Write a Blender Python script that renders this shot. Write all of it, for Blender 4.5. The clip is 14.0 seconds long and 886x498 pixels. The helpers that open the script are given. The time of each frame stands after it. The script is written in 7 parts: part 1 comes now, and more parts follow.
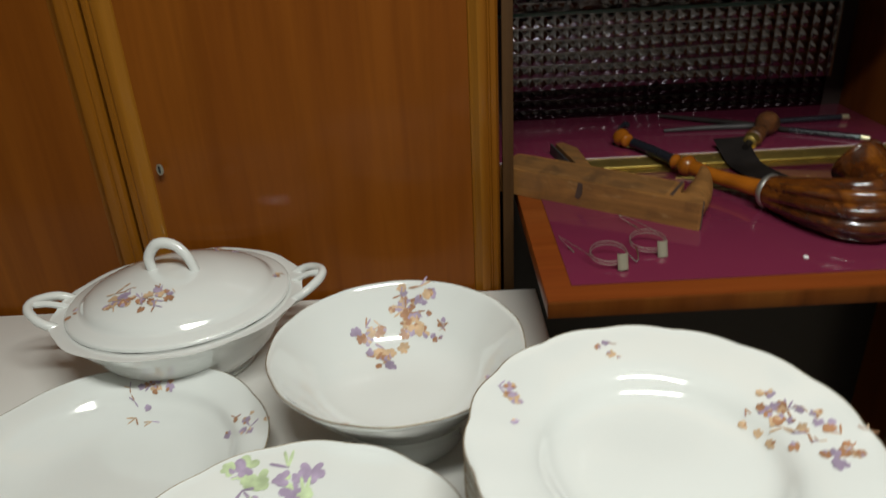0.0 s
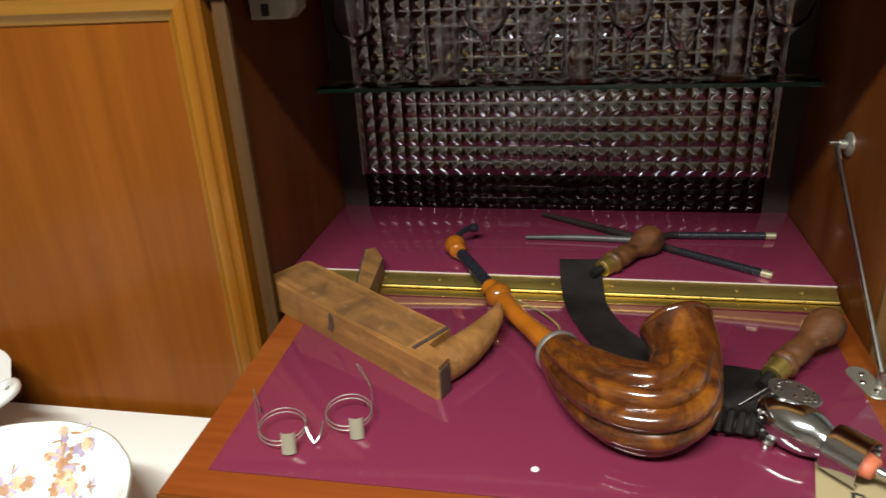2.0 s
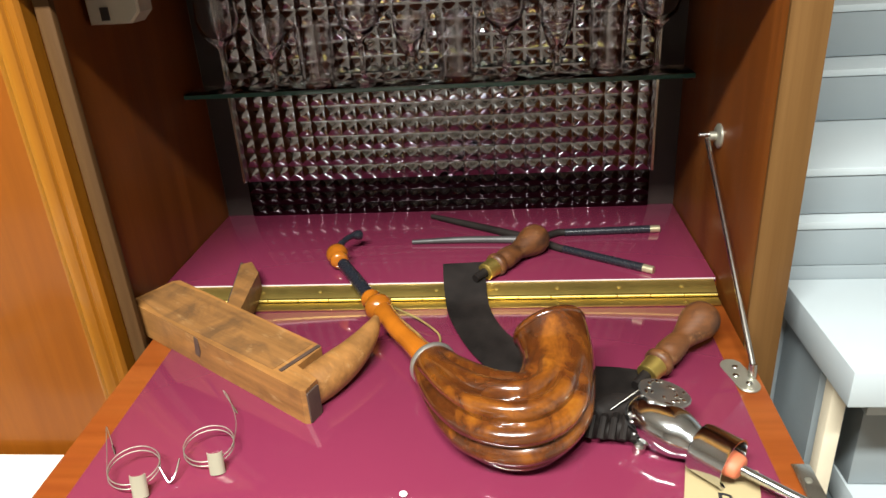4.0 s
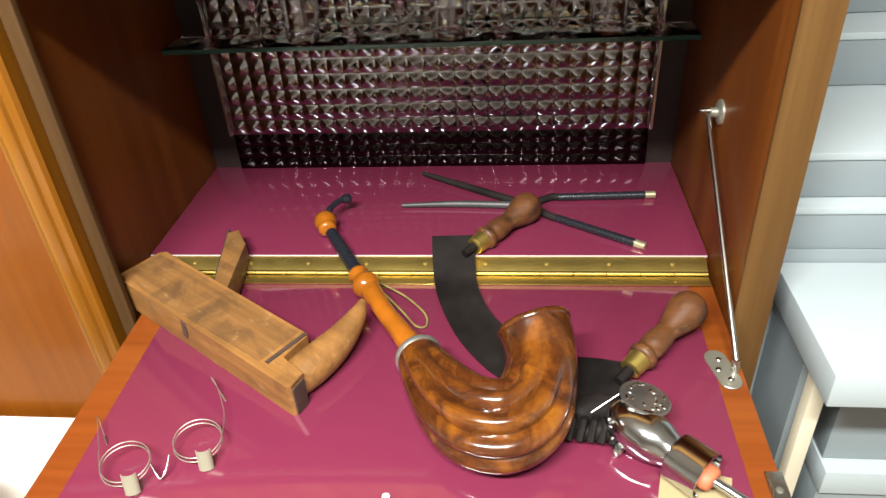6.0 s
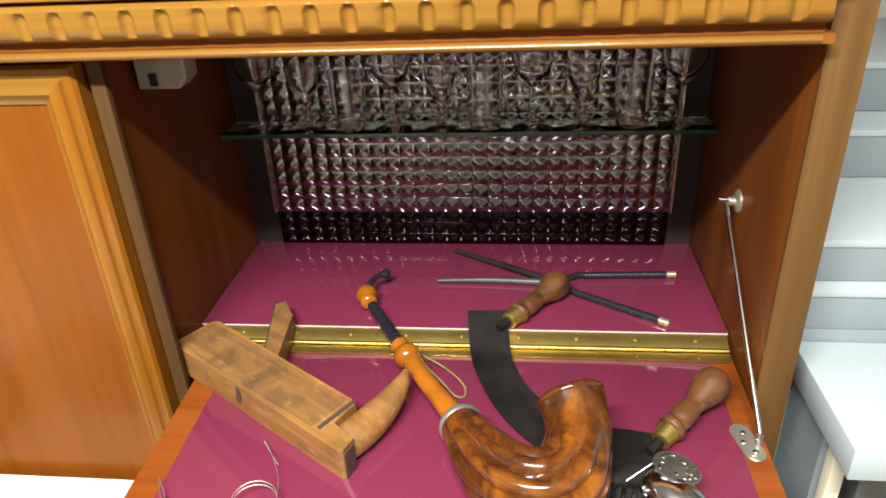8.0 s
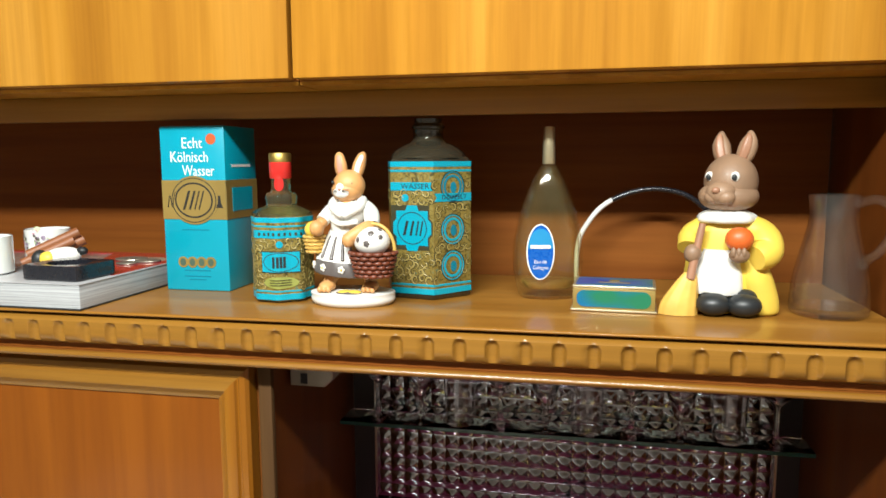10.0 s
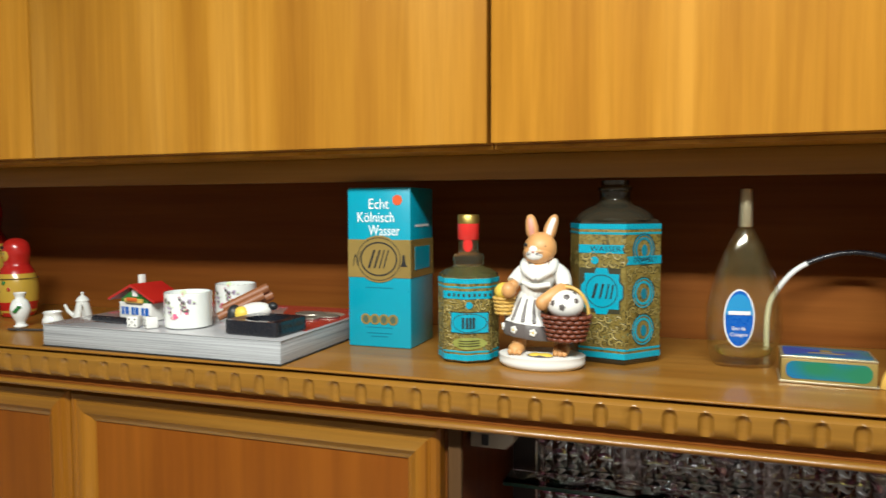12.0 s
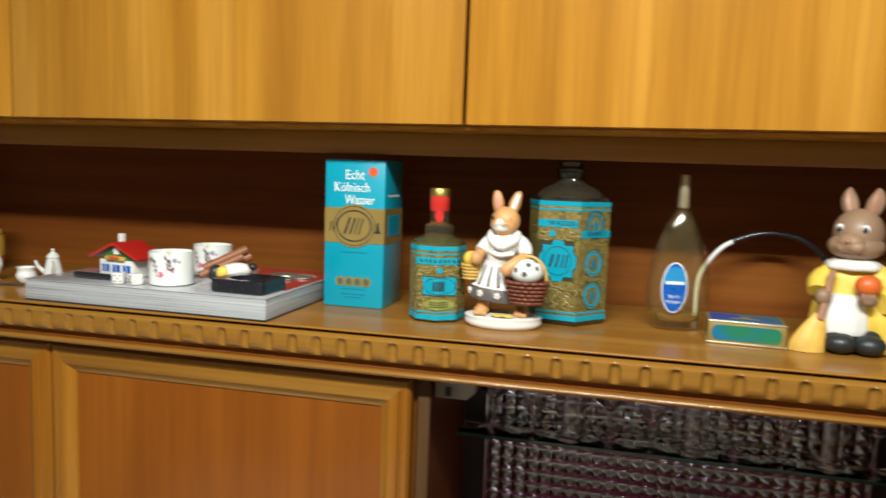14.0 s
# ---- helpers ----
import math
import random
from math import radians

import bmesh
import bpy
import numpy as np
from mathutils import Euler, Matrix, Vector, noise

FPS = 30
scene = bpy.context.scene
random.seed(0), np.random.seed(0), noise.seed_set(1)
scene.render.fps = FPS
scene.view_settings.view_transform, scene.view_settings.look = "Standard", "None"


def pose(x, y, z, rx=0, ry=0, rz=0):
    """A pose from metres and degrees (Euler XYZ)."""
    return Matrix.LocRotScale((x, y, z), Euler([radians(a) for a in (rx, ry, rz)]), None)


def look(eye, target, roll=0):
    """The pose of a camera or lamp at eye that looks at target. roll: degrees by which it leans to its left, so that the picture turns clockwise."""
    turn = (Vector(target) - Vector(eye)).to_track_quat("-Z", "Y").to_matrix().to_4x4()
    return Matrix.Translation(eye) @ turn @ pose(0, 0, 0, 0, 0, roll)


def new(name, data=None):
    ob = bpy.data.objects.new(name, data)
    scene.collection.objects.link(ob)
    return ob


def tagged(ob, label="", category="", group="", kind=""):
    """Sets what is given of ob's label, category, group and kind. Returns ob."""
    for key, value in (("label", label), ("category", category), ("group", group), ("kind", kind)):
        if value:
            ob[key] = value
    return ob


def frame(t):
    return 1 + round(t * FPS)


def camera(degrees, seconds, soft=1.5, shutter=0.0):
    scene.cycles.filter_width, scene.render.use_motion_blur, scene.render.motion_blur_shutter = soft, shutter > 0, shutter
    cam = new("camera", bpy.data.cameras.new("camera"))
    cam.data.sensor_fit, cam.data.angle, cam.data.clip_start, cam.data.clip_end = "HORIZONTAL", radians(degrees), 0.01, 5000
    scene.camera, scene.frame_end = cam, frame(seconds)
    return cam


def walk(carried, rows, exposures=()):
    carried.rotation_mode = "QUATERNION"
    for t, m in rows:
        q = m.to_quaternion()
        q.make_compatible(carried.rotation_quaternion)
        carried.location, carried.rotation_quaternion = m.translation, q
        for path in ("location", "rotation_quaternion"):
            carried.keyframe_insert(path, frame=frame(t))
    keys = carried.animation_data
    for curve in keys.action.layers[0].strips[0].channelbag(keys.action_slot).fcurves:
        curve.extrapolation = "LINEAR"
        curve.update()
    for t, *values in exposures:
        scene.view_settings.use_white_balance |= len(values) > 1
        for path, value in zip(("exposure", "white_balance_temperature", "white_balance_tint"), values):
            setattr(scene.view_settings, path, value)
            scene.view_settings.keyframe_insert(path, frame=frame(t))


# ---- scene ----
cam = camera(64.2, 14.0, soft=1.5, shutter=0.25)
PATH = [
    (0, (0.038, 0.0, 1.234), (0.036, 1.796, 0.354), -3.0),
    (0.5, (0.212, 0.038, 1.283), (-0.086, 1.86, 0.514), -1.4),
    (1, (0.292, 0.112, 1.298), (0.015, 1.943, 0.542), -2.3),
    (1.5, (0.353, 0.189, 1.277), (0.201, 2.014, 0.473), -3.7),
    (2, (0.467, 0.249, 1.251), (0.091, 2.039, 0.44), -3.2),
    (2.5, (0.519, 0.281, 1.254), (0.177, 2.064, 0.414), -4.0),
    (3, (0.531, 0.292, 1.245), (0.268, 2.074, 0.375), -4.9),
    (3.5, (0.515, 0.294, 1.25), (0.318, 2.103, 0.419), -3.4),
    (4, (0.523, 0.291, 1.249), (0.331, 2.098, 0.413), -3.8),
    (4.2, (0.524, 0.289, 1.252), (0.341, 2.088, 0.398), -3.6),
    (6.3, (0.539, 0.355, 1.341), (0.326, 2.001, 0.225), -3.6),
    (6.5, (0.532, 0.357, 1.35), (0.326, 2.01, 0.243), -2.8),
    (7, (0.532, 0.356, 1.34), (0.319, 2.003, 0.226), -3.4),
    (7.5, (0.521, 0.325, 1.341), (0.331, 1.995, 0.256), -3.9),
    (8, (0.507, 0.301, 1.358), (0.29, 2.055, 0.422), -2.9),
    (8.5, (0.48, 0.269, 1.385), (0.261, 2.068, 0.539), -1.5),
    (9, (0.466, 0.239, 1.414), (0.175, 2.153, 0.911), -2.9),
    (9.2, (0.469, 0.235, 1.421), (0.166, 2.165, 0.994), -2.1),
    (11.3, (0.404, 0.219, 1.459), (-0.082, 2.153, 1.307), -0.4),
    (11.5, (0.394, 0.214, 1.462), (-0.1, 2.146, 1.313), -0.2),
    (12, (0.353, 0.205, 1.456), (-0.292, 2.094, 1.336), -0.2),
    (12.5, (0.304, 0.197, 1.45), (-0.479, 2.033, 1.333), -0.3),
    (13, (0.271, 0.18, 1.453), (-0.566, 1.991, 1.308), 0.1),
    (13.5, (0.269, 0.154, 1.464), (-0.473, 2.004, 1.298), 1.6),
    (14, (0.33, 0.116, 1.463), (-0.127, 2.053, 1.255), 2.0),
]
walk(cam, [(t, look(eye, target, roll)) for t, eye, target, roll in PATH],
     exposures=[(0.0, -1.1), (0.5, -0.92), (0.8, -0.85), (1.15, -0.45), (1.5, 0.0), (2.0, 0.12), (2.5, 0.6), (3.0, 0.75), (3.5, 0.98), (8.0, 1.05), (9.0, 0.85), (11.3, 0.16), (12.5, 0.12), (14.0, 0.1)])

# ---- light: one ceiling tube fitting in a closed room ----
world = bpy.data.worlds.new("world")
scene.world = world
world.use_nodes = True
world.node_tree.nodes["Background"].inputs[0].default_value = (0.5, 0.5, 0.5, 1)
world.node_tree.nodes["Background"].inputs[1].default_value = 0.02
TUBE = (0.29, -0.10, 2.17)
tube_light = new("tube_light", bpy.data.lights.new("tube_light", "AREA"))
tube_light.data.shape, tube_light.data.size, tube_light.data.size_y = "RECTANGLE", 0.90, 0.10
tube_light.data.energy, tube_light.data.color = 52.0, (0.97, 1.0, 0.95)
tube_light.matrix_world = look(TUBE, (TUBE[0], TUBE[1] + 0.0001, 0))
scene.view_settings.exposure = 0.0


# ---- materials ----
def mat(name):
    m = bpy.data.materials.new(name)
    m.use_nodes = True
    return m, m.node_tree.nodes, m.node_tree.links, m.node_tree.nodes["Principled BSDF"]


def ramp(nodes, stops):
    r = nodes.new("ShaderNodeValToRGB")
    e = r.color_ramp.elements
    while len(e) < len(stops):
        e.new(0.5)
    for k, (p, c) in enumerate(stops):
        e[k].position, e[k].color = p, (*c, 1)
    return r


def coords(nodes, links, scale, rot=(0, 0, 0)):
    tc, mp = nodes.new("ShaderNodeTexCoord"), nodes.new("ShaderNodeMapping")
    mp.inputs["Scale"].default_value = scale
    mp.inputs["Rotation"].default_value = rot
    links.new(tc.outputs["Object"], mp.inputs["Vector"])
    return mp.outputs["Vector"]


def noise_tex(nodes, links, vec, scale, detail=4.0, rough=0.55, distortion=0.0):
    n = nodes.new("ShaderNodeTexNoise")
    n.inputs["Scale"].default_value, n.inputs["Detail"].default_value = scale, detail
    n.inputs["Roughness"].default_value, n.inputs["Distortion"].default_value = rough, distortion
    links.new(vec, n.inputs["Vector"])
    return n.outputs["Fac"]


def bump(nodes, links, fac, bsdf, strength, dist=0.001):
    b = nodes.new("ShaderNodeBump")
    b.inputs["Strength"].default_value, b.inputs["Distance"].default_value = strength, dist
    links.new(fac, b.inputs["Height"])
    links.new(b.outputs["Normal"], bsdf.inputs["Normal"])


def mix_rgb(nodes, links, fac, a, b, mode="MIX"):
    n = nodes.new("ShaderNodeMix")
    n.data_type, n.blend_type = "RGBA", mode
    for value, key in ((fac, 0), (a, 6), (b, 7)):
        if isinstance(value, (int, float)):
            n.inputs[key].default_value = value
        elif isinstance(value, tuple):
            n.inputs[key].default_value = (*value, 1)
        else:
            links.new(value, n.inputs[key])
    return n.outputs[2]


def wood(name, dark, mid, light, axis="z", grain=60.0, rough=0.38, coat=0.25, along=1.6):
    """Veneer: long streaks along one axis, fine pores across."""
    m, nodes, links, bsdf = mat(name)
    s = {"x": (along, grain, grain), "y": (grain, along, grain), "z": (grain, grain, along)}[axis]
    v = coords(nodes, links, s)
    broad = noise_tex(nodes, links, v, 0.35, 3, 0.5, 0.6)
    fine = noise_tex(nodes, links, v, 2.2, 6, 0.6, 0.2)
    r1 = ramp(nodes, [(0.30, dark), (0.5, mid), (0.70, light)])
    r2 = ramp(nodes, [(0.33, (0.80, 0.76, 0.70)), (0.62, (1.04, 1.03, 1.02))])
    links.new(broad, r1.inputs["Fac"])
    links.new(fine, r2.inputs["Fac"])
    col = mix_rgb(nodes, links, 0.75, r1.outputs["Color"], r2.outputs["Color"], "MULTIPLY")
    info = nodes.new("ShaderNodeObjectInfo")
    hue = nodes.new("ShaderNodeHueSaturation")
    mr = nodes.new("ShaderNodeMapRange")
    mr.inputs["To Min"].default_value, mr.inputs["To Max"].default_value = 0.93, 1.07
    links.new(info.outputs["Random"], mr.inputs["Value"])
    links.new(mr.outputs["Result"], hue.inputs["Value"])
    links.new(col, hue.inputs["Color"])
    links.new(hue.outputs["Color"], bsdf.inputs["Base Color"])
    rr = nodes.new("ShaderNodeMapRange")
    rr.inputs["To Min"].default_value, rr.inputs["To Max"].default_value = rough - 0.06, rough + 0.1
    links.new(fine, rr.inputs["Value"])
    links.new(rr.outputs["Result"], bsdf.inputs["Roughness"])
    bsdf.inputs["Coat Weight"].default_value, bsdf.inputs["Coat Roughness"].default_value = coat, 0.13
    bsdf.inputs["Specular IOR Level"].default_value = 0.12
    bump(nodes, links, fine, bsdf, 0.12, 0.0006)
    return m


def plain(name, colour, rough=0.5, metal=0.0, vary=0.12, scale=40.0, bumpy=0.05, coat=0.0, trans=0.0, ior=1.5):
    m, nodes, links, bsdf = mat(name)
    v = coords(nodes, links, (1, 1, 1))
    big = noise_tex(nodes, links, v, scale * 0.25, 3)
    small = noise_tex(nodes, links, v, scale * 6, 4)
    c = [max(0.0, min(1.0, k)) for k in colour]
    r = ramp(nodes, [(0.3, tuple(k * (1 - vary) for k in c)), (0.7, tuple(min(1, k * (1 + vary)) for k in c))])
    links.new(big, r.inputs["Fac"])
    links.new(r.outputs["Color"], bsdf.inputs["Base Color"])
    bsdf.inputs["Metallic"].default_value = metal
    rr = nodes.new("ShaderNodeMapRange")
    rr.inputs["To Min"].default_value, rr.inputs["To Max"].default_value = max(0.02, rough * 0.8), min(1, rough * 1.2)
    links.new(small, rr.inputs["Value"])
    links.new(rr.outputs["Result"], bsdf.inputs["Roughness"])
    bsdf.inputs["Coat Weight"].default_value, bsdf.inputs["Coat Roughness"].default_value = coat, 0.06
    bsdf.inputs["Transmission Weight"].default_value, bsdf.inputs["IOR"].default_value = trans, ior
    if bumpy:
        bump(nodes, links, small, bsdf, bumpy, 0.0005)
    return m


def glass(name, colour=(1, 1, 1), rough=0.02, ior=1.45, haze=0.0):
    m, nodes, links, bsdf = mat(name)
    bsdf.inputs["Base Color"].default_value = (*colour, 1)
    # haze: diffuse share that lightens the glass in place of reflections
    bsdf.inputs["Transmission Weight"].default_value = 1 - haze
    bsdf.inputs["Roughness"].default_value, bsdf.inputs["IOR"].default_value = rough, ior
    if ior < 1.3:                                   # thin-walled vessels: little bending, full surface gloss
        bsdf.inputs["Coat Weight"].default_value, bsdf.inputs["Coat IOR"].default_value = 0.6, 1.5
        bsdf.inputs["Coat Roughness"].default_value = 0.03
    return m


def thin_glass(name, tint, haze_tint, rough=0.06):
    """Thin blown glass: light passes straight through, the surface gloss grows at grazing angles."""
    m, nodes, links, bsdf = mat(name)
    clear, gloss, mix, facing = (nodes.new(k) for k in ("ShaderNodeBsdfTransparent", "ShaderNodeBsdfGlossy", "ShaderNodeMixShader", "ShaderNodeLayerWeight"))
    clear.inputs["Color"].default_value = (*tint, 1)
    gloss.inputs["Roughness"].default_value, facing.inputs["Blend"].default_value = rough, 0.5
    power, scale = nodes.new("ShaderNodeMath"), nodes.new("ShaderNodeMath")
    power.operation, power.inputs[1].default_value = "POWER", 3.0
    scale.operation, scale.inputs[1].default_value, scale.inputs[2].default_value = "MULTIPLY_ADD", 0.9, 0.045
    links.new(facing.outputs["Facing"], power.inputs[0])
    links.new(power.outputs[0], scale.inputs[0])
    links.new(scale.outputs[0], mix.inputs[0])
    pale_haze, body = nodes.new("ShaderNodeBsdfDiffuse"), nodes.new("ShaderNodeMixShader")     # even pale haze mixed in, standing for reflected room light
    pale_haze.inputs["Color"].default_value, body.inputs[0].default_value = (*haze_tint, 1), 0.010
    links.new(clear.outputs[0], body.inputs[1])
    links.new(pale_haze.outputs[0], body.inputs[2])
    links.new(body.outputs[0], mix.inputs[1])
    links.new(gloss.outputs[0], mix.inputs[2])
    out = next(n for n in nodes if n.type == "OUTPUT_MATERIAL")
    links.new(mix.outputs[0], out.inputs["Surface"])
    nodes.remove(bsdf)
    return m


M_DOOR = wood("door_veneer", (0.165, 0.044, 0.003), (0.198, 0.056, 0.004), (0.232, 0.070, 0.0055), "z", 30, 0.46, 0.15)
M_UPPER = wood("upper_veneer", (0.345, 0.143, 0.014), (0.435, 0.194, 0.020), (0.53, 0.255, 0.036), "z", 46, 0.4, 0.25)
M_FRAME = wood("frame_wood", (0.190, 0.064, 0.004), (0.235, 0.087, 0.006), (0.275, 0.112, 0.010), "z", 70, 0.42, 0.25)
M_FRAME_X = wood("frame_wood_across", (0.197, 0.084, 0.011), (0.242, 0.112, 0.016), (0.287, 0.142, 0.023), "x", 70, 0.42, 0.4)
M_TOP = wood("worktop_veneer", (0.22, 0.094, 0.014), (0.27, 0.122, 0.020), (0.315, 0.152, 0.030), "x", 50, 0.34, 0.3)
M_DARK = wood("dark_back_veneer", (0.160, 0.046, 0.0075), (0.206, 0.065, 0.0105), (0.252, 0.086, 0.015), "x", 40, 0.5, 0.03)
M_MAHOG = wood("mahogany_veneer", (0.090, 0.024, 0.004), (0.128, 0.036, 0.006), (0.160, 0.052, 0.009), "z", 45, 0.42, 0.1)
M_MAHOG_X = wood("mahogany_flap", (0.155, 0.032, 0.006), (0.200, 0.047, 0.008), (0.235, 0.062, 0.012), "x", 45, 0.38, 0.12)
M_EDGE = wood("edge_band", (0.090, 0.043, 0.013), (0.122, 0.060, 0.019), (0.155, 0.080, 0.027), "z", 60, 0.45, 0.1)
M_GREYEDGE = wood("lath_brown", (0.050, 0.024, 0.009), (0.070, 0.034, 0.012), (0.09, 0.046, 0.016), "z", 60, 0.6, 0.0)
M_MAROON = plain("maroon_glass", (0.152, 0.020, 0.048), 0.08, 0, 0.05, 12, 0.0, 0.8)
M_BACKBOARD = plain("dark_brown_board", (0.017, 0.010, 0.008), 0.5)
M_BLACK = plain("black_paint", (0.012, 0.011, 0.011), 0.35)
M_BRASS = plain("brass", (0.56, 0.41, 0.115), 0.46, 1.0, 0.2, 60, 0.1)
M_STEEL = plain("steel", (0.62, 0.61, 0.58), 0.22, 1.0, 0.1, 50)
M_SILVER = plain("engraved_silver", (0.40, 0.395, 0.375), 0.30, 0.92, 0.15, 90)
M_NICKEL = plain("old_nickel", (0.36, 0.345, 0.285), 0.4, 0.75, 0.2, 80)
M_MIRROR = plain("mirror_relief", (0.25, 0.25, 0.265), 0.05, 1.0, 0.05, 30, 0.0)
M_SHELFGLASS = glass("shelf_glass", (0.80, 0.95, 0.90), 0.01)
M_WALL = plain("white_wall", (0.72, 0.70, 0.66), 0.8, 0, 0.04, 8, 0.2)
M_WALLDIM = plain("brown_wall", (0.58, 0.52, 0.46), 0.8, 0, 0.08, 8, 0.2)
M_CEIL = plain("ceiling_paint", (0.78, 0.77, 0.74), 0.85, 0, 0.03, 8, 0.1)
M_FLOOR = plain("floor_lino", (0.32, 0.26, 0.20), 0.45, 0, 0.2, 10, 0.1)
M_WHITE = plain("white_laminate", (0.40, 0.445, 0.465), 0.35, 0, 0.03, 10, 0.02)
# darker than white_laminate; used on carton trays, floor block and counter side
M_WHITE_DARKER = plain("white_carton", (0.225, 0.258, 0.275), 0.35, 0, 0.05, 10, 0.03)
M_CREAM = plain("cream_plastic", (0.62, 0.55, 0.42), 0.4)
M_TUBE, _n, _l, _b = mat("lamp_tube")
_b.inputs["Emission Color"].default_value, _b.inputs["Emission Strength"].default_value = (1, 0.95, 0.88, 1), 3.0


# ---- mesh tools ----
class Build:
    """A bmesh with a current material slot."""

    def __init__(self):
        self.bm, self.slot = bmesh.new(), 0

    def faces(self, verts, quads):
        vs = [self.bm.verts.new(v) for v in verts]
        for q in quads:
            try:
                f = self.bm.faces.new([vs[k] for k in q])
                f.material_index = self.slot
            except ValueError:
                pass
        return vs

    def box(self, x0, x1, y0, y1, z0, z1, bevel=0.0, m=None):
        vs = self.faces([(x, y, z) for x in (x0, x1) for y in (y0, y1) for z in (z0, z1)],
                        [(0, 1, 3, 2), (4, 6, 7, 5), (0, 4, 5, 1), (2, 3, 7, 6), (0, 2, 6, 4), (1, 5, 7, 3)])
        if bevel:
            edges = {e for v in vs for e in v.link_edges}
            made = bmesh.ops.bevel(self.bm, geom=list(edges), offset=bevel, segments=2, affect="EDGES", profile=0.5)
            for f in made["faces"]:
                f.material_index = self.slot
            vs = list({v for f in made["faces"] for v in f.verts} | {v for v in vs if v.is_valid})
        if m is not None:
            bmesh.ops.transform(self.bm, matrix=m, verts=vs)
        return self

    def rings(self, rings, closed=True, cap0=True, cap1=True, loop=False):
        n = len(rings[0])
        vs = [[self.bm.verts.new(p) for p in r] for r in rings]
        span = range(len(rings) if loop else len(rings) - 1)
        for i in span:
            a, b = vs[i], vs[(i + 1) % len(rings)]
            for k in range(n if closed else n - 1):
                f = self.bm.faces.new((a[k], a[(k + 1) % n], b[(k + 1) % n], b[k]))
                f.material_index = self.slot
        if closed and not loop:
            if cap0:
                self.bm.faces.new(list(reversed(vs[0]))).material_index = self.slot
            if cap1:
                self.bm.faces.new(vs[-1]).material_index = self.slot
        return self

    def lathe(self, profile, m=None, seg=32, sx=1.0, sy=1.0, cap0=True, cap1=True, wave=None):
        """profile: (radius, height) upward; wave(angle, radius) scales the radius."""
        m = m or Matrix()
        out = []
        for r, z in profile:
            ring = []
            for k in range(seg):
                a = 2 * math.pi * k / seg
                rr = r * (wave(a, r) if wave else 1)
                ring.append(m @ Vector((rr * sx * math.cos(a), rr * sy * math.sin(a), z)))
            out.append(ring)
        return self.rings(out, True, cap0, cap1)

    def tube(self, pts, radii, seg=12, up=(0, 0, 1), section=None, cap=True):
        """A tube along points; section(angle, t) scales the radius."""
        pts = [Vector(p) for p in pts]
        if isinstance(radii, (int, float)):
            radii = [radii] * len(pts)
        out, last = [], None
        for i, p in enumerate(pts):
            d = (pts[min(i + 1, len(pts) - 1)] - pts[max(i - 1, 0)]).normalized()
            ref = last if last is not None else Vector(up)
            s = (ref - d * ref.dot(d))
            if s.length < 1e-4:
                s = d.orthogonal()
            s.normalize()
            last = s
            t = d.cross(s)
            ring = []
            for k in range(seg):
                a = 2 * math.pi * k / seg
                q = radii[i] * (section(a, i / max(1, len(pts) - 1)) if section else 1)
                ring.append(p + (s * math.cos(a) + t * math.sin(a)) * q)
            out.append(ring)
        return self.rings(out, True, cap, cap)

    def ball(self, c, rx, ry=None, rz=None, seg=20, rows=12, m=None):
        ry, rz = ry or rx, rz or rx
        prof = [(math.sin(math.pi * (k + 0.15) / (rows + 0.3)), -math.cos(math.pi * (k + 0.15) / (rows + 0.3))) for k in range(rows + 1)]
        base = Matrix.Translation(c) @ (m or Matrix()) @ Matrix.Diagonal((rx, ry, rz, 1))
        return self.lathe(prof, base, seg)

    def prism(self, poly, z0, z1, m=None, bevel=0.0):
        m = m or Matrix()
        rings = [[m @ Vector((x, y, z)) for x, y in poly] for z in (z0, z1)]
        if bevel:
            c = Vector((sum(p[0] for p in poly) / len(poly), sum(p[1] for p in poly) / len(poly)))
            def shrink(d):
                return [tuple(Vector(p) + (c - Vector(p)).normalized() * d) for p in poly]
            rings = [[m @ Vector((x, y, z0)) for x, y in shrink(bevel)], [m @ Vector((x, y, z0 + bevel)) for x, y in poly],
                     [m @ Vector((x, y, z1 - bevel)) for x, y in poly], [m @ Vector((x, y, z1)) for x, y in shrink(bevel)]]
        return self.rings(rings)


def spline(pts, n=8):
    """Points along a smooth curve through the given ones (each a tuple of any length)."""
    out, p = [], [pts[0], *pts, pts[-1]]
    for i in range(1, len(p) - 2):
        for k in range(n):
            t = k / n
            out.append(tuple(0.5 * ((2 * b) + (c - a) * t + (2 * a - 5 * b + 4 * c - d) * t * t + (3 * b - a - 3 * c + d) * t ** 3)
                             for a, b, c, d in zip(p[i - 1], p[i], p[i + 1], p[i + 2])))
    out.append(tuple(pts[-1]))
    return out


def finish(name, build, mats, angle=38):
    bmesh.ops.remove_doubles(build.bm, verts=build.bm.verts, dist=1e-6)
    bmesh.ops.recalc_face_normals(build.bm, faces=build.bm.faces)
    me = bpy.data.meshes.new(name)
    build.bm.to_mesh(me)
    build.bm.free()
    for m in (mats if isinstance(mats, (list, tuple)) else [mats]):
        me.materials.append(m)
    me.shade_smooth()
    me.set_sharp_from_angle(angle=radians(angle))
    return me


def part(name, build, mats, parent, label="", angle=38):
    ob = new(name, finish(name, build, mats, angle))
    ob.parent = parent
    ob.matrix_parent_inverse = parent.matrix_world.inverted()
    if label:
        ob["label"] = label
    return ob


def thing(name, at, label, category, group="", kind=""):
    ob = new(name)
    ob.empty_display_size = 0.02
    ob.matrix_world = Matrix.Translation(at)
    return tagged(ob, label, category, group, kind)


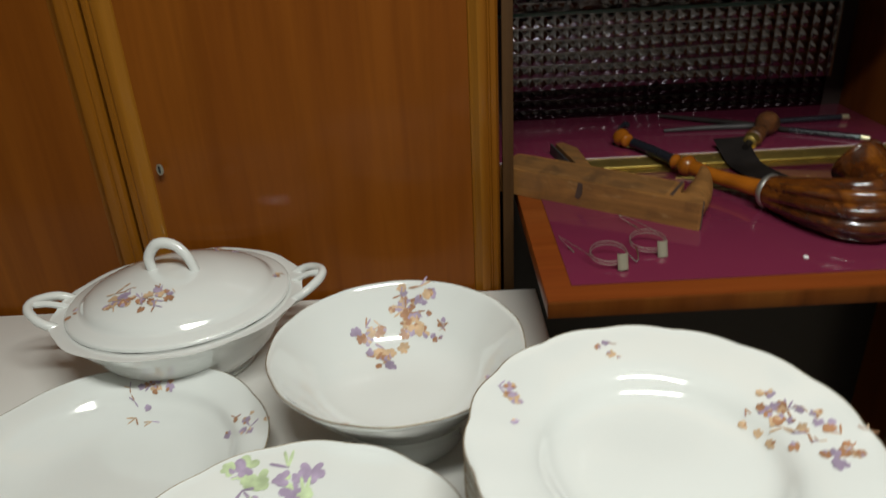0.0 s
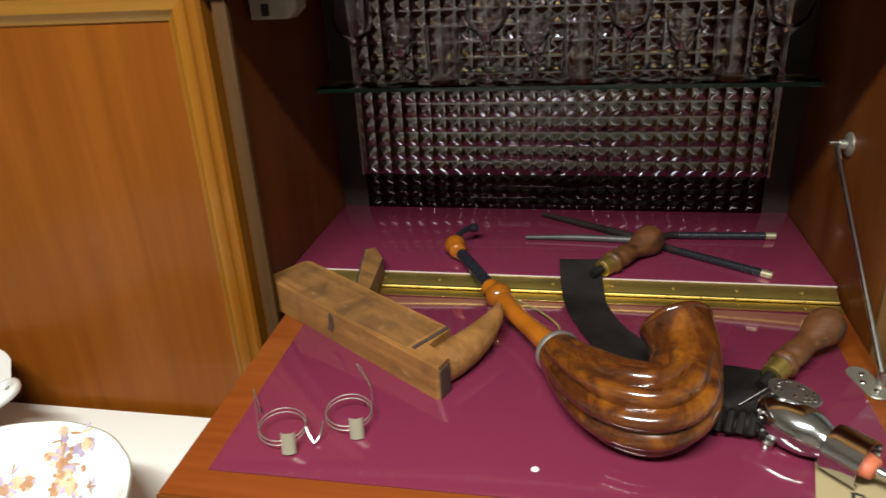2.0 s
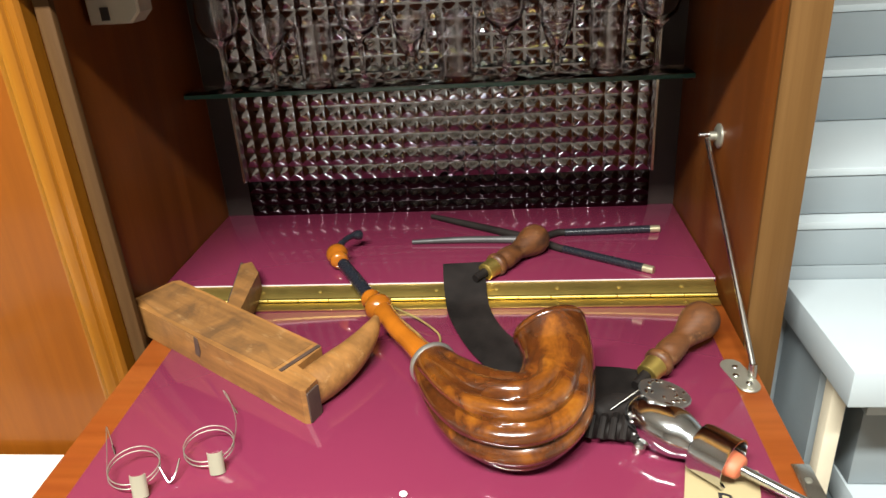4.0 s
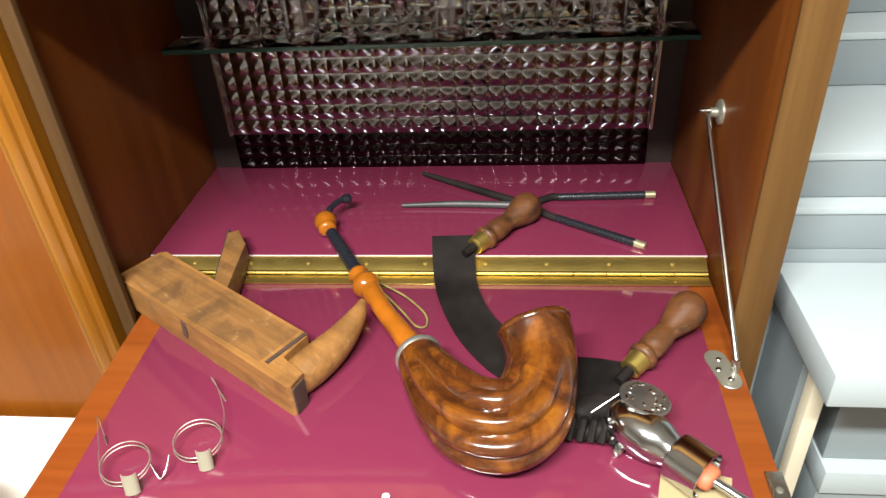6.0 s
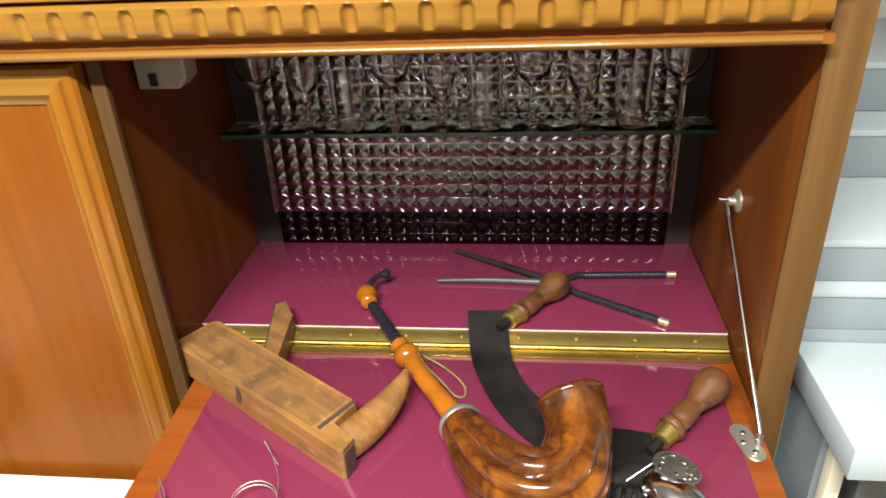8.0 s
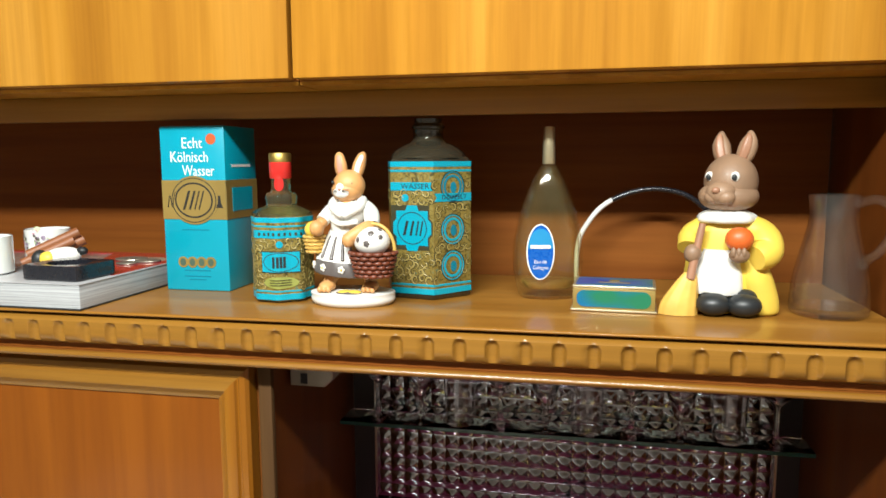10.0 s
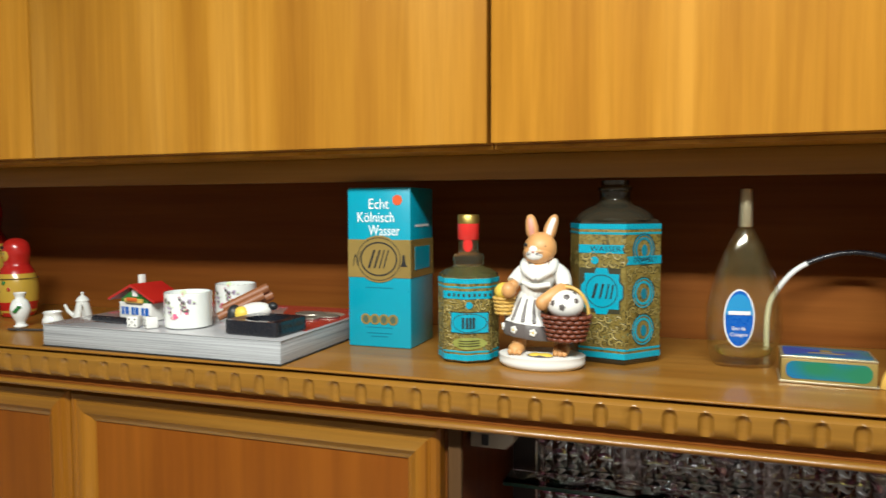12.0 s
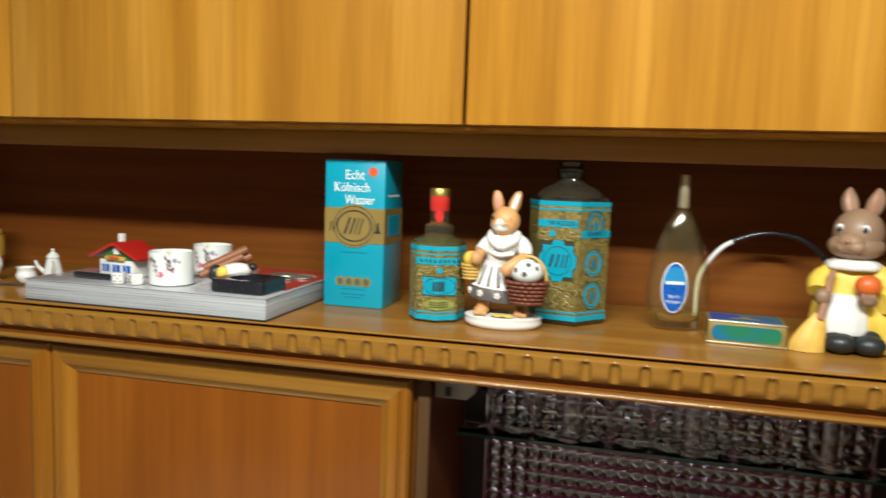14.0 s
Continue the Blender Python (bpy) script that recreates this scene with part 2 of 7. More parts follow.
def solo(name, build, mats, label, category, group="", kind="", angle=38):
    return tagged(new(name, finish(name, build, mats, angle)), label, category, group, kind)


def box(*a, **k):
    return Build().box(*a, **k)


def writing(name, text, size, m, material, parent, squeeze=1.0, width=0.0):
    """Words as flat mesh in the plane of m (x along the line, y up)."""
    cu = bpy.data.curves.new(name, "FONT")
    cu.body, cu.size, cu.align_x, cu.align_y, cu.extrude, cu.resolution_u = text, size, "CENTER", "CENTER", 0.00008, 2
    cu.space_character = squeeze
    tmp = new(name, cu)
    me = bpy.data.meshes.new_from_object(tmp.evaluated_get(bpy.context.evaluated_depsgraph_get()))
    bpy.data.objects.remove(tmp)
    if width:
        w = max(v.co.x for v in me.vertices) - min(v.co.x for v in me.vertices)
        me.transform(Matrix.Diagonal((width / w, 1, 1, 1)))
    me.transform(m)
    me.materials.clear()
    me.materials.append(material)
    ob = new(name, me)
    ob.parent = parent
    ob.matrix_parent_inverse = parent.matrix_world.inverted()
    return ob


# ---- room ----
X0, X1, Y0, Y1, CEIL = -2.6, 2.6, -2.2, 2.02, 2.55
tagged(new("floor", finish("floor", box(X0 - 0.1, X1 + 0.1, Y0 - 0.1, Y1 + 0.1, -0.05, 0.0), M_FLOOR)), "brown lino floor of the room", "floor", kind="structure")
tagged(new("ceiling", finish("ceiling", box(X0 - 0.1, X1 + 0.1, Y0 - 0.1, Y1 + 0.1, CEIL, CEIL + 0.05), M_CEIL)), "white painted ceiling of the room", "ceiling", kind="structure")
for nm, b in (("wall_north", (X0 - 0.1, X1 + 0.1, Y1, Y1 + 0.1)), ("wall_south", (X0 - 0.1, X1 + 0.1, Y0 - 0.1, Y0)),
              ("wall_west", (X0 - 0.1, X0, Y0, Y1)), ("wall_east", (X1, X1 + 0.1, Y0, Y1))):
    tagged(new(nm, finish(nm, box(*b, 0.0, CEIL), M_WALLDIM if nm == "wall_south" else M_WALL)), "painted wall of the room", "wall", kind="structure")
lamp = thing("ceiling_lamp", (TUBE[0], TUBE[1], CEIL), "white fluorescent tube fitting hanging under the ceiling", "lamp")
part("housing", box(TUBE[0] - 0.50, TUBE[0] + 0.50, TUBE[1] - 0.06, TUBE[1] + 0.06, TUBE[2] + 0.012, TUBE[2] + 0.07, 0.006), M_WHITE, lamp)
for dx in (-0.4, 0.4):
    part("hanger", Build().tube([(TUBE[0] + dx, TUBE[1], TUBE[2] + 0.07), (TUBE[0] + dx, TUBE[1], CEIL)], 0.006), M_STEEL, lamp)

# ---- wall unit: sizes ----
XL, XR = 0.119, 0.743          # inside of the bar compartment
BAR_Z, TOP_Z = 0.886, 1.285    # bar floor, shelf top
DOOR_Y = 0.884                 # front of the lower doors
BACK_Y = 1.208
UNIT_L = -1.88

# full-height end panel beside the bar
end_panel = thing("end_panel", (0.757, 1.07, 0), "full-height brown veneered end panel of the wall unit", "panel")
part("board", box(XR, 0.7720, 0.889, 1.25, 0.0, 2.3, 0.001), M_MAHOG, end_panel)
part("edge_strip", box(XR - 0.0005, 0.7745, 0.884, 0.8888, 0.0, 2.3, 0.001), M_EDGE, end_panel, "light brown edge strip")


def framed_door(name, x0, x1, z0, z1, label, group, handle_x=None):
    """A door with a stepped moulded frame round a sunk veneer panel."""
    d = thing(name, ((x0 + x1) / 2, DOOR_Y, z0), label, "cabinet door", group)
    part("panel", box(x0 + 0.03, x1 - 0.03, DOOR_Y + 0.004, DOOR_Y + 0.013, z0 + 0.03, z1 - 0.03), M_DOOR, d)
    prof = [(0.0, 0.018), (0.0, 0.002), (0.003, -0.002), (0.009, -0.003), (0.0105, -0.0014), (0.012, -0.0014), (0.014, -0.0042),
            (0.020, -0.0056), (0.025, -0.0048), (0.029, -0.0015), (0.032, 0.0008), (0.035, 0.0016), (0.037, 0.0048), (0.037, 0.018)]
    corners = [(x0, z0, 1, 1), (x1, z0, -1, 1), (x1, z1, -1, -1), (x0, z1, 1, -1)]
    for k in range(4):
        b = Build()
        rings = []
        for cx, cz, sx, sz in (corners[k], corners[(k + 1) % 4]):
            rings.append([(cx + sx * w, DOOR_Y + y, cz + sz * w) for w, y in prof])
        b.rings(rings)
        part("rail" if k % 2 == 0 else "stile", b, M_FRAME_X if k % 2 == 0 else M_FRAME, d, angle=25)
    if handle_x is not None:
        lock = part("lock", Build().lathe([(0.0075, 0), (0.0075, 0.0015), (0.006, 0.002)], pose(handle_x, DOOR_Y - 0.006, 0.94, 90, 0, 0), 20, sx=0.62), M_NICKEL, d, "small oval keyhole escutcheon")
        part("keyhole", box(handle_x - 0.0012, handle_x + 0.0012, DOOR_Y - 0.0092, DOOR_Y - 0.0085, 0.936, 0.945), M_BLACK, lock)
    return d


# lower cabinets left of the bar, two doors each
for x0, x1 in ((-0.872, 0.1165), (UNIT_L, -0.878)):
    cab = thing("base_cabinet", ((x0 + x1) / 2, 1.07, 0), "brown veneered base cabinet of the wall unit", "cabinet", "base cabinets")
    part("side_panel", box(x0, x0 + 0.016, 0.905, BACK_Y, 0.0, 1.22), M_MAHOG, cab)
    part("side_panel", box(x1 - 0.016, x1, 0.905, BACK_Y, 0.0, 1.22), M_MAHOG, cab)
    part("bottom_panel", box(x0 + 0.016, x1 - 0.016, 0.905, BACK_Y, 0.08, 0.096), M_MAHOG, cab)
    part("back_panel", box(x0, x1, BACK_Y + 0.0005, BACK_Y + 0.006, 0.0, 1.22), M_DARK, cab)
    part("plinth", box(x0, x1, 0.925, 0.94, 0.0, 0.08), M_DARK, cab)
    xm = (x0 + x1) / 2
    framed_door("cabinet_door", x0 + 0.002, xm - 0.0015, 0.09, 1.2262, "closed brown veneer door with moulded frame", "base cabinet doors")
    framed_door("cabinet_door", xm + 0.0015, x1 - 0.0, 0.09, 1.2262, "closed brown veneer door with moulded frame and keyhole", "base cabinet doors", xm + 0.053)

# bar cabinet
bar = thing("bar_cabinet", (0.43, 1.07, 0), "open mahogany-lined bar cabinet of the wall unit", "cabinet")
part("side_panel", box(0.1168, XL, 0.903, BACK_Y, 0.0, 1.2323), M_MAHOG, bar)
part("lath", box(0.1225, 0.137, 0.894, 0.9022, 0.30, 1.2323, 0.001), M_GREYEDGE, bar, "beige edge lath")
part("bottom_board", box(XL, XR, 0.990, BACK_Y, 0.862, 0.8805), M_MAHOG_X, bar)
part("floor_plate", box(XL + 0.001, XR - 0.001, 0.988, BACK_Y - 0.001, 0.881, BAR_Z, 0.0008), M_MAROON, bar, "glossy maroon glass plate")
part("plate_edge", box(XL + 0.002, XR - 0.002, 0.9868, 0.9879, 0.8838, 0.8861, 0.0003), plain("polished_glass_edge", (0.55, 0.46, 0.48), 0.2, 0, 0.05, 40, 0.0, 0.5), bar, "pale polished edge of the glass plate")
part("top_board", box(XL, XR, 0.905, BACK_Y, 1.2240, 1.2323), M_MAHOG_X, bar)
part("back_board", box(XL, XR, BACK_Y + 0.0005, BACK_Y + 0.008, 0.30, 1.2323), M_BACKBOARD, bar)
# black sheet added across the opening; its colour stands for the shade inside
part("shade_sheet", box(XL + 0.022, XR, 0.985, 0.994, 0.10, 0.855), M_BLACK, bar, "black sheet standing in for the shade of the open front below the flap")
part("plinth", box(XL, XR, 0.93, 0.945, 0.0, 0.08), M_DARK, bar)

# mirrored relief panel at the back: rounded pyramids
RX0, RX1, RZ0, RZ1, COLS, ROWS_N = 0.158, 0.708, 0.938, 1.2238, 27, 14
b = Build()
nx, nz = COLS * 8, ROWS_N * 8
grid = []
for j in range(nz + 1):
    row = []
    for i in range(nx + 1):
        u, v = (i % 8) / 4 - 1, (j % 8) / 4 - 1
        k = (abs(u) ** 5 + abs(v) ** 5) ** 0.2
        h = 0.0044 * max(0.0, 1 - min(1.0, k))
        row.append((RX0 + (RX1 - RX0) * i / nx, BACK_Y - 0.008 - h, RZ0 + (RZ1 - RZ0) * j / nz))
    grid.append(row)
b.rings(grid, closed=False)
part("relief_mirror", b, M_MIRROR, bar, "mirrored panel pressed into rows of small pyramids", angle=75)
# darkened copy of the mirror: dim reflections of the lowest rows put into colour
SHADED_ROWS = plain("shaded_mirror_copy", (0.032, 0.026, 0.028), 0.12, 1.0, 0.1, 30, 0.0)
b = Build()
grid = []
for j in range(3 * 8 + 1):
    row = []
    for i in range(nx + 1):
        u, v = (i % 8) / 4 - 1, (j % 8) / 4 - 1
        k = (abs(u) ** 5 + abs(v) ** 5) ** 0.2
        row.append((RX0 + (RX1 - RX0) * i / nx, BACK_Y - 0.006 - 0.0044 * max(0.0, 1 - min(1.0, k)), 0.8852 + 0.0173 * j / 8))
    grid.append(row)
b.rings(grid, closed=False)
part("relief_shaded_rows", b, SHADED_ROWS, bar, "lowest rows of the pressed mirror, darkened in colour to imitate dim reflections", angle=75)
part("mirror_backing", box(RX0, RX1, BACK_Y - 0.0075, BACK_Y - 0.0005, RZ0, RZ1), M_BLACK, bar)
for x in (RX0 - 0.003, RX1):
    part("mirror_rim", box(x, x + 0.003, BACK_Y - 0.013, BACK_Y, RZ0, RZ1), M_STEEL, bar)

# brass piano hinge in the small step between bar floor and flap
FLAP = pose(0, 0.966, 0.8725, 2.4, 0, 0)


def on_flap(x, y, z=0.0, rz=0.0):
    """Pose of a thing that lies on the slightly sagging flap."""
    return FLAP @ pose(x, y - 0.966, z, 0, 0, rz)


def flap_z(y):
    return 0.8725 - (0.966 - y) * math.tan(radians(2.4))


HX0, HX1 = 0.146, XR - 0.004
hinge = thing("piano_hinge", (0.44, 0.985, 0.875), "long brass piano hinge joining bar floor and flap", "hinge")
part("upper_leaf", Build().rings([[(x, 0.9878, 0.8846), (x, 0.9862, 0.8850), (x, 0.9690, 0.8782), (x, 0.9700, 0.8766)] for x in (HX0, HX1)]), M_BRASS, hinge)
part("lower_leaf", Build().rings([[(x, 0.9640, 0.8730), (x, 0.9640, 0.8748), (x, 0.9515, 0.8740), (x, 0.9515, 0.8722)] for x in (HX0, HX1)]), M_BRASS, hinge)
n = 17
for k in range(n):
    xa, w = HX0 + (HX1 - HX0) * k / n, (HX1 - HX0) / n
    part("knuckle", Build().lathe([(0.0015, 0.0002), (0.0019, 0.0006), (0.0019, w - 0.0006), (0.0015, w - 0.0002)], pose(xa, 0.9663, 0.8768, 0, 90, 0), 10), M_BRASS, hinge)
for k in range(9):
    x = HX0 + 0.03 + k * 0.066
    for y, z, tilt in ((0.9780, 0.8816, 22), (0.9575, 0.8745, 3)):
        part("screw", Build().lathe([(0.0024, 0), (0.0022, 0.0005), (0.001, 0.0007)], pose(x, y, z, tilt, 0, 0), 10), M_BRASS, hinge)

# fold-down flap, lowered
FX0, FX1 = 0.143, 0.7415
flap = new("bar_flap")
flap.matrix_world = on_flap(0.443, 0.8, -0.02)
tagged(flap, "lowered mahogany bar flap with glossy maroon inlay", "flap")
L0, L1 = -0.334, -0.002


def flap_part(name, build, mats, label=""):
    bmesh.ops.transform(build.bm, matrix=FLAP, verts=build.bm.verts)
    return part(name, build, mats, flap, label)


bpy.context.view_layer.update()
flap_part("board", box(FX0, FX1, L0, L1, -0.021, -0.0015, 0.0012), M_MAHOG_X)
flap_part("front_lipping", box(FX0, FX1, L0 - 0.0035, L0 - 0.0003, -0.021, -0.002, 0.0008), M_MAHOG, "thin lipping on the front edge")
flap_part("inlay", box(FX0 + 0.03, FX1 - 0.025, L0 + 0.028, L1 - 0.012, -0.0014, 0.0, 0.0006), M_MAROON, "glossy maroon glass plate")
flap_part("catch_plate", box(FX1 - 0.012, FX1 + 0.002, -0.276, -0.241, -0.0012, 0.0008, 0.0005), M_STEEL, "small steel catch plate")
flap_part("catch_screw", Build().lathe([(0.003, 0), (0.0025, 0.001), (0.001, 0.0013)], pose(FX1 - 0.005, -0.258, 0.0008), 12), M_NICKEL)

stay = thing("flap_stay", (0.735, 0.94, 0.86), "chromed folding stay holding the flap", "stay")
part("disc", Build().lathe([(0.013, 0), (0.013, 0.002), (0.010, 0.004), (0.005, 0.0045), (0.005, 0.011)], pose(0.743, 1.031, 1.030, 0, -90, 0), 24), M_NICKEL, stay, "round wall plate")
part("pin", Build().tube([(0.722, 1.031, 1.032), (0.740, 1.031, 1.032)], 0.0022), M_STEEL, stay)
part("rod", Build().tube([(0.7300, 1.030, 1.028), (0.7335, 0.833, 0.878)], 0.0026, 10), M_STEEL, stay)
part("foot", Build().tube([(0.7335, 0.833, 0.880), (0.7335, 0.831, 0.8665)], 0.0036, 10), M_STEEL, stay)
poly = [(0.0085 * math.cos(a), (0.011 if math.sin(a) > 0 else -0.011) + 0.0085 * math.sin(a)) for a in [2 * math.pi * k / 20 for k in range(20)]]
part("base_plate", Build().prism(poly, -0.0012, 0.0008, on_flap(0.7240, 0.834, 0, 14) @ Matrix.Diagonal((1.2, 1.25, 1, 1)), 0.0005), M_NICKEL, stay)
for dx, dy in ((-0.001, 0.012), (-0.004, -0.001), (0.004, -0.013)):
    part("screw", Build().ball((0.7240 + dx, 0.834 + dy, flap_z(0.834) + 0.001), 0.003, 0.003, 0.0012, 12, 6), M_STEEL, stay)

lockcase = thing("lamp_switch", (0.155, 0.98, 1.19), "greyish plastic lamp switch case under the bar top", "switch")
poly = [(0, 0), (0.042, 0), (0.052, 0.010), (0.052, 0.0438), (0, 0.0438)]
part("case", Build().prism(poly, 0, 0.03, pose(0.124, 1.000, 1.180, 90, 0, 0), 0.002), plain("smoky_plastic", (0.30, 0.275, 0.215), 0.25, 0, 0.1, 60, 0.02, 0.3), lockcase)
part("slot", box(0.138, 0.146, 0.9685, 0.9698, 1.184, 1.196), M_BLACK, lockcase)

glass_shelf = thing("glass_shelf", (0.43, 1.167, 1.068), "greenish glass shelf inside the bar", "shelf")
part("plate", box(XL + 0.0015, XR - 0.0015, 1.1436, 1.1935, 1.068, 1.0735, 0.0006), M_SHELFGLASS, glass_shelf)
part("front_edge", box(XL + 0.0015, XR - 0.0015, 1.142, 1.1434, 1.0681, 1.0734, 0.0004), plain("green_glass_edge", (0.03, 0.10, 0.085), 0.25, 0, 0.1, 40, 0.0, 0.4), glass_shelf, "dark green polished edge")
for x in (XL + 0.004, XR - 0.004):
    part("support_pin", Build().tube([(x - 0.0035, 1.160, 1.0650), (x + 0.0035, 1.160, 1.0650)], 0.0028, 10), M_STEEL, glass_shelf)

# worktop with carved front moulding, continuous over all base units
top = thing("worktop", (-0.5, 1.0, 1.22), "brown veneered shelf board with a notched front moulding", "shelf board")
b = Build()
prof = [(0.866, TOP_Z - 0.0036)] + [(0.8620 - 0.0032 * math.cos(a), TOP_Z - 0.0018 + 0.0018 * math.sin(a)) for a in [radians(-80 + 17 * k) for k in range(11)]] + [(1.165, TOP_Z), (1.165, TOP_Z - 0.0036)]
b.rings([[(x, y, z) for y, z in prof] for x in (UNIT_L, 0.7405)])
part("board", b, M_TOP, top, angle=30)
# spacer filling the gap; the groove's shade is put into its dark brown
part("shadow_groove", box(UNIT_L, 0.7400, 0.876, 1.1640, 1.2797, TOP_Z - 0.0037), M_GREYEDGE, top, "dark brown filler under the board, coloured for the shade in the groove")
MX0, MX1, PITCH, PHASE = UNIT_L, 0.7335, 0.0304, 0.0395
xs = []
k = 0
x = MX0
while x < MX1:
    xs.append(x)
    near = abs((x - PHASE + PITCH / 2) % PITCH - PITCH / 2)
    x += 0.0010 if near < 0.0090 and x > -1.3 else 0.004
xs.append(MX1)
prof = [(0.872, 1.2795), (0.8665, 1.2793), (0.8612, 1.2775), (0.8588, 1.2755)] + [(0.8575, 1.2740 - 0.0016 * k) for k in range(10)] + [(0.8582, 1.2565), (0.8600, 1.2535), (0.8630, 1.2510), (0.8665, 1.2490), (0.872, 1.2470)]
rings = []
for x in xs:
    near = abs((x - PHASE + PITCH / 2) % PITCH - PITCH / 2)
    ring = []
    for y, z in prof:
        dz = max(0.0, z - 1.2665)
        rr = math.hypot(near, dz * 0.85) / 0.0068
        dep = 0.0058 * (1 - rr ** 2.6) if rr < 1 else 0.0
        ring.append((x, max(y, 0.8575 + dep), z))
    ring += [(x, 0.8835, 1.2470), (x, 0.8835, 1.2795)]
    rings.append(ring)
b = Build()
b.rings(rings)
part("moulding", b, M_FRAME_X, top, "notched half-round front moulding", angle=40)
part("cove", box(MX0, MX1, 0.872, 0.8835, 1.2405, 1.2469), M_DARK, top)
part("bead", Build().rings([[(x, 0.8665 + 0.0042 * math.cos(a), 1.2367 + 0.0037 * math.sin(a)) for a in [2 * math.pi * k / 10 for k in range(10)]] for x in (MX0, MX1 - 0.004)]), M_FRAME_X, top, "thin light bead")
part("under_board", box(MX0, 0.7405, 0.868, 1.165, 1.2327, 1.2400), M_DARK, top)

# niche above: back panel and upper cabinets
solo("niche_back", box(UNIT_L, 0.7415, 1.160, 1.172, TOP_Z + 0.0002, 1.5195), M_DARK, "dark brown veneered back panel of the open niche", "panel")
solo("valance_board", box(UNIT_L, 0.7415, 0.998, 1.012, 1.487, 1.5157, 0.0008), M_TOP, "brown veneered valance board under the wall cabinets", "panel")
edges_u = [(-1.706, -1.081), (-1.081, -0.457), (-0.457, 0.161), (0.161, 0.7415)]
for x0, x1 in edges_u:
    cab = thing("upper_cabinet", ((x0 + x1) / 2, 1.03, 1.516), "closed wall cabinet with a plain honey-brown door", "cabinet", "upper cabinets")
    part("body", box(x0 + 0.0005, x1 - 0.0005, 0.9355, 1.235, 1.520, 2.25, 0.0008), M_DARK, cab)
    part("bottom_panel", box(x0 + 0.001, x1 - 0.001, 0.9358, 1.1595, 1.5160, 1.5198), M_UPPER, cab, "lighter veneered underside")
    part("door", box(x0 + 0.0022, x1 - 0.0022, 0.914, 0.934, 1.521, 2.24, 0.0012), M_UPPER, cab)

# ---- more materials ----
M_PORC = plain("porcelain", (0.78, 0.80, 0.77), 0.10, 0, 0.02, 20, 0.0, 1.0)
M_TABLE = plain("white_table_top", (0.80, 0.78, 0.73), 0.4, 0, 0.04, 6, 0.03)
M_PETAL = [plain("petal_violet", (0.40, 0.32, 0.44), 0.3, 0, 0.3, 200, 0), plain("petal_rust", (0.42, 0.22, 0.12), 0.3, 0, 0.3, 200, 0),
           plain("petal_ochre", (0.60, 0.42, 0.26), 0.3, 0, 0.3, 200, 0), plain("leaf_green", (0.55, 0.66, 0.40), 0.3, 0, 0.3, 200, 0)]
M_ROSE = plain("petal_rose", (0.60, 0.12, 0.22), 0.3, 0, 0.3, 200, 0)
M_GOLDLINE = plain("gilt_rim", (0.30, 0.24, 0.16), 0.35, 0.3)


def worn_wood(name, base, stain, pale, amount):
    """Old beech: soft grain, dark oily stains and pale scuffs."""
    m, nodes, links, bsdf = mat(name)
    v = coords(nodes, links, (3, 60, 60))
    w = coords(nodes, links, (1, 1, 1))
    x = coords(nodes, links, (0.5, 1.4, 1.4), (0, 0, 0.5))
    grain = noise_tex(nodes, links, v, 2.0, 6, 0.6, 0.3)
    g = ramp(nodes, [(0.32, tuple(k * 0.7 for k in base)), (0.66, tuple(k * 1.18 for k in base))])
    links.new(grain, g.inputs["Fac"])
    s = ramp(nodes, [(0.44, (0, 0, 0)), (0.66, (amount, amount, amount))])
    links.new(noise_tex(nodes, links, w, 26, 6, 0.65, 0.8), s.inputs["Fac"])
    c = mix_rgb(nodes, links, s.outputs["Color"], g.outputs["Color"], stain)
    q = ramp(nodes, [(0.58, (0, 0, 0)), (0.70, (0.75, 0.75, 0.75))])
    links.new(noise_tex(nodes, links, x, 70, 5, 0.7, 0.5), q.inputs["Fac"])
    c = mix_rgb(nodes, links, q.outputs["Color"], c, pale)
    links.new(c, bsdf.inputs["Base Color"])
    bsdf.inputs["Roughness"].default_value = 0.5
    bump(nodes, links, noise_tex(nodes, links, w, 120, 5, 0.6), bsdf, 0.25, 0.0008)
    return m


M_PLANE = worn_wood("old_beech", (0.270, 0.120, 0.032), (0.110, 0.048, 0.017), (0.35, 0.20, 0.080), 0.5)
M_PLANE_TOP = worn_wood("stained_beech", (0.205, 0.093, 0.028), (0.080, 0.041, 0.018), (0.30, 0.175, 0.075), 0.75)
M_PLANE_DARK = plain("dark_end_grain", (0.06, 0.035, 0.025), 0.6, 0, 0.3, 120, 0.2)
M_WALNUT = worn_wood("turned_walnut", (0.115, 0.040, 0.011), (0.020, 0.008, 0.005), (0.22, 0.105, 0.04), 0.9)
M_AMBER = plain("amber_horn", (0.34, 0.10, 0.008), 0.18, 0, 0.3, 90, 0.0, 0.6)
M_IRON = plain("blackened_iron", (0.013, 0.010, 0.009), 0.62, 0.0, 0.6, 70, 0.35)
M_IRON.node_tree.nodes["Principled BSDF"].inputs["Specular IOR Level"].default_value = 0.12
M_GREYIRON = plain("grey_iron", (0.07, 0.065, 0.065), 0.5, 0.5, 0.3, 90, 0.2)
M_HANDLE = plain("black_lacquer", (0.012, 0.013, 0.018), 0.28, 0, 0.1, 50, 0, 0.4)
M_CHROME = plain("chrome", (0.56, 0.58, 0.60), 0.14, 1.0, 0.08, 60, 0.0)
M_ORANGE = plain("orange_cork", (0.5, 0.13, 0.06), 0.6, 0, 0.15, 120, 0.2)
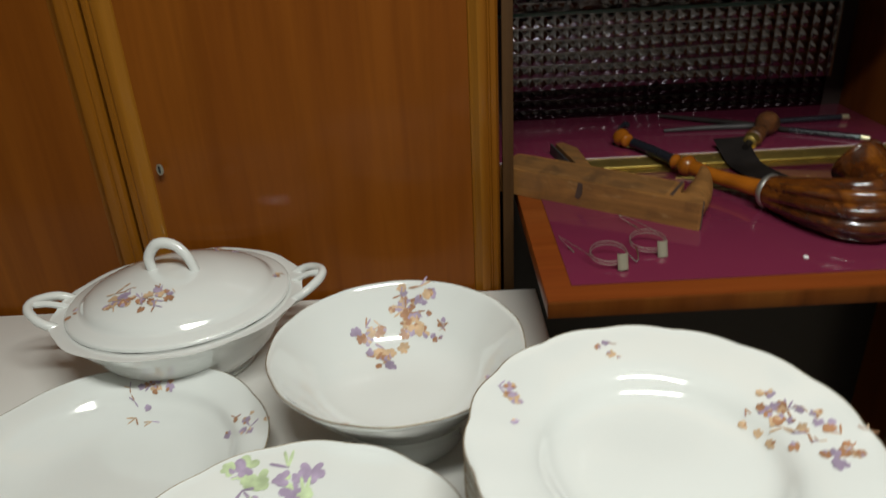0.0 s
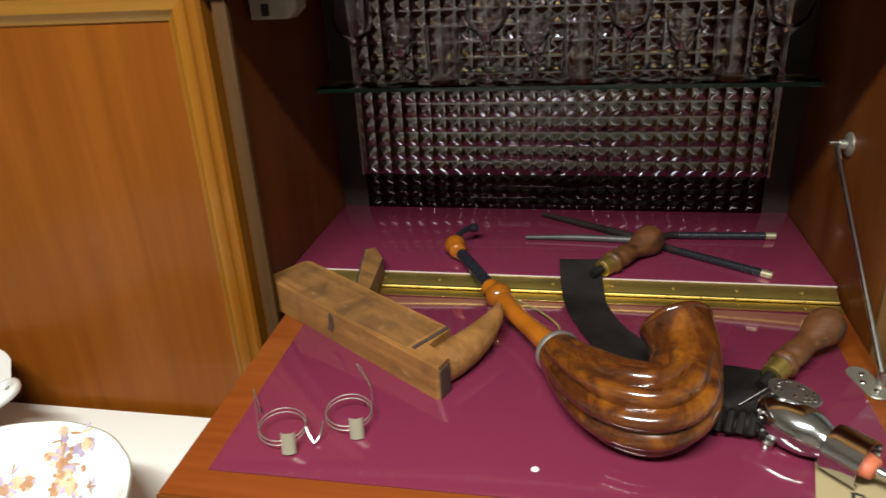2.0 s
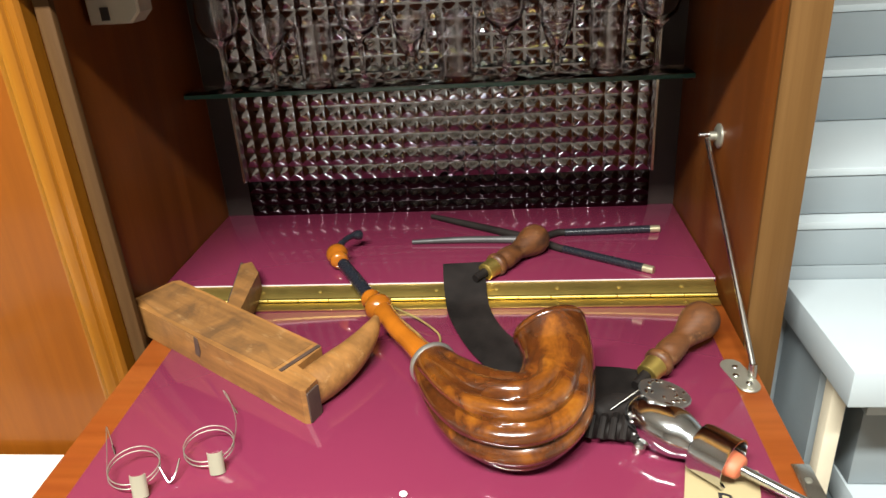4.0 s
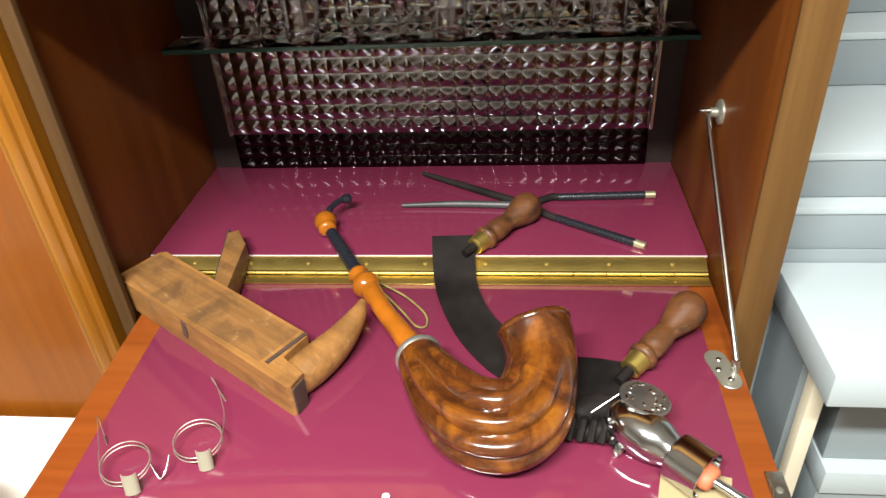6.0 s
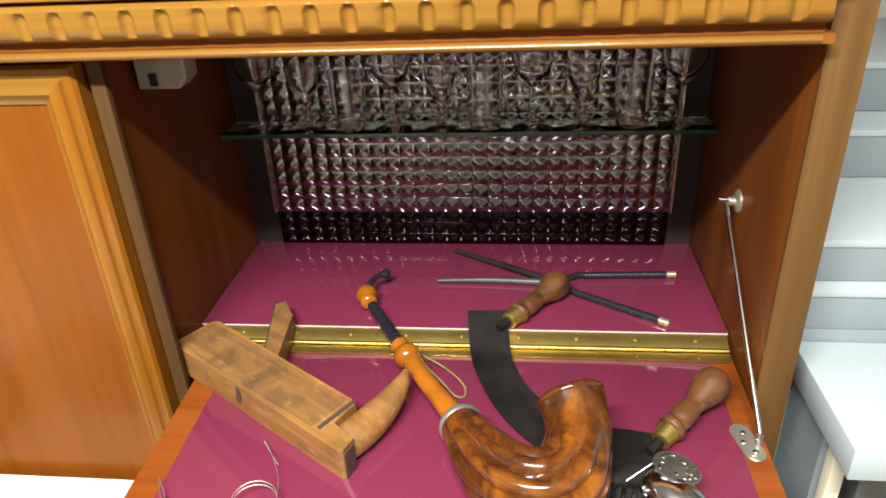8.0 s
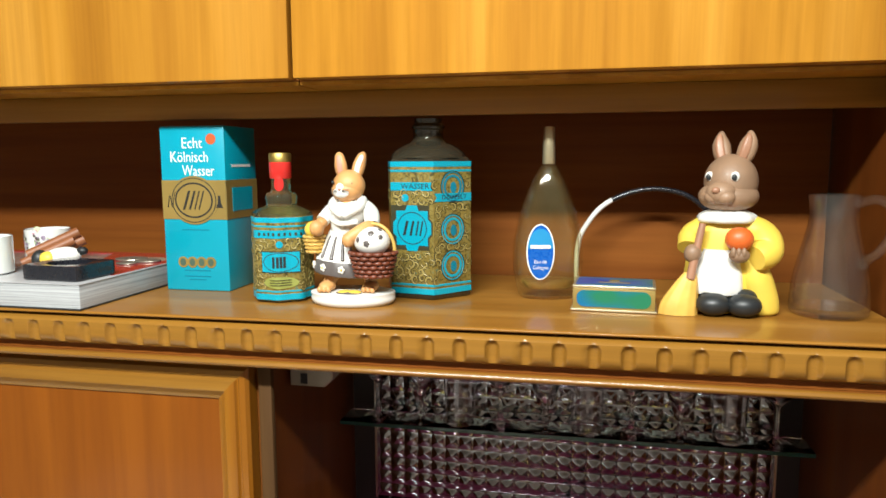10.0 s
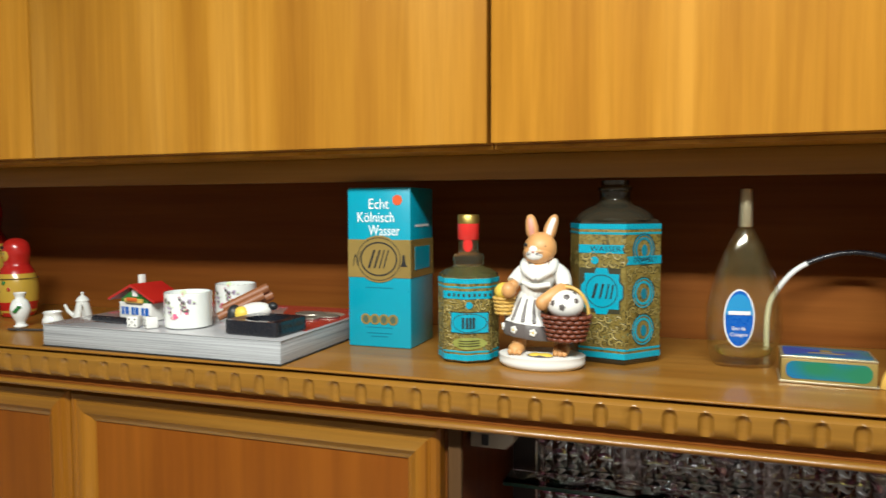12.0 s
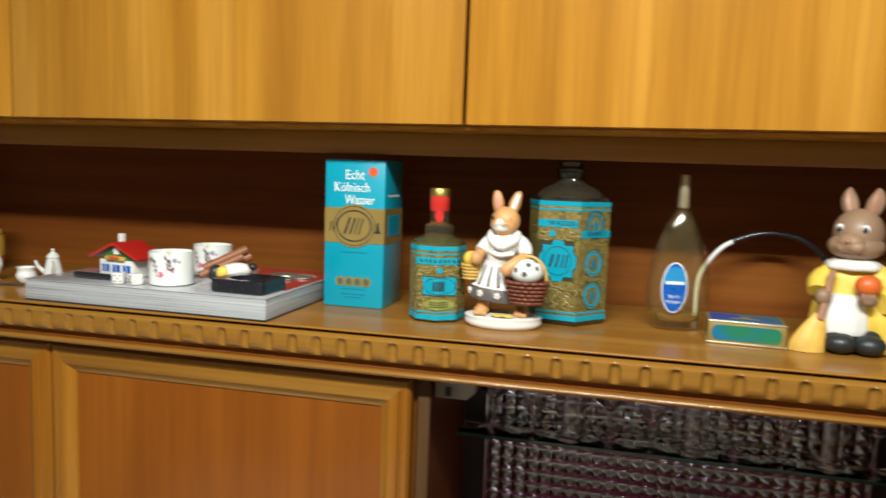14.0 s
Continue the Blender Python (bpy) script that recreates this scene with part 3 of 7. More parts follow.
M_PAPER = plain("tan_paper_tag", (0.32, 0.25, 0.13), 0.8, 0, 0.06, 60, 0.1)
M_INK = plain("black_ink", (0.01, 0.01, 0.012), 0.6)
M_CORD = plain("olive_cord", (0.20, 0.15, 0.04), 0.8, 0, 0.3, 400, 0.3)
M_CYAN = plain("turquoise_print", (0.0, 0.30, 0.42), 0.3, 0, 0.03, 20, 0.0, 0.2)
M_GOLD = plain("dull_gold_print", (0.29, 0.20, 0.055), 0.4, 0.2, 0.1, 60, 0.0)
M_DKPRINT = plain("dark_print", (0.02, 0.02, 0.02), 0.4)
M_WHITEPRINT = plain("white_print", (0.78, 0.78, 0.76), 0.4)
M_RED = plain("red_print", (0.62, 0.025, 0.02), 0.3, 0, 0.08, 60, 0, 0.3)
M_BLUE = plain("blue_print", (0.0, 0.09, 0.42), 0.28, 0, 0.05, 60, 0, 0.3)
M_CLEARCAP = plain("gilt_cap", (0.66, 0.58, 0.38), 0.3, 0.8)
M_COLOGNE = thin_glass("pale_cologne_glass", (0.985, 0.98, 0.90), (0.92, 0.85, 0.45))
M_GREENLIQ = glass("greenish_cologne", (0.86, 0.90, 0.62), 0.015, 1.18, 0.025)
M_DARKGLASS = plain("dark_bottle_glass", (0.05, 0.045, 0.03), 0.05, 0, 0.1, 30, 0.0, 0.8, 0.5, 1.45)


def ornate(name):
    """Gold label print, slightly mottled in green and brown."""
    m, nodes, links, bsdf = mat(name)
    v = coords(nodes, links, (1, 1, 1))
    n1 = noise_tex(nodes, links, v, 170, 3, 0.5, 1.6)
    r1 = ramp(nodes, [(0.34, (0.060, 0.050, 0.014)), (0.46, (0.185, 0.135, 0.030)), (0.62, (0.25, 0.185, 0.045)), (0.72, (0.06, 0.15, 0.11))])
    links.new(n1, r1.inputs["Fac"])
    links.new(r1.outputs["Color"], bsdf.inputs["Base Color"])
    bsdf.inputs["Roughness"].default_value, bsdf.inputs["Metallic"].default_value = 0.36, 0.1
    return m


M_ORNATE = ornate("ornate_gold_print")


def briar(name):
    m, nodes, links, bsdf = mat(name)
    v = coords(nodes, links, (1, 1, 1))
    n1 = noise_tex(nodes, links, v, 26, 5, 0.6, 0.8)
    n2 = noise_tex(nodes, links, v, 260, 4, 0.6, 0.4)
    r = ramp(nodes, [(0.30, (0.022, 0.007, 0.003)), (0.46, (0.082, 0.022, 0.005)), (0.62, (0.19, 0.058, 0.007)), (0.78, (0.29, 0.105, 0.011))])
    links.new(n1, r.inputs["Fac"])
    col = mix_rgb(nodes, links, 0.35, r.outputs["Color"], ramp_of(nodes, links, n2), "MULTIPLY")
    links.new(col, bsdf.inputs["Base Color"])
    bsdf.inputs["Roughness"].default_value = 0.2
    bsdf.inputs["Coat Weight"].default_value, bsdf.inputs["Coat Roughness"].default_value = 0.8, 0.08
    return m


def ramp_of(nodes, links, fac):
    r = ramp(nodes, [(0.35, (0.45, 0.45, 0.45)), (0.6, (1, 1, 1))])
    links.new(fac, r.inputs["Fac"])
    return r.outputs["Color"]


M_BRIAR = briar("polished_briar")

# ---- white tables, cartons and desk ----
def table(x0, x1, y0, y1, z, label):
    t = thing("white_table", ((x0 + x1) / 2, (y0 + y1) / 2, 0), label, "table")
    part("tabletop", box(x0, x1, y0, y1, z - 0.025, z, 0.002), M_TABLE, t)
    for x in (x0 + 0.03, x1 - 0.03):
        for y in (y0 + 0.03, y1 - 0.03):
            part("leg", box(x - 0.018, x + 0.018, y - 0.018, y + 0.018, 0.0, z - 0.0252, 0.002), M_WHITE, t)
    return t


TZ = 0.735
table(-1.25, 0.166, 0.482, 0.8765, TZ, "white table pushed against the cabinet doors")
table(-0.62, 0.37, 0.14, 0.478, TZ, "white side table carrying stacked plates")

desk = thing("white_desk", (1.10, 0.88, 0), "white laminate counter with cream legs beside the wall unit", "counter")
part("top", box(0.802, 1.395, 0.799, 0.9645, 0.858, 0.894, 0.0015), M_WHITE, desk)
part("side_panel", box(0.8125, 0.8235, 0.874, 0.9642, 0.0, 0.8575), M_WHITE_DARKER, desk)
part("leg", box(0.810, 0.825, 0.842, 0.858, 0.0, 0.8575, 0.002), M_CREAM, desk, "cream wooden leg")
part("leg", box(1.359, 1.374, 0.842, 0.858, 0.0, 0.8575, 0.002), M_CREAM, desk, "cream wooden leg")
part("shelf_board", box(0.826, 1.358, 0.850, 0.9640, 0.430, 0.4445), M_WHITE, desk)
for k, (y, z0, z1) in enumerate(((1.220, 1.0695, 1.131), (1.150, 1.0080, 1.0685), (0.983, 0.9580, 1.0070), (0.966, 0.9080, 0.9570))):
    c = thing("white_carton", (1.1, y + 0.15, z0), "flat white glossy carton in a stepped pile", "carton", "piled cartons")
    part("tray", box(0.779 + 0.003 * k, 1.443, y + 0.002, 1.498, z0, z1 - 0.0085, 0.001), M_WHITE_DARKER, c)
    part("lid", box(0.777 + 0.003 * k, 1.445, y, 1.500, z1 - 0.0082, z1, 0.001), M_WHITE, c)
pile = thing("carton_block", (1.1, 1.2, 0), "white cartons stored on the floor under the pile", "carton")
part("block", box(0.780, 1.445, 0.967, 1.500, 0.0, 0.9075, 0.002), M_WHITE_DARKER, pile)
for z0, y in ((0.4450, 0.878), (0.5730, 0.8675), (0.7010, 0.878)):
    c = thing("white_carton", (1.1, 0.92, z0), "flat white carton stacked under the counter", "carton", "cartons under the counter")
    part("tray", box(0.862, 1.345, y, 0.9635, z0, z0 + 0.092, 0.001), M_WHITE_DARKER, c)
    part("lid", box(0.8605, 1.3465, y - 0.007, 0.9640, z0 + 0.0925, z0 + 0.1265, 0.001), M_WHITE, c)


# ---- porcelain ----
def sprig(b, surf, a0, r0, n, spread, seed, rgb=(0, 1, 2), scale=1.0):
    """Small painted flowers as thin petals lying on a surface; surf(angle, radius) gives place and normal."""
    rng = random.Random(seed)
    for _ in range(max(3, n // 7)):
        a, r = a0 + rng.gauss(0, spread[0]), r0 + rng.gauss(0, spread[1])
        p, nrm = surf(a, r)
        q = nrm.to_track_quat("Z", "Y").to_matrix().to_4x4()
        hue, leaf, lift = rng.choice(rgb), rng.random() < 0.3, rng.uniform(0.0003, 0.0007)
        size = rng.uniform(0.6, 1.25) * scale
        for k in range(3 if leaf else 6):
            turn = rng.uniform(0, 360) if leaf else 60 * k + rng.uniform(-14, 14)
            m = Matrix.Translation(p + nrm * (lift + 0.00002 * k)) @ q @ pose(0, 0, 0, 0, 0, turn)
            b.slot = rng.choice(rgb) if leaf or rng.random() < 0.2 else hue
            L, W = (0.0072 * size, 0.0011 * size) if leaf else (0.0040 * size * rng.uniform(0.7, 1.2), 0.0027 * size * rng.uniform(0.7, 1.2))
            b.rings([[m @ Vector((0.85 * L + L * math.cos(t), W * math.sin(t) * (1 + 0.35 * math.cos(t)), 0.0002 * j)) for t in [2 * math.pi * i / 9 for i in range(9)]] for j in (0, 1)])


def dish(name, c, profile, label, category, sx=1.0, sy=1.0, rz=0.0, lobes=12, wavy=0.012, group=""):
    """A porcelain dish; profile: (radius, height) of the inside from the middle out."""
    rim = profile[-1][0]
    th = thing(name, c, label, category, group)
    m = pose(*c, 0, 0, rz)

    def wave(a, r):
        return 1 + wavy * abs(math.sin(lobes * a / 2)) * max(0.0, (r / rim - 0.6) / 0.4)
    foot = profile[0][1]
    outer = [(r + 0.002, h - 0.004) for r, h in profile[1:]]
    full = [(0.5 * rim, 0.0), (0.52 * rim, 0.0), (0.53 * rim, min(0.006, foot))] + [p for p in outer if p[0] > 0.56 * rim] + [(rim + 0.003, profile[-1][1] - 0.001), (rim + 0.002, profile[-1][1] + 0.0012)]
    full += list(reversed(profile))
    b = Build()
    b.lathe(full, m, 96, sx, sy, True, True, wave)
    part("dish_body", b, M_PORC, th, angle=60)
    b = Build()
    pts = []
    for k in range(97):
        a = 2 * math.pi * k / 96
        rr = (rim + 0.0028) * wave(a, rim)
        pts.append(m @ Vector((rr * sx * math.cos(a), rr * sy * math.sin(a), profile[-1][1] + 0.0006)))
    b.tube(pts, 0.0007, 6)
    part("gilt_line", b, M_GOLDLINE, th)

    def surf(a, r):
        h = np.interp(r, [p[0] for p in profile], [p[1] for p in profile])
        dh = (np.interp(r + 0.004, [p[0] for p in profile], [p[1] for p in profile]) - np.interp(r - 0.004, [p[0] for p in profile], [p[1] for p in profile])) / 0.008
        w = wave(a, r)
        p = m @ Vector((r * w * sx * math.cos(a), r * w * sy * math.sin(a), h))
        nrm = (m.to_3x3() @ Vector((-dh * math.cos(a) / sx, -dh * math.sin(a) / sy, 1))).normalized()
        return p, nrm
    return th, surf


def smooth_profile(pts, n=6):
    return [(max(0.001, r), h) for r, h in spline(pts, n)]


def decorate(th, surf, spots, seed, rgb=(0, 1, 2)):
    for k, (deg, r, n, sa, sr, sc) in enumerate(spots):
        b = Build()
        sprig(b, surf, radians(deg), r, int(n * 1.7), (sa, sr), seed + k, rgb, sc)
        ob = part("flower_decor", b, M_PETAL, th, "painted violet and rust flower sprig")
        ob["kind"] = "stuff"


# round bowl in the middle of the table
th, surf = dish("serving_bowl", (-0.014, 0.596, TZ), smooth_profile([(0.001, 0.036), (0.05, 0.038), (0.082, 0.050), (0.106, 0.078), (0.125, 0.105)]),
                "round white porcelain serving bowl with painted flowers on the table", "bowl", lobes=14, wavy=0.008)
decorate(th, surf, [(84, 0.104, 170, 0.13, 0.011, 0.85), (112, 0.080, 90, 0.16, 0.011, 0.8), (62, 0.092, 30, 0.08, 0.008, 0.6), (250, 0.10, 60, 0.15, 0.010, 0.7)], 5)
# wide shallow bowl at the left
th, surf = dish("salad_dish", (-0.292, 0.512, TZ), smooth_profile([(0.001, 0.008), (0.075, 0.010), (0.110, 0.024), (0.126, 0.037), (0.149, 0.046)]),
                "wide white porcelain dish with painted flower sprigs on the table", "dish", lobes=10, wavy=0.02)
decorate(th, surf, [(88, 0.124, 70, 0.09, 0.010, 0.7), (22, 0.134, 46, 0.07, 0.008, 0.65), (195, 0.126, 60, 0.1, 0.010, 0.7), (300, 0.126, 60, 0.1, 0.01, 0.7)], 21)
# plate with green and lilac flowers, on two more
for k in range(5):
    th, surf = dish("dinner_plate", (-0.085, 0.338, TZ + 0.0122 * k), smooth_profile([(0.001, 0.005), (0.070, 0.006), (0.094, 0.021), (0.141, 0.032)]),
                    "white porcelain plate with scalloped rim and lilac and green flowers" if k == 4 else "white porcelain plate with scalloped rim in a pile", "plate", lobes=14, wavy=0.02, group="plates in the small pile")
decorate(th, surf, [(112, 0.114, 44, 0.12, 0.012, 1.3), (92, 0.108, 26, 0.1, 0.009, 1.3), (250, 0.11, 50, 0.1, 0.01, 1.0)], 40, (0, 3, 3))
# tall pile of large plates
for k in range(10):
    th, surf = dish("dinner_plate", (0.193, 0.400, TZ + 0.0118 * k), smooth_profile([(0.001, 0.005), (0.072, 0.006), (0.098, 0.024), (0.142, 0.036)]),
                    "large white porcelain plate with scalloped rim and small flowers" if k == 9 else "large white porcelain plate with scalloped rim in a pile", "plate", lobes=15, wavy=0.022, group="plates in the tall pile")
decorate(th, surf, [(150, 0.122, 40, 0.055, 0.010, 0.6), (98, 0.125, 22, 0.05, 0.008, 0.5), (18, 0.100, 80, 0.10, 0.011, 0.7), (355, 0.118, 80, 0.12, 0.011, 0.7), (250, 0.115, 60, 0.1, 0.01, 0.7)], 60)

# lidded tureen
tc, trz = (-0.279, 0.742, TZ), 8.0
tureen = thing("lidded_tureen", tc, "oval white porcelain tureen with lid and two pierced handles", "tureen")
m = pose(*tc, 0, 0, trz) @ Matrix.Diagonal((1, 1, 1.16, 1))
b = Build()
b.lathe(smooth_profile([(0.072, 0.0), (0.077, 0.003), (0.075, 0.010), (0.098, 0.024), (0.120, 0.052), (0.136, 0.0735), (0.143, 0.0775)], 4) + [(0.128, 0.078), (0.115, 0.07), (0.1, 0.04), (0.001, 0.03)], m, 80, 1.0, 0.92, wave=lambda a, r: 1 + (0.018 * abs(math.sin(6 * a)) if r > 0.125 else 0))
part("bowl", b, M_PORC, tureen, angle=60)
lid_prof = smooth_profile([(0.129, 0.0785), (0.127, 0.082), (0.117, 0.0845), (0.110, 0.0865), (0.098, 0.0945), (0.06, 0.1065), (0.02, 0.1115), (0.001, 0.1120)], 5)
b = Build()
b.lathe(lid_prof, m, 80, 1.0, 0.92)
lid = part("lid", b, M_PORC, tureen, angle=60)
b = Build()
b.tube([m @ Vector(p) for p in spline([(-0.026, 0.006, 0.108), (-0.027, 0.006, 0.124), (-0.014, 0.004, 0.138), (0.004, 0.0, 0.137), (0.018, -0.006, 0.126), (0.026, -0.010, 0.107)], 6)], [0.0066 - 0.00006 * abs(k - 12) for k in range(31)], 12)
part("lid_handle", b, M_PORC, lid, "arched porcelain handle")
for s in (-1, 1):
    b = Build()
    b.tube([m @ Vector(p) for p in spline([(s * 0.124, 0.034, 0.070), (s * 0.148, 0.032, 0.081), (s * 0.167, 0.011, 0.087), (s * 0.167, -0.011, 0.087), (s * 0.148, -0.032, 0.081), (s * 0.124, -0.034, 0.070)], 6)], 0.0055, 10)
    b.tube([m @ Vector(p) for p in spline([(s * 0.129, 0.012, 0.074), (s * 0.150, 0.006, 0.084), (s * 0.165, 0.002, 0.0865)], 6)], 0.004, 8)
    part("handle", b, M_PORC, tureen, "pierced side handle")


def lid_surf(a, r):
    rs, hs = [p[0] for p in reversed(lid_prof)], [p[1] for p in reversed(lid_prof)]
    h, dh = np.interp(r, rs, hs), (np.interp(r + 0.004, rs, hs) - np.interp(r - 0.004, rs, hs)) / 0.008
    return m @ Vector((r * math.cos(a), 0.92 * r * math.sin(a), h)), (m.to_3x3() @ Vector((-dh * math.cos(a), -dh * math.sin(a) / 0.92, 1))).normalized()


decorate(lid, lid_surf, [(222, 0.075, 80, 0.2, 0.010, 0.8), (262, 0.062, 70, 0.22, 0.010, 0.75), (62, 0.092, 30, 0.1, 0.008, 0.6), (200, 0.118, 16, 0.08, 0.003, 0.5), (5, 0.118, 20, 0.08, 0.003, 0.5)], 80)

# ---- tools and pipe on the flap ----
# smoothing plane with horn
PM = Matrix.Translation((0.1190, 0.9185, flap_z(0.86) + 0.0012)) @ pose(0, 0, 0, 0, 1.4, -33.9) @ pose(0, 0, 0, 1.2, 0, 0)
plane = new("hand_plane")
plane.matrix_world = PM
tagged(plane, "old worn beech hand plane with a horn grip", "hand plane")
bpy.context.view_layer.update()


def plane_part(name, build, mats, label="", angle=38):
    ob = new(name, finish(name, build, mats, angle))
    ob.parent = plane
    if label:
        ob["label"] = label
    return ob


LEN, TALL, WID = 0.262, 0.058, 0.037      # it lies on its side: x along, y from sole to top, z across
b = Build()
b.prism([(0, 0.006), (0.002, 0), (LEN + 0.008, 0.001), (LEN + 0.011, 0.004), (LEN + 0.007, 0.021), (0.240, 0.024), (0.2365, TALL - 0.002), (0.2345, TALL), (0.006, TALL), (0, TALL - 0.006)], 0, WID)
bmesh.ops.bevel(b.bm, geom=[e for e in b.bm.edges if len(e.link_faces) == 2 and e.calc_face_angle(0) > 0.7], offset=0.0022, segments=2, affect="EDGES", profile=0.5)
plane_part("body", b, M_PLANE, "scuffed beech body")
b = Build()
b.prism([(0.004, 0.010), (0.05, 0.004), (0.13, 0.005), (0.226, 0.008), (0.226, 0.054), (0.15, 0.055), (0.05, 0.054), (0.006, 0.050)], WID - 0.0003, WID + 0.0004)
plane_part("worn_side", b, M_PLANE_TOP, "dark stained side face")
b = Build()
b.prism([(LEN + 0.0085, 0.0035), (LEN + 0.0125, 0.0045), (LEN + 0.0095, 0.0195), (LEN + 0.0055, 0.0200)], 0.002, WID - 0.004, None, 0.0010)
plane_part("toe_end", b, M_PLANE_DARK, "dark end grain")
b = Build()
horn = spline([(0.2530, 0.016, 0.0185, 0.0165), (0.2535, 0.038, 0.0186, 0.0180), (0.2530, 0.060, 0.0196, 0.0172), (0.2520, 0.079, 0.0220, 0.0150), (0.2495, 0.098, 0.0260, 0.0118), (0.2460, 0.114, 0.0310, 0.0078), (0.2410, 0.125, 0.0350, 0.003)], 6)
b.tube([p[:3] for p in horn], [p[3] for p in horn], 18)
plane_part("horn", b, M_PLANE, "curved horn grip")
plane_part("horn_slot", box(0.2315, 0.2355, 0.010, TALL - 0.001, WID - 0.001, WID + 0.0011), M_PLANE_DARK)
lean = pose(0.102, 0.044, 0.0, 0, 0, 44)
b = Build()
b.box(-0.0015, 0.0015, -0.012, 0.122, 0.006, WID - 0.007, 0.0006, lean)
plane_part("iron", b, M_GREYIRON, "rusty cutting iron")
b = Build()
b.prism([(0.002, -0.012), (0.016, -0.012), (0.026, 0.082), (0.014, 0.112), (0.002, 0.108)], 0.006, WID - 0.002, lean, 0.0012)
plane_part("wedge", b, M_PLANE_TOP, "dark wooden wedge")
b = Build()
b.prism([(0.1125, 0.014), (0.1185, 0.012), (0.1225, 0.020), (0.1225, 0.034), (0.1165, 0.0355), (0.1145, 0.024)], -0.0003, 0.0005, Matrix(((1, 0, 0, 0), (0, 0, 1, 0), (0, 1, 0, 0), (0, 0, 0, 1))))
plane_part("mouth", b, M_PLANE_DARK, "dark mouth slot in the sole")

# large ornamental tobacco pipe
pipe = thing("tobacco_pipe", (0.50, 0.80, 0.865), "large carved briar tobacco pipe with amber stem", "pipe")
b = Build()
bowl = spline([(0.4515, 0.820, 0.889, 0.0205), (0.467, 0.789, 0.892, 0.0255), (0.486, 0.759, 0.8950, 0.0312), (0.507, 0.738, 0.8965, 0.0352), (0.530, 0.733, 0.897, 0.0360), (0.549, 0.748, 0.899, 0.0335),
               (0.558, 0.774, 0.905, 0.0308), (0.560, 0.796, 0.911, 0.0302), (0.558, 0.812, 0.918, 0.0310), (0.5545, 0.823, 0.924, 0.0318)], 7)


def flutes(a, t):
    k = min(1.0, max(0.0, (t - 0.02) / 0.12)) * min(1.0, max(0.0, (0.71 - t) / 0.14))
    return 1 + k * (0.045 - 0.24 * (1 - abs(math.sin(5.0 * a + 0.6 + 1.5 * t)) ** 0.75))


b.tube([p[:3] for p in bowl], [p[3] for p in bowl], 108, section=flutes)
part("bowl", b, M_BRIAR, pipe, "fluted polished briar bowl", angle=50)
ax = (Vector(bowl[-1][:3]) - Vector(bowl[-3][:3])).normalized()
mt = Matrix.Translation(bowl[-1][:3]) @ ax.to_track_quat("Z", "Y").to_matrix().to_4x4()
part("rim", Build().lathe([(0.0312, -0.003), (0.0328, -0.002), (0.0330, 0.001), (0.0315, 0.0036), (0.027, 0.0042), (0.025, 0.002), (0.023, -0.006)], mt, 40), M_BRIAR, pipe, "turned bowl rim", angle=60)
part("bore", Build().lathe([(0.001, 0.0034), (0.0225, 0.0034)], mt, 30), M_INK, pipe)
ax = (Vector(bowl[2][:3]) - Vector(bowl[0][:3])).normalized()
mt = Matrix.Translation(bowl[0][:3]) @ ax.to_track_quat("Z", "Y").to_matrix().to_4x4()
part("ferrule", Build().lathe([(0.012, -0.0065), (0.0205, -0.005), (0.0222, -0.002), (0.0222, 0.001), (0.0208, 0.003)], mt, 36), plain("dull_silver", (0.46, 0.44, 0.40), 0.34, 0.8, 0.15, 80), pipe, "silver band")
stem = spline([(0.3885, 0.9225, 0.8875, 0.0110), (0.41, 0.886, 0.8865, 0.0098), (0.43, 0.856, 0.887, 0.0105), (0.447, 0.828, 0.8885, 0.0125)], 6)
part("stem", Build().tube([p[:3] for p in stem], [p[3] for p in stem], 18), M_AMBER, pipe, "amber-coloured stem")
ax = Vector((0.055, -0.083, -0.006)).normalized()
mt = Matrix.Translation((0.372, 0.946, 0.8895)) @ ax.to_track_quat("Z", "Y").to_matrix().to_4x4()
part("ring", Build().lathe([(0.007, -0.004), (0.0105, -0.002), (0.0112, 0.002), (0.008, 0.006), (0.0085, 0.010), (0.0125, 0.013), (0.0150, 0.019), (0.0148, 0.024), (0.0115, 0.029), (0.0095, 0.031)], mt, 28), M_AMBER, pipe, "turned amber rings", angle=60)
part("shank", Build().tube([(0.329, 1.014, 0.8985), (0.350, 0.981, 0.895), (0.373, 0.945, 0.8895)], [0.0068, 0.0074, 0.0078], 16), M_HANDLE, pipe, "black shank")
mt = Matrix.Translation((0.3175, 1.036, 0.900)) @ Vector((0.35, -0.9, -0.08)).to_track_quat("Z", "Y").to_matrix().to_4x4()
part("knob", Build().lathe([(0.004, -0.013), (0.0075, -0.011), (0.0125, -0.005), (0.0135, 0.001), (0.0115, 0.007), (0.0095, 0.010), (0.0105, 0.013), (0.0105, 0.016), (0.0072, 0.019)], mt, 26), M_AMBER, pipe, "turned amber knob", angle=60)
part("mouthpiece", Build().tube(spline([(0.3165, 1.045, 0.902), (0.3205, 1.060, 0.906), (0.329, 1.074, 0.907), (0.338, 1.084, 0.904)], 5), [0.0042] * 5 + [0.0036] * 6 + [0.0045, 0.006, 0.0062, 0.0062, 0.004], 12), M_HANDLE, pipe, "curved black mouthpiece")
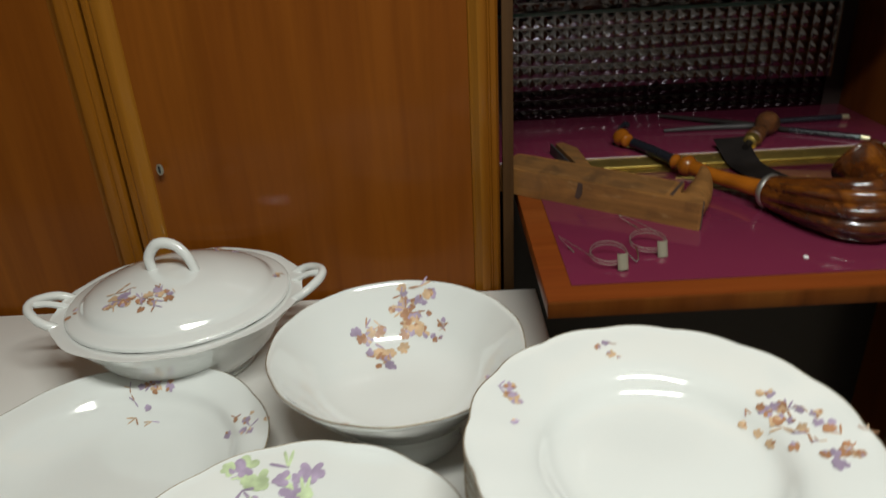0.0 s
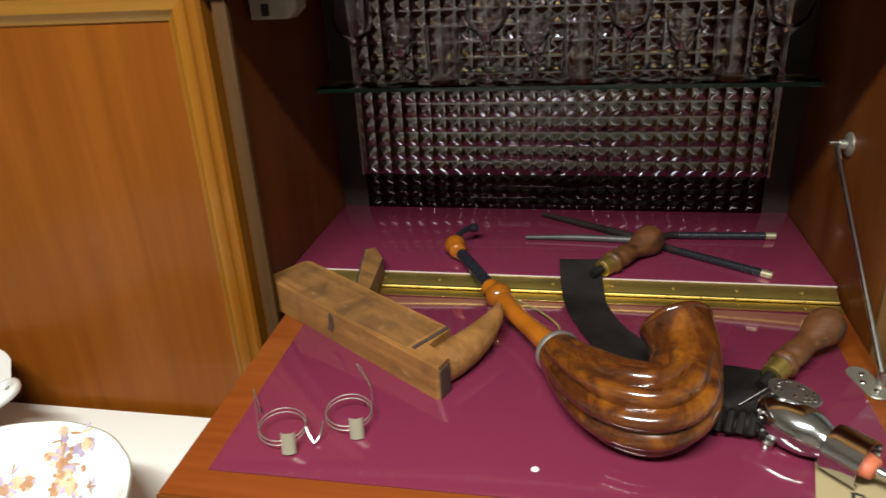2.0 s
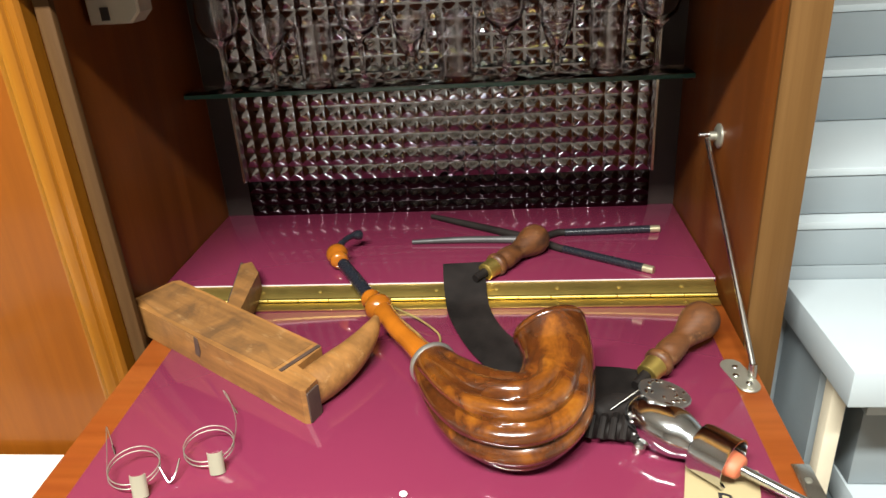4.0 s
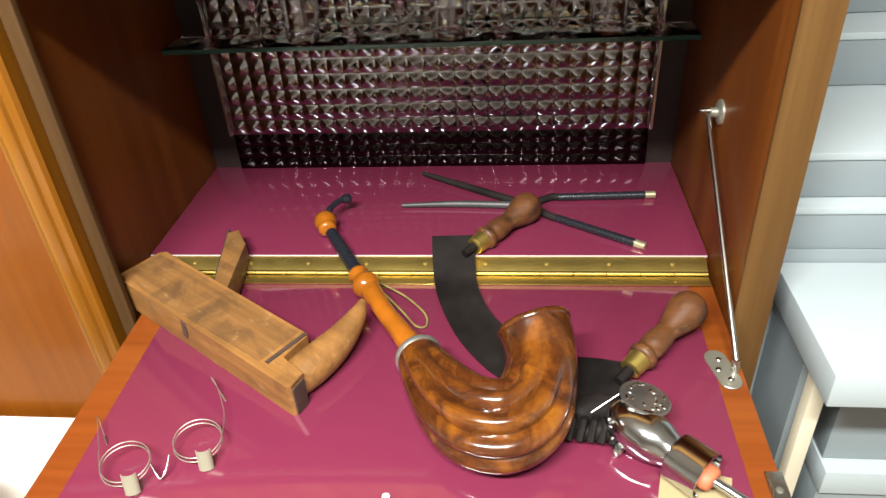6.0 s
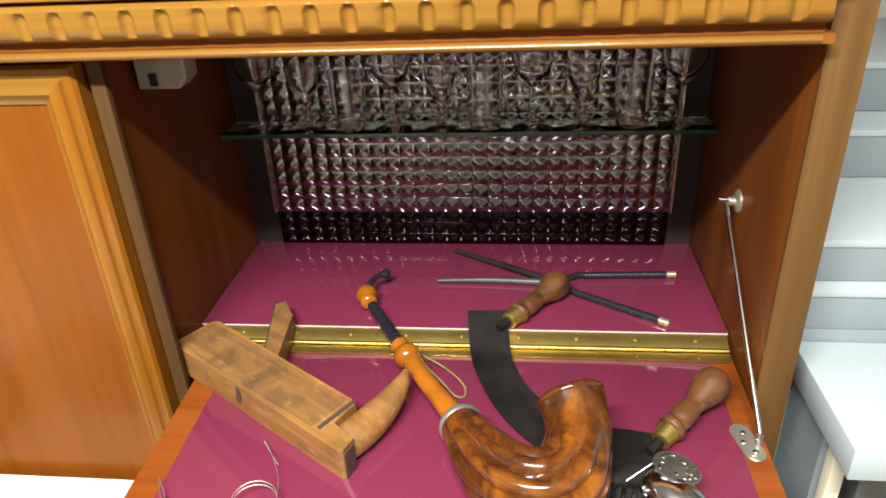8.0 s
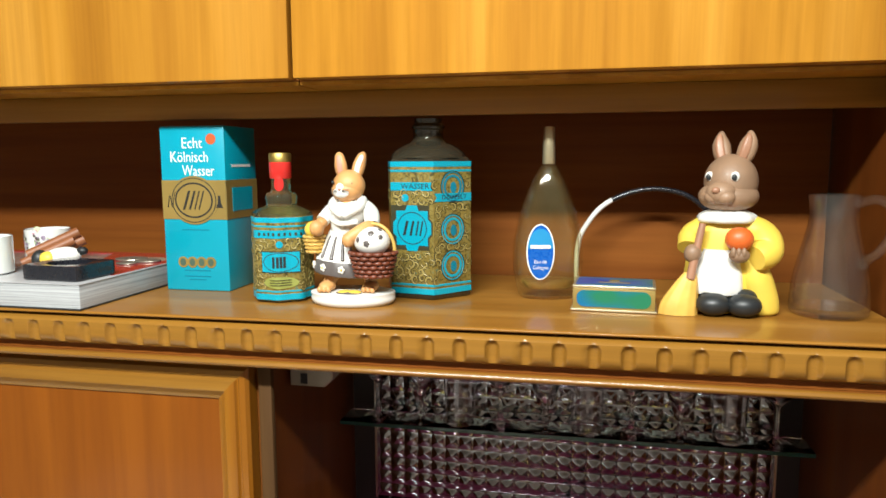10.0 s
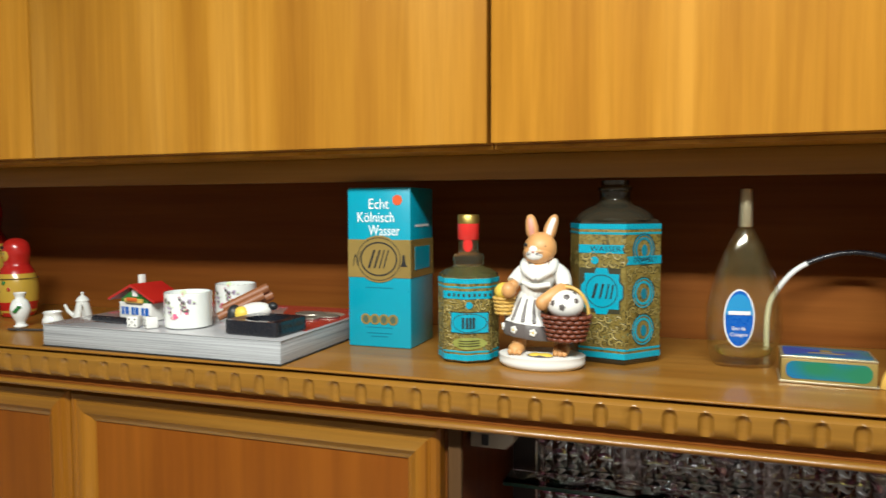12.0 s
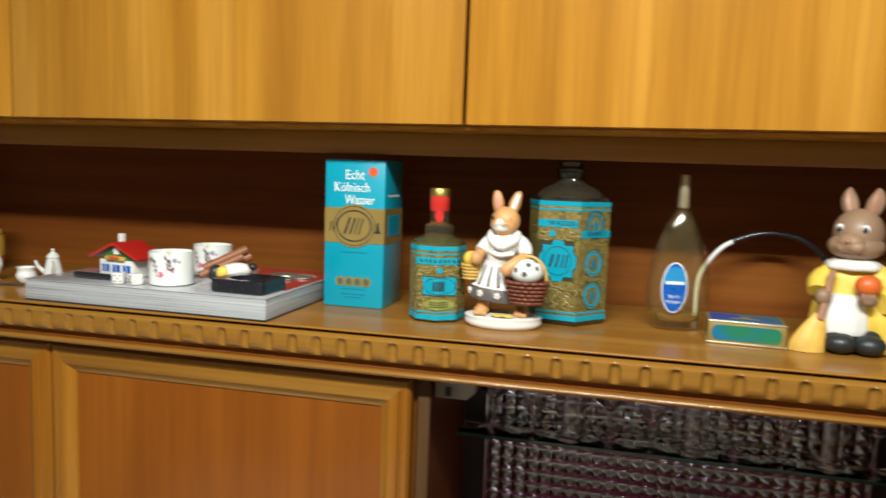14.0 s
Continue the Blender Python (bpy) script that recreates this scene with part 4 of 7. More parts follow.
cord = spline([(0.322, 1.020, 0.890), (0.345, 1.003, 0.889), (0.372, 0.968, 0.8835), (0.395, 0.945, 0.880), (0.425, 0.925, 0.876), (0.447, 0.902, 0.8725), (0.450, 0.885, 0.871), (0.440, 0.884, 0.871), (0.425, 0.902, 0.8735), (0.400, 0.928, 0.880), (0.382, 0.945, 0.886)], 6)
part("cord", Build().tube(cord, 0.0011, 8), M_CORD, pipe, "olive cord loop")

# rocking mincing knife
knife = thing("mincing_knife", (0.54, 0.90, 0.87), "old crescent mincing knife with two turned handles", "knife")
outer = spline([(0.446, 1.004), (0.450, 0.965), (0.460, 0.920), (0.484, 0.864), (0.520, 0.818), (0.565, 0.792), (0.605, 0.782), (0.634, 0.796)], 6)
inner = spline([(0.4935, 1.003), (0.496, 0.965), (0.503, 0.927), (0.520, 0.890), (0.550, 0.858), (0.588, 0.842), (0.618, 0.838), (0.645, 0.832)], 6)
b = Build()


def kz(y):
    return max(flap_z(y), 0.8725 + (y - 0.955) * 0.46 if y > 0.955 else 0) + 0.0032 + 0.010 * max(0.0, y - 0.80)


b.rings([[(ox, oy, kz(oy) - 0.0002), (ox, oy, kz(oy) + 0.0004), (ix, iy, kz(iy) + 0.0030), (ix, iy, kz(iy) + 0.0004)] for (ox, oy), (ix, iy) in zip(outer, inner)])
part("blade", b, M_IRON, knife, "blackened iron blade", angle=30)


def knife_handle(p0, p1):
    p0, p1 = Vector(p0), Vector(p1)
    d, L = (p1 - p0).normalized(), (p1 - p0).length
    m = Matrix.Translation(p0) @ d.to_track_quat("Z", "Y").to_matrix().to_4x4()
    h = part("handle", Build().lathe(smooth_profile([(0.010, 0.0152), (0.0132, 0.0180), (0.0132, 0.0230), (0.0106, 0.0270), (0.0122, 0.036), (0.0112, 0.050), (0.0102, 0.058), (0.0142, 0.073), (0.0180, 0.088), (0.0160, 0.100), (0.008, 0.1075), (0.001, 0.1085)], 4), m, 28), M_WALNUT, knife, "turned walnut handle", angle=60)
    part("ferrule", Build().lathe([(0.0085, 0.0), (0.0098, 0.001), (0.0104, 0.012), (0.0108, 0.0155)], m, 24), M_BRASS, h, "brass ferrule")
    part("tang", Build().tube([p0 - d * 0.016, p0 + d * 0.002], [0.0045, 0.0055], 10), M_IRON, knife)


knife_handle((0.4935, 0.989, 0.8965), (0.5555, 1.066, 0.9035))
knife_handle((0.6385, 0.818, 0.8790), (0.699, 0.884, 0.8945))

# curling tongs
tongs = thing("curling_tongs", (0.55, 1.08, 0.886), "old iron curling tongs with black handles, lying open", "curling tongs")
za = 0.8905
a1 = spline([(0.417, 1.173, za, 0.0028), (0.47, 1.140, za, 0.0044), (0.554, 1.088, za, 0.0048)], 5)
part("jaw", Build().tube([p[:3] for p in a1], [p[3] for p in a1], 12), M_IRON, tongs)
a2 = spline([(0.400, 1.091, za - 0.001, 0.0026), (0.47, 1.092, za, 0.0042), (0.556, 1.087, za, 0.0048)], 5)
part("jaw", Build().tube([p[:3] for p in a2], [p[3] for p in a2], 12), M_GREYIRON, tongs)
for p1, p2, p3 in (((0.556, 1.087), (0.577, 1.064), (0.668, 1.005)), ((0.554, 1.088), (0.580, 1.1065), (0.694, 1.1115))):
    part("arm", Build().tube(spline([(*p1, za), (*p2, za), (p2[0] + 0.012, p2[1] + (p3[1] - p2[1]) * 0.12, za)], 5), 0.0044, 12), M_IRON, tongs)
    d = (Vector((*p3, za)) - Vector((*p2, za))).normalized()
    g = part("grip", Build().tube([Vector((*p2, za)) + d * 0.010, (*p3, za)], [0.0046, 0.0048], 14), M_HANDLE, tongs, "black lacquered grip")
    part("end_cap", Build().tube([(*p3, za), Vector((*p3, za)) + d * 0.012], [0.0046, 0.0044], 12), M_CLEARCAP, g, "bare metal end")
part("rivet", Build().lathe([(0.006, 0.0), (0.006, 0.006), (0.004, 0.0075)], pose(0.5545, 1.0875, za), 14), M_IRON, tongs)

# chromed bottle pourer
pourer = thing("chrome_pourer", (0.64, 0.74, 0.863), "chromed bottle clamp with engraved disc and steel rod", "bottle clamp")
d = Vector((0.060, -0.057, -0.004)).normalized()
base = Vector((0.620, 0.762, 0.8838))
mt = Matrix.Translation(base) @ d.to_track_quat("Z", "Y").to_matrix().to_4x4()
part("barrel", Build().lathe(smooth_profile([(0.0105, -0.004), (0.0160, 0.002), (0.0196, 0.014), (0.0202, 0.028), (0.0186, 0.040), (0.0146, 0.050), (0.0134, 0.054)], 4), mt, 36), M_CHROME, pourer, "polished chrome barrel", angle=60)
b = Build()
rng = random.Random(9)
for k in range(26):
    a, zz = rng.uniform(0, 6.28), rng.uniform(0.003, 0.016)
    rr = np.interp(zz, [0.002, 0.014, 0.028], [0.0160, 0.0196, 0.0202])
    b.ball(mt @ Vector((rr * math.cos(a), rr * math.sin(a), zz)), 0.0026, 0.0018, 0.0016, 8, 5, pose(0, 0, 0, rng.uniform(0, 180), 0, rng.uniform(0, 180)))
part("engraved_collar", b, M_SILVER, pourer, "raised scroll relief")
part("cup", Build().lathe([(0.0134, 0.0535), (0.0186, 0.0560), (0.0194, 0.060), (0.0198, 0.082), (0.0202, 0.0835), (0.0188, 0.0835), (0.0182, 0.080), (0.0178, 0.062)], mt, 36, cap0=False, cap1=True), M_CHROME, pourer, "open chrome cup")
part("plug", Build().lathe(smooth_profile([(0.0105, 0.063), (0.012, 0.074), (0.0110, 0.086), (0.0085, 0.0895), (0.002, 0.090)], 3), mt, 20, sx=1.0, sy=0.75), M_ORANGE, pourer, "orange plug")
part("rod", Build().tube([base + d * 0.085, base + d * 0.150 + Vector((0.006, 0.002, -0.0025))], 0.0036, 14), M_CHROME, pourer, "thin chrome rod")
disc_m = Matrix.Translation((0.6420, 0.7640, 0.8990)) @ Vector((0.22, 0.10, 1)).to_track_quat("Z", "Y").to_matrix().to_4x4()
part("disc", Build().lathe([(0.0195, -0.0008), (0.0208, 0.0), (0.0208, 0.0012), (0.0195, 0.0018), (0.0170, 0.0012), (0.0150, 0.0018), (0.010, 0.0016), (0.004, 0.0035), (0.001, 0.0036)], disc_m, 40), M_SILVER, pourer, "engraved round disc")
b = Build()
rng = random.Random(3)
for k in range(22):
    a, r = rng.uniform(0, 6.28), rng.uniform(0.006, 0.017)
    b.ball(disc_m @ Vector((r * math.cos(a), r * math.sin(a), 0.0018)), 0.0024, 0.0014, 0.0009, 8, 5, pose(0, 0, 0, 0, 0, rng.uniform(0, 180)))
part("engraving", b, M_STEEL, pourer)
b = Build()
b.tube(spline([(0.628, 0.772, 0.876), (0.606, 0.772, 0.879), (0.587, 0.762, 0.876), (0.583, 0.748, 0.873)], 5), [0.012] * 5 + [0.0125] * 5 + [0.010] * 5 + [0.005], 14)
b.tube(spline([(0.622, 0.756, 0.873), (0.604, 0.752, 0.873), (0.590, 0.752, 0.871)], 5), [0.0095] * 6 + [0.007] * 5, 12)
for k in range(5):
    b.tube([(0.581 + 0.0085 * k, 0.742 - 0.001 * k, 0.8730), (0.585 + 0.0085 * k, 0.752, 0.8850 - 0.001 * k), (0.590 + 0.0085 * k, 0.771, 0.8790)], 0.0032, 8)
part("clamp_jaw", b, M_IRON, pourer, "ridged matt black clamp jaws")
part("lever", Build().lathe([(0.004, 0), (0.0048, 0.002), (0.0048, 0.009), (0.003, 0.011)], pose(0.6185, 0.738, 0.8625, 12, 8, 0), 16), M_STEEL, pourer, "small clear knob")
part("spring_wire", Build().tube([(0.5995, 0.758, 0.888), (0.627, 0.772, 0.900)], 0.0006, 6), M_STEEL, pourer)

# paper tag under the pourer
tm = on_flap(0.668, 0.680, 0.0004, -14)
tag = thing("paper_tag", tm.translation, "tan paper tag with handwriting lying on the flap", "tag")
part("paper", Build().box(-0.026, 0.026, -0.05, 0.045, 0, 0.0004, 0, tm), M_PAPER, tag)
writing("handwriting", "R", 0.026, tm @ pose(0.004, 0.006, 0.0006, 0, 0, 8), M_INK, tag)

# wire spectacles
M_PAD = plain("pale_pad_metal", (0.42, 0.39, 0.29), 0.35, 0.35, 0.1, 80)
specs = thing("wire_spectacles", (0.25, 0.71, flap_z(0.71)), "old thin wire spectacles lying on the flap", "spectacles")
fz = flap_z(0.71)
wl = 0.00085
for cx, cy in ((0.222, 0.7005), (0.2735, 0.7265)):
    for dz in (0.010, 0.0135):
        part("rim", Build().tube([(cx + 0.0205 * math.cos(a), cy + 0.0175 * math.sin(a) + dz * 0.3, fz + dz + 0.004 * math.sin(a)) for a in [2 * math.pi * k / 36 for k in range(37)]], wl * 0.55, 8), M_NICKEL, specs)
    pm = pose(cx + 0.0125, cy - 0.0155, fz + 0.0002, -14, 0, 12)
    b = Build()
    b.rings([[pm @ Vector((0.0062 * math.cos(a) * s, -0.004 * math.sin(a) * s, z)) for s in (1, 0.86) for a in ([math.pi * k / 8 for k in range(9)] if s == 1 else [math.pi * k / 8 for k in range(8, -1, -1)])] for z in (0.0, 0.0015, 0.016, 0.0185)])
    part("pad", b, M_PAD, specs, "curved metal pad")
part("bridge", Build().tube(spline([(0.2420, 0.7060, fz + 0.012), (0.2475, 0.701, fz + 0.006), (0.2525, 0.6975, fz + 0.0025), (0.2555, 0.7025, fz + 0.006), (0.2555, 0.714, fz + 0.012)], 5), wl, 8), M_STEEL, specs, "V-shaped bridge")
for pts in ([(0.2015, 0.700, fz + 0.011), (0.190, 0.722, fz + 0.012), (0.178, 0.744, fz + 0.013), (0.174, 0.752, fz + 0.012), (0.1845, 0.738, fz + 0.004)],
            [(0.2935, 0.730, fz + 0.011), (0.286, 0.760, fz + 0.012), (0.268, 0.792, fz + 0.013), (0.258, 0.804, fz + 0.012), (0.272, 0.789, fz + 0.005)]):
    t = part("temple", Build().tube(spline(pts, 6), wl * 0.42, 6), M_NICKEL, specs)
    a, c = Vector(pts[-1]), Vector(pts[-2])
    part("temple_tip", Build().tube([a, a + (a - c).normalized() * 0.009], 0.0010, 8), M_STEEL, t, "bright temple tip")

# paper crumb
b = Build()
b.ball((0.4385, 0.690, flap_z(0.69) + 0.0018), 0.0035, 0.003, 0.0018, 7, 4)
solo("paper_crumb", b, M_WHITEPRINT, "tiny white paper crumb lying on the flap", "crumb")

# ---- glassware on the glass shelf ----
M_DRINK = glass("thin_drinking_glass", (0.96, 0.94, 0.95), 0.01, 1.4)


def goblet(name, x, y, prof, label, group):
    g = new(name, finish(name, Build().lathe(prof, None, 24), M_DRINK, 60))
    g.matrix_world = Matrix.Translation((x, y, 1.0738))
    return tagged(g, label, "drinking glass", group)


STEMMED = [(0.026, 0.0), (0.026, 0.0015), (0.006, 0.004), (0.0032, 0.01), (0.003, 0.045), (0.006, 0.052), (0.021, 0.068), (0.026, 0.085), (0.024, 0.108), (0.0232, 0.108), (0.0248, 0.085), (0.019, 0.07), (0.001, 0.055)]
TUMBLER = [(0.019, 0.0), (0.020, 0.002), (0.0235, 0.075), (0.0225, 0.075), (0.019, 0.008), (0.001, 0.007)]
CORDIAL = [(0.022, 0.0), (0.022, 0.0015), (0.005, 0.004), (0.004, 0.028), (0.012, 0.038), (0.019, 0.062), (0.0205, 0.082), (0.0197, 0.082), (0.018, 0.062), (0.001, 0.038)]
rng = random.Random(11)
for k in range(10):
    x = 0.172 + k * 0.0585
    kind = (STEMMED, TUMBLER, CORDIAL)[(k * 2) % 3]
    goblet("stemmed_glass" if kind is STEMMED else "tumbler" if kind is TUMBLER else "cordial_glass", x + rng.uniform(-0.003, 0.003), 1.166 + rng.uniform(-0.003, 0.001), kind,
           "clear %s standing on the glass shelf" % ("stemmed wine glass" if kind is STEMMED else "cut glass tumbler" if kind is TUMBLER else "small cordial glass"), "glasses on the bar shelf")

# ---- things on the shelf board ----
Z = TOP_Z + 0.0004

M_TEAL = plain("dim_teal_print", (0.0, 0.17, 0.25), 0.4)
M_OLIVE = plain("dark_olive_print", (0.035, 0.033, 0.014), 0.45)
M_PALEGOLD = plain("pale_gold_print", (0.31, 0.24, 0.070), 0.4, 0.1)

# cologne carton
carton = thing("cologne_carton", (0.0045, 1.025, Z), "turquoise cologne carton with a gold band and white lettering", "carton")
CX0, CX1, CY0, CY1, CH = -0.0365, 0.0455, 0.986, 1.064, 0.193
part("box", box(CX0, CX1, CY0, CY1, Z, Z + CH, 0.0012), M_CYAN, carton)
part("top_flap", box(CX0 + 0.001, CX1 - 0.001, CY0 + 0.001, CY1 - 0.001, Z + CH - 0.0002, Z + CH + 0.0006), M_CYAN, carton)
front = Matrix(((1, 0, 0, 0), (0, 0, 1, CY0), (0, 1, 0, Z), (0, 0, 0, 1)))      # x right, y up, z inward
side = Matrix(((0, 0, -1, CX1), (1, 0, 0, 0), (0, 1, 0, Z), (0, 0, 0, 1)))
fx = (CX0 + CX1) / 2


def oval(cx, cy, rx, ry, n=40):
    return [(cx + rx * math.cos(2 * math.pi * k / n), cy + ry * math.sin(2 * math.pi * k / n)) for k in range(n)]


def ring_shape(b, cx, cy, rx, ry, w, z0, z1, m, n=40):
    b.rings([[m @ Vector((cx + (rx + s * w) * math.cos(a), cy + (ry + s * w) * math.sin(a), z)) for s, z in ((0, z0), (0, z1), (1, z1), (1, z0))] for a in [2 * math.pi * k / n for k in range(n)]], loop=True)


b = Build()
b.prism([(CX0, 0.085), (CX1, 0.085), (CX1, 0.131), (CX0, 0.131)], -0.0006, -0.0001, front)
part("gold_band", b, M_GOLD, carton, "dull gold band")
part("gold_band", Build().prism([(CY0, 0.085), (CY1, 0.085), (CY1, 0.131), (CY0, 0.131)], -0.0006, -0.0001, side), M_GOLD, carton)
part("medallion", Build().prism(oval(fx, 0.1075, 0.0310, 0.0285), -0.0010, -0.0004, front), M_GOLD, carton)
b = Build()
ring_shape(b, fx, 0.1075, 0.0278, 0.0254, 0.0009, -0.0013, -0.0008, front)
ring_shape(b, fx, 0.1075, 0.0225, 0.0190, 0.0019, -0.0013, -0.0008, front)
part("medallion_ring", b, M_DKPRINT, carton)
# mark in the medallion, as plain slanted strokes
for k, (x0, w) in enumerate(((-0.0115, 0.0048), (-0.004, 0.0042), (0.003, 0.0026), (0.0085, 0.0026))):
    part("mark_stroke", Build().prism([(fx + x0 - 0.003, 0.0965), (fx + x0 + w * 0.62 - 0.003, 0.0965), (fx + x0 + w + 0.0028, 0.1185), (fx + x0 + w * 0.38 + 0.0028, 0.1185)], -0.0014, -0.0009, front), M_DKPRINT, carton)
part("mark_flourish", Build().tube([front @ Vector(p) for p in spline([(fx - 0.034, 0.099, -0.0008), (fx - 0.031, 0.113, -0.0008), (fx - 0.028, 0.099, -0.0008), (fx - 0.025, 0.114, -0.0008), (fx - 0.023, 0.117, -0.0008)], 5)], 0.0006, 6), M_DKPRINT, carton)
part("bell_mark", Build().prism([(fx + 0.028, 0.099), (fx + 0.037, 0.099), (fx + 0.0345, 0.104), (fx + 0.0338, 0.113), (fx + 0.0312, 0.113), (fx + 0.0305, 0.104)], -0.0013, -0.0007, front), M_DKPRINT, carton)
for txt, dx, zz, sz, w in (("Echt", 0.000, 0.1735, 0.018, 0.026), ("K\u00f6lnisch", -0.004, 0.1575, 0.018, 0.048), ("Wasser", 0.007, 0.1415, 0.018, 0.041)):
    writing("lettering", txt, sz, front @ pose(fx + dx, zz, -0.0003, 180, 0, 0) @ Matrix.Diagonal((1, -1, -1, 1)), M_WHITEPRINT, carton, 1.0, w)
part("red_seal", Build().prism(oval(CX1 - 0.0165, 0.1785, 0.0062, 0.0062, 24), -0.0006, -0.0001, front), plain("orange_red_seal", (0.66, 0.10, 0.03), 0.4), carton, "round red seal")
for k in range(4):
    cx = fx - 0.018 + k * 0.012
    part("coin_mark", Build().prism(oval(cx, 0.034, 0.0066, 0.0066, 24), -0.0006 - 0.0002 * (k % 2), -0.0001, front), M_GOLD, carton)
    part("coin_core", Build().prism(oval(cx, 0.034, 0.0036, 0.0046, 16), -0.0011, -0.0006, front), plain("coin_dark", (0.06, 0.10, 0.07), 0.5), carton)
for cx, cy, w in ((fx, 0.072, 0.036), (fx, 0.0235, 0.034), (fx, 0.0165, 0.034), (fx, 0.0125, 0.022)):
    part("print_bar", Build().prism([(cx - w / 2, cy), (cx + w / 2, cy), (cx + w / 2, cy + 0.0011), (cx - w / 2, cy + 0.0011)], -0.0004, -0.0001, front), M_TEAL, carton)
part("side_panel_print", Build().prism([(CY0 + 0.014, 0.094), (CY1 - 0.014, 0.094), (CY1 - 0.014, 0.122), (CY0 + 0.014, 0.122)], -0.0010, -0.0005, side), M_CYAN, carton)
part("print_bar", Build().prism([(CY0 + 0.016, 0.146), (CY1 - 0.016, 0.146), (CY1 - 0.016, 0.149), (CY0 + 0.016, 0.149)], -0.0004, -0.0001, side), M_WHITEPRINT, carton)

# small cologne bottle
FC = (0.1245, 0.963)
fl = thing("cologne_bottle", (*FC, Z), "small greenish cologne bottle with gold label and red neck seal", "bottle")
m = pose(*FC, Z, 0, 0, 12)


def soft_square(a, r):
    return 1 + 0.045 * math.cos(8 * a) * min(1, r / 0.03)


part("glass_body", Build().lathe(smooth_profile([(0.028, 0.0), (0.0318, 0.003), (0.0322, 0.01), (0.0322, 0.088), (0.0310, 0.096), (0.025, 0.1005), (0.0170, 0.104), (0.0165, 0.108), (0.0172, 0.113), (0.0150, 0.118), (0.0108, 0.121), (0.0105, 0.150)], 4), m, 48, wave=soft_square), M_GREENLIQ, fl, "greenish glass body", angle=50)
part("label", Build().lathe([(0.0327, 0.004), (0.0328, 0.005), (0.0328, 0.092), (0.0326, 0.093)], m, 48, cap0=False, cap1=False, wave=soft_square), M_ORNATE, fl, "ornate gold label")
for z0, z1 in ((0.003, 0.0095), (0.0115, 0.0135), (0.0870, 0.0925), (0.0820, 0.0840)):
    part("label_band", Build().lathe([(0.0328, z0), (0.0331, z0 + 0.0003), (0.0331, z1 - 0.0003), (0.0328, z1)], m, 48, cap0=False, cap1=False, wave=soft_square), M_CYAN, fl, "turquoise band")


def on_cyl(r, half, z0, z1, az, shape="rect", n=20):
    """A thin patch bent round the bottle, at azimuth az (degrees)."""
    b = Build()
    rows = []
    for k in range(n + 1):
        u = -1 + 2 * k / n
        h = math.sqrt(max(0.0001, 1 - u * u)) if shape == "oval" else 1
        a = radians(az) + half * u
        zc, zh = (z0 + z1) / 2, (z1 - z0) / 2 * h
        rr = r * soft_square(a - radians(12), r)
        rows.append([Vector((FC[0] + (rr + d) * math.cos(a), FC[1] + (rr + d) * math.sin(a), Z + zz)) for d, zz in ((0, zc - zh), (0.0005, zc - zh), (0.0005, zc + zh), (0, zc + zh))])
    return b.rings(rows)


def scrolls(place, cells, size, seed):
    """Curled print: each curl a dark outline under a paler stroke; place(x, y, lift) gives the point."""
    rng = random.Random(seed)
    dark, pale = Build(), Build()
    for x, y in cells:
        s, turn, way = size * rng.uniform(0.8, 1.2), rng.uniform(0, 6.28), rng.choice((-1, 1))
        pts = []
        for k in range(15):
            t = k / 14
            a, r = turn + way * (0.3 + 5.2 * t), s * (1.25 - 1.0 * t)
            pts.append((x + r * math.cos(a) - s * 0.3 * math.cos(turn), y + r * math.sin(a)))
        wide = [s * (0.10 + 0.16 * math.sin(math.pi * min(1.0, k / 14 * 1.15))) for k in range(15)]
        for bb_, grow, lift in ((dark, 1.7, 0.0), (pale, 0.9, 0.0003)):
            rows = []
            for k, (px, py) in enumerate(pts):
                qx, qy = pts[min(k + 1, 14)][0] - pts[max(k - 1, 0)][0], pts[min(k + 1, 14)][1] - pts[max(k - 1, 0)][1]
                n = math.hypot(qx, qy) or 1
                w = wide[k] * grow
                rows.append([place(px - qy / n * w, py + qx / n * w, lift), place(px, py, lift + 0.0003), place(px + qy / n * w, py - qx / n * w, lift)])
            bb_.rings(rows, closed=False)
    return dark, pale


def cell_grid(x0, x1, y0, y1, step, holes, seed):
    rng = random.Random(seed)
    out = []
    for j in range(int((y1 - y0) / step) + 1):
        for i in range(int((x1 - x0) / step) + 1):
            x, y = x0 + (i + 0.5 * (j % 2)) * step + rng.uniform(-0.2, 0.2) * step, y0 + j * step + rng.uniform(-0.15, 0.15) * step
            if x < x1 and not any(abs(x - cx) < rx and abs(y - cy) < ry for cx, cy, rx, ry in holes):
                out.append((x, y))
    return out


def round_flask(x, y, lift):
    a = radians(-72) + x / 0.033
    rr = 0.0330 * soft_square(a - radians(12), 0.033) + lift
    return Vector((FC[0] + rr * math.cos(a), FC[1] + rr * math.sin(a), Z + y))


dark, pale = scrolls(round_flask, cell_grid(-0.046, 0.046, 0.0165, 0.069, 0.0064, [(0, 0.045, 0.022, 0.0125), (0, 0.022, 0.0195, 0.0075), (0, 0.064, 0.005, 0.005)], 7), 0.0030, 8)
part("scroll_outline", dark, M_OLIVE, fl)["kind"] = "stuff"
part("scroll_stroke", pale, M_PALEGOLD, fl)["kind"] = "stuff"
part("label_frame", on_cyl(0.0330, 0.66, 0.0325, 0.0565, -72), M_OLIVE, fl)
part("label_plaque", on_cyl(0.0332, 0.60, 0.0155, 0.0285, -72, "oval"), plain("olive_plaque", (0.24, 0.26, 0.06), 0.4), fl, "olive plaque")
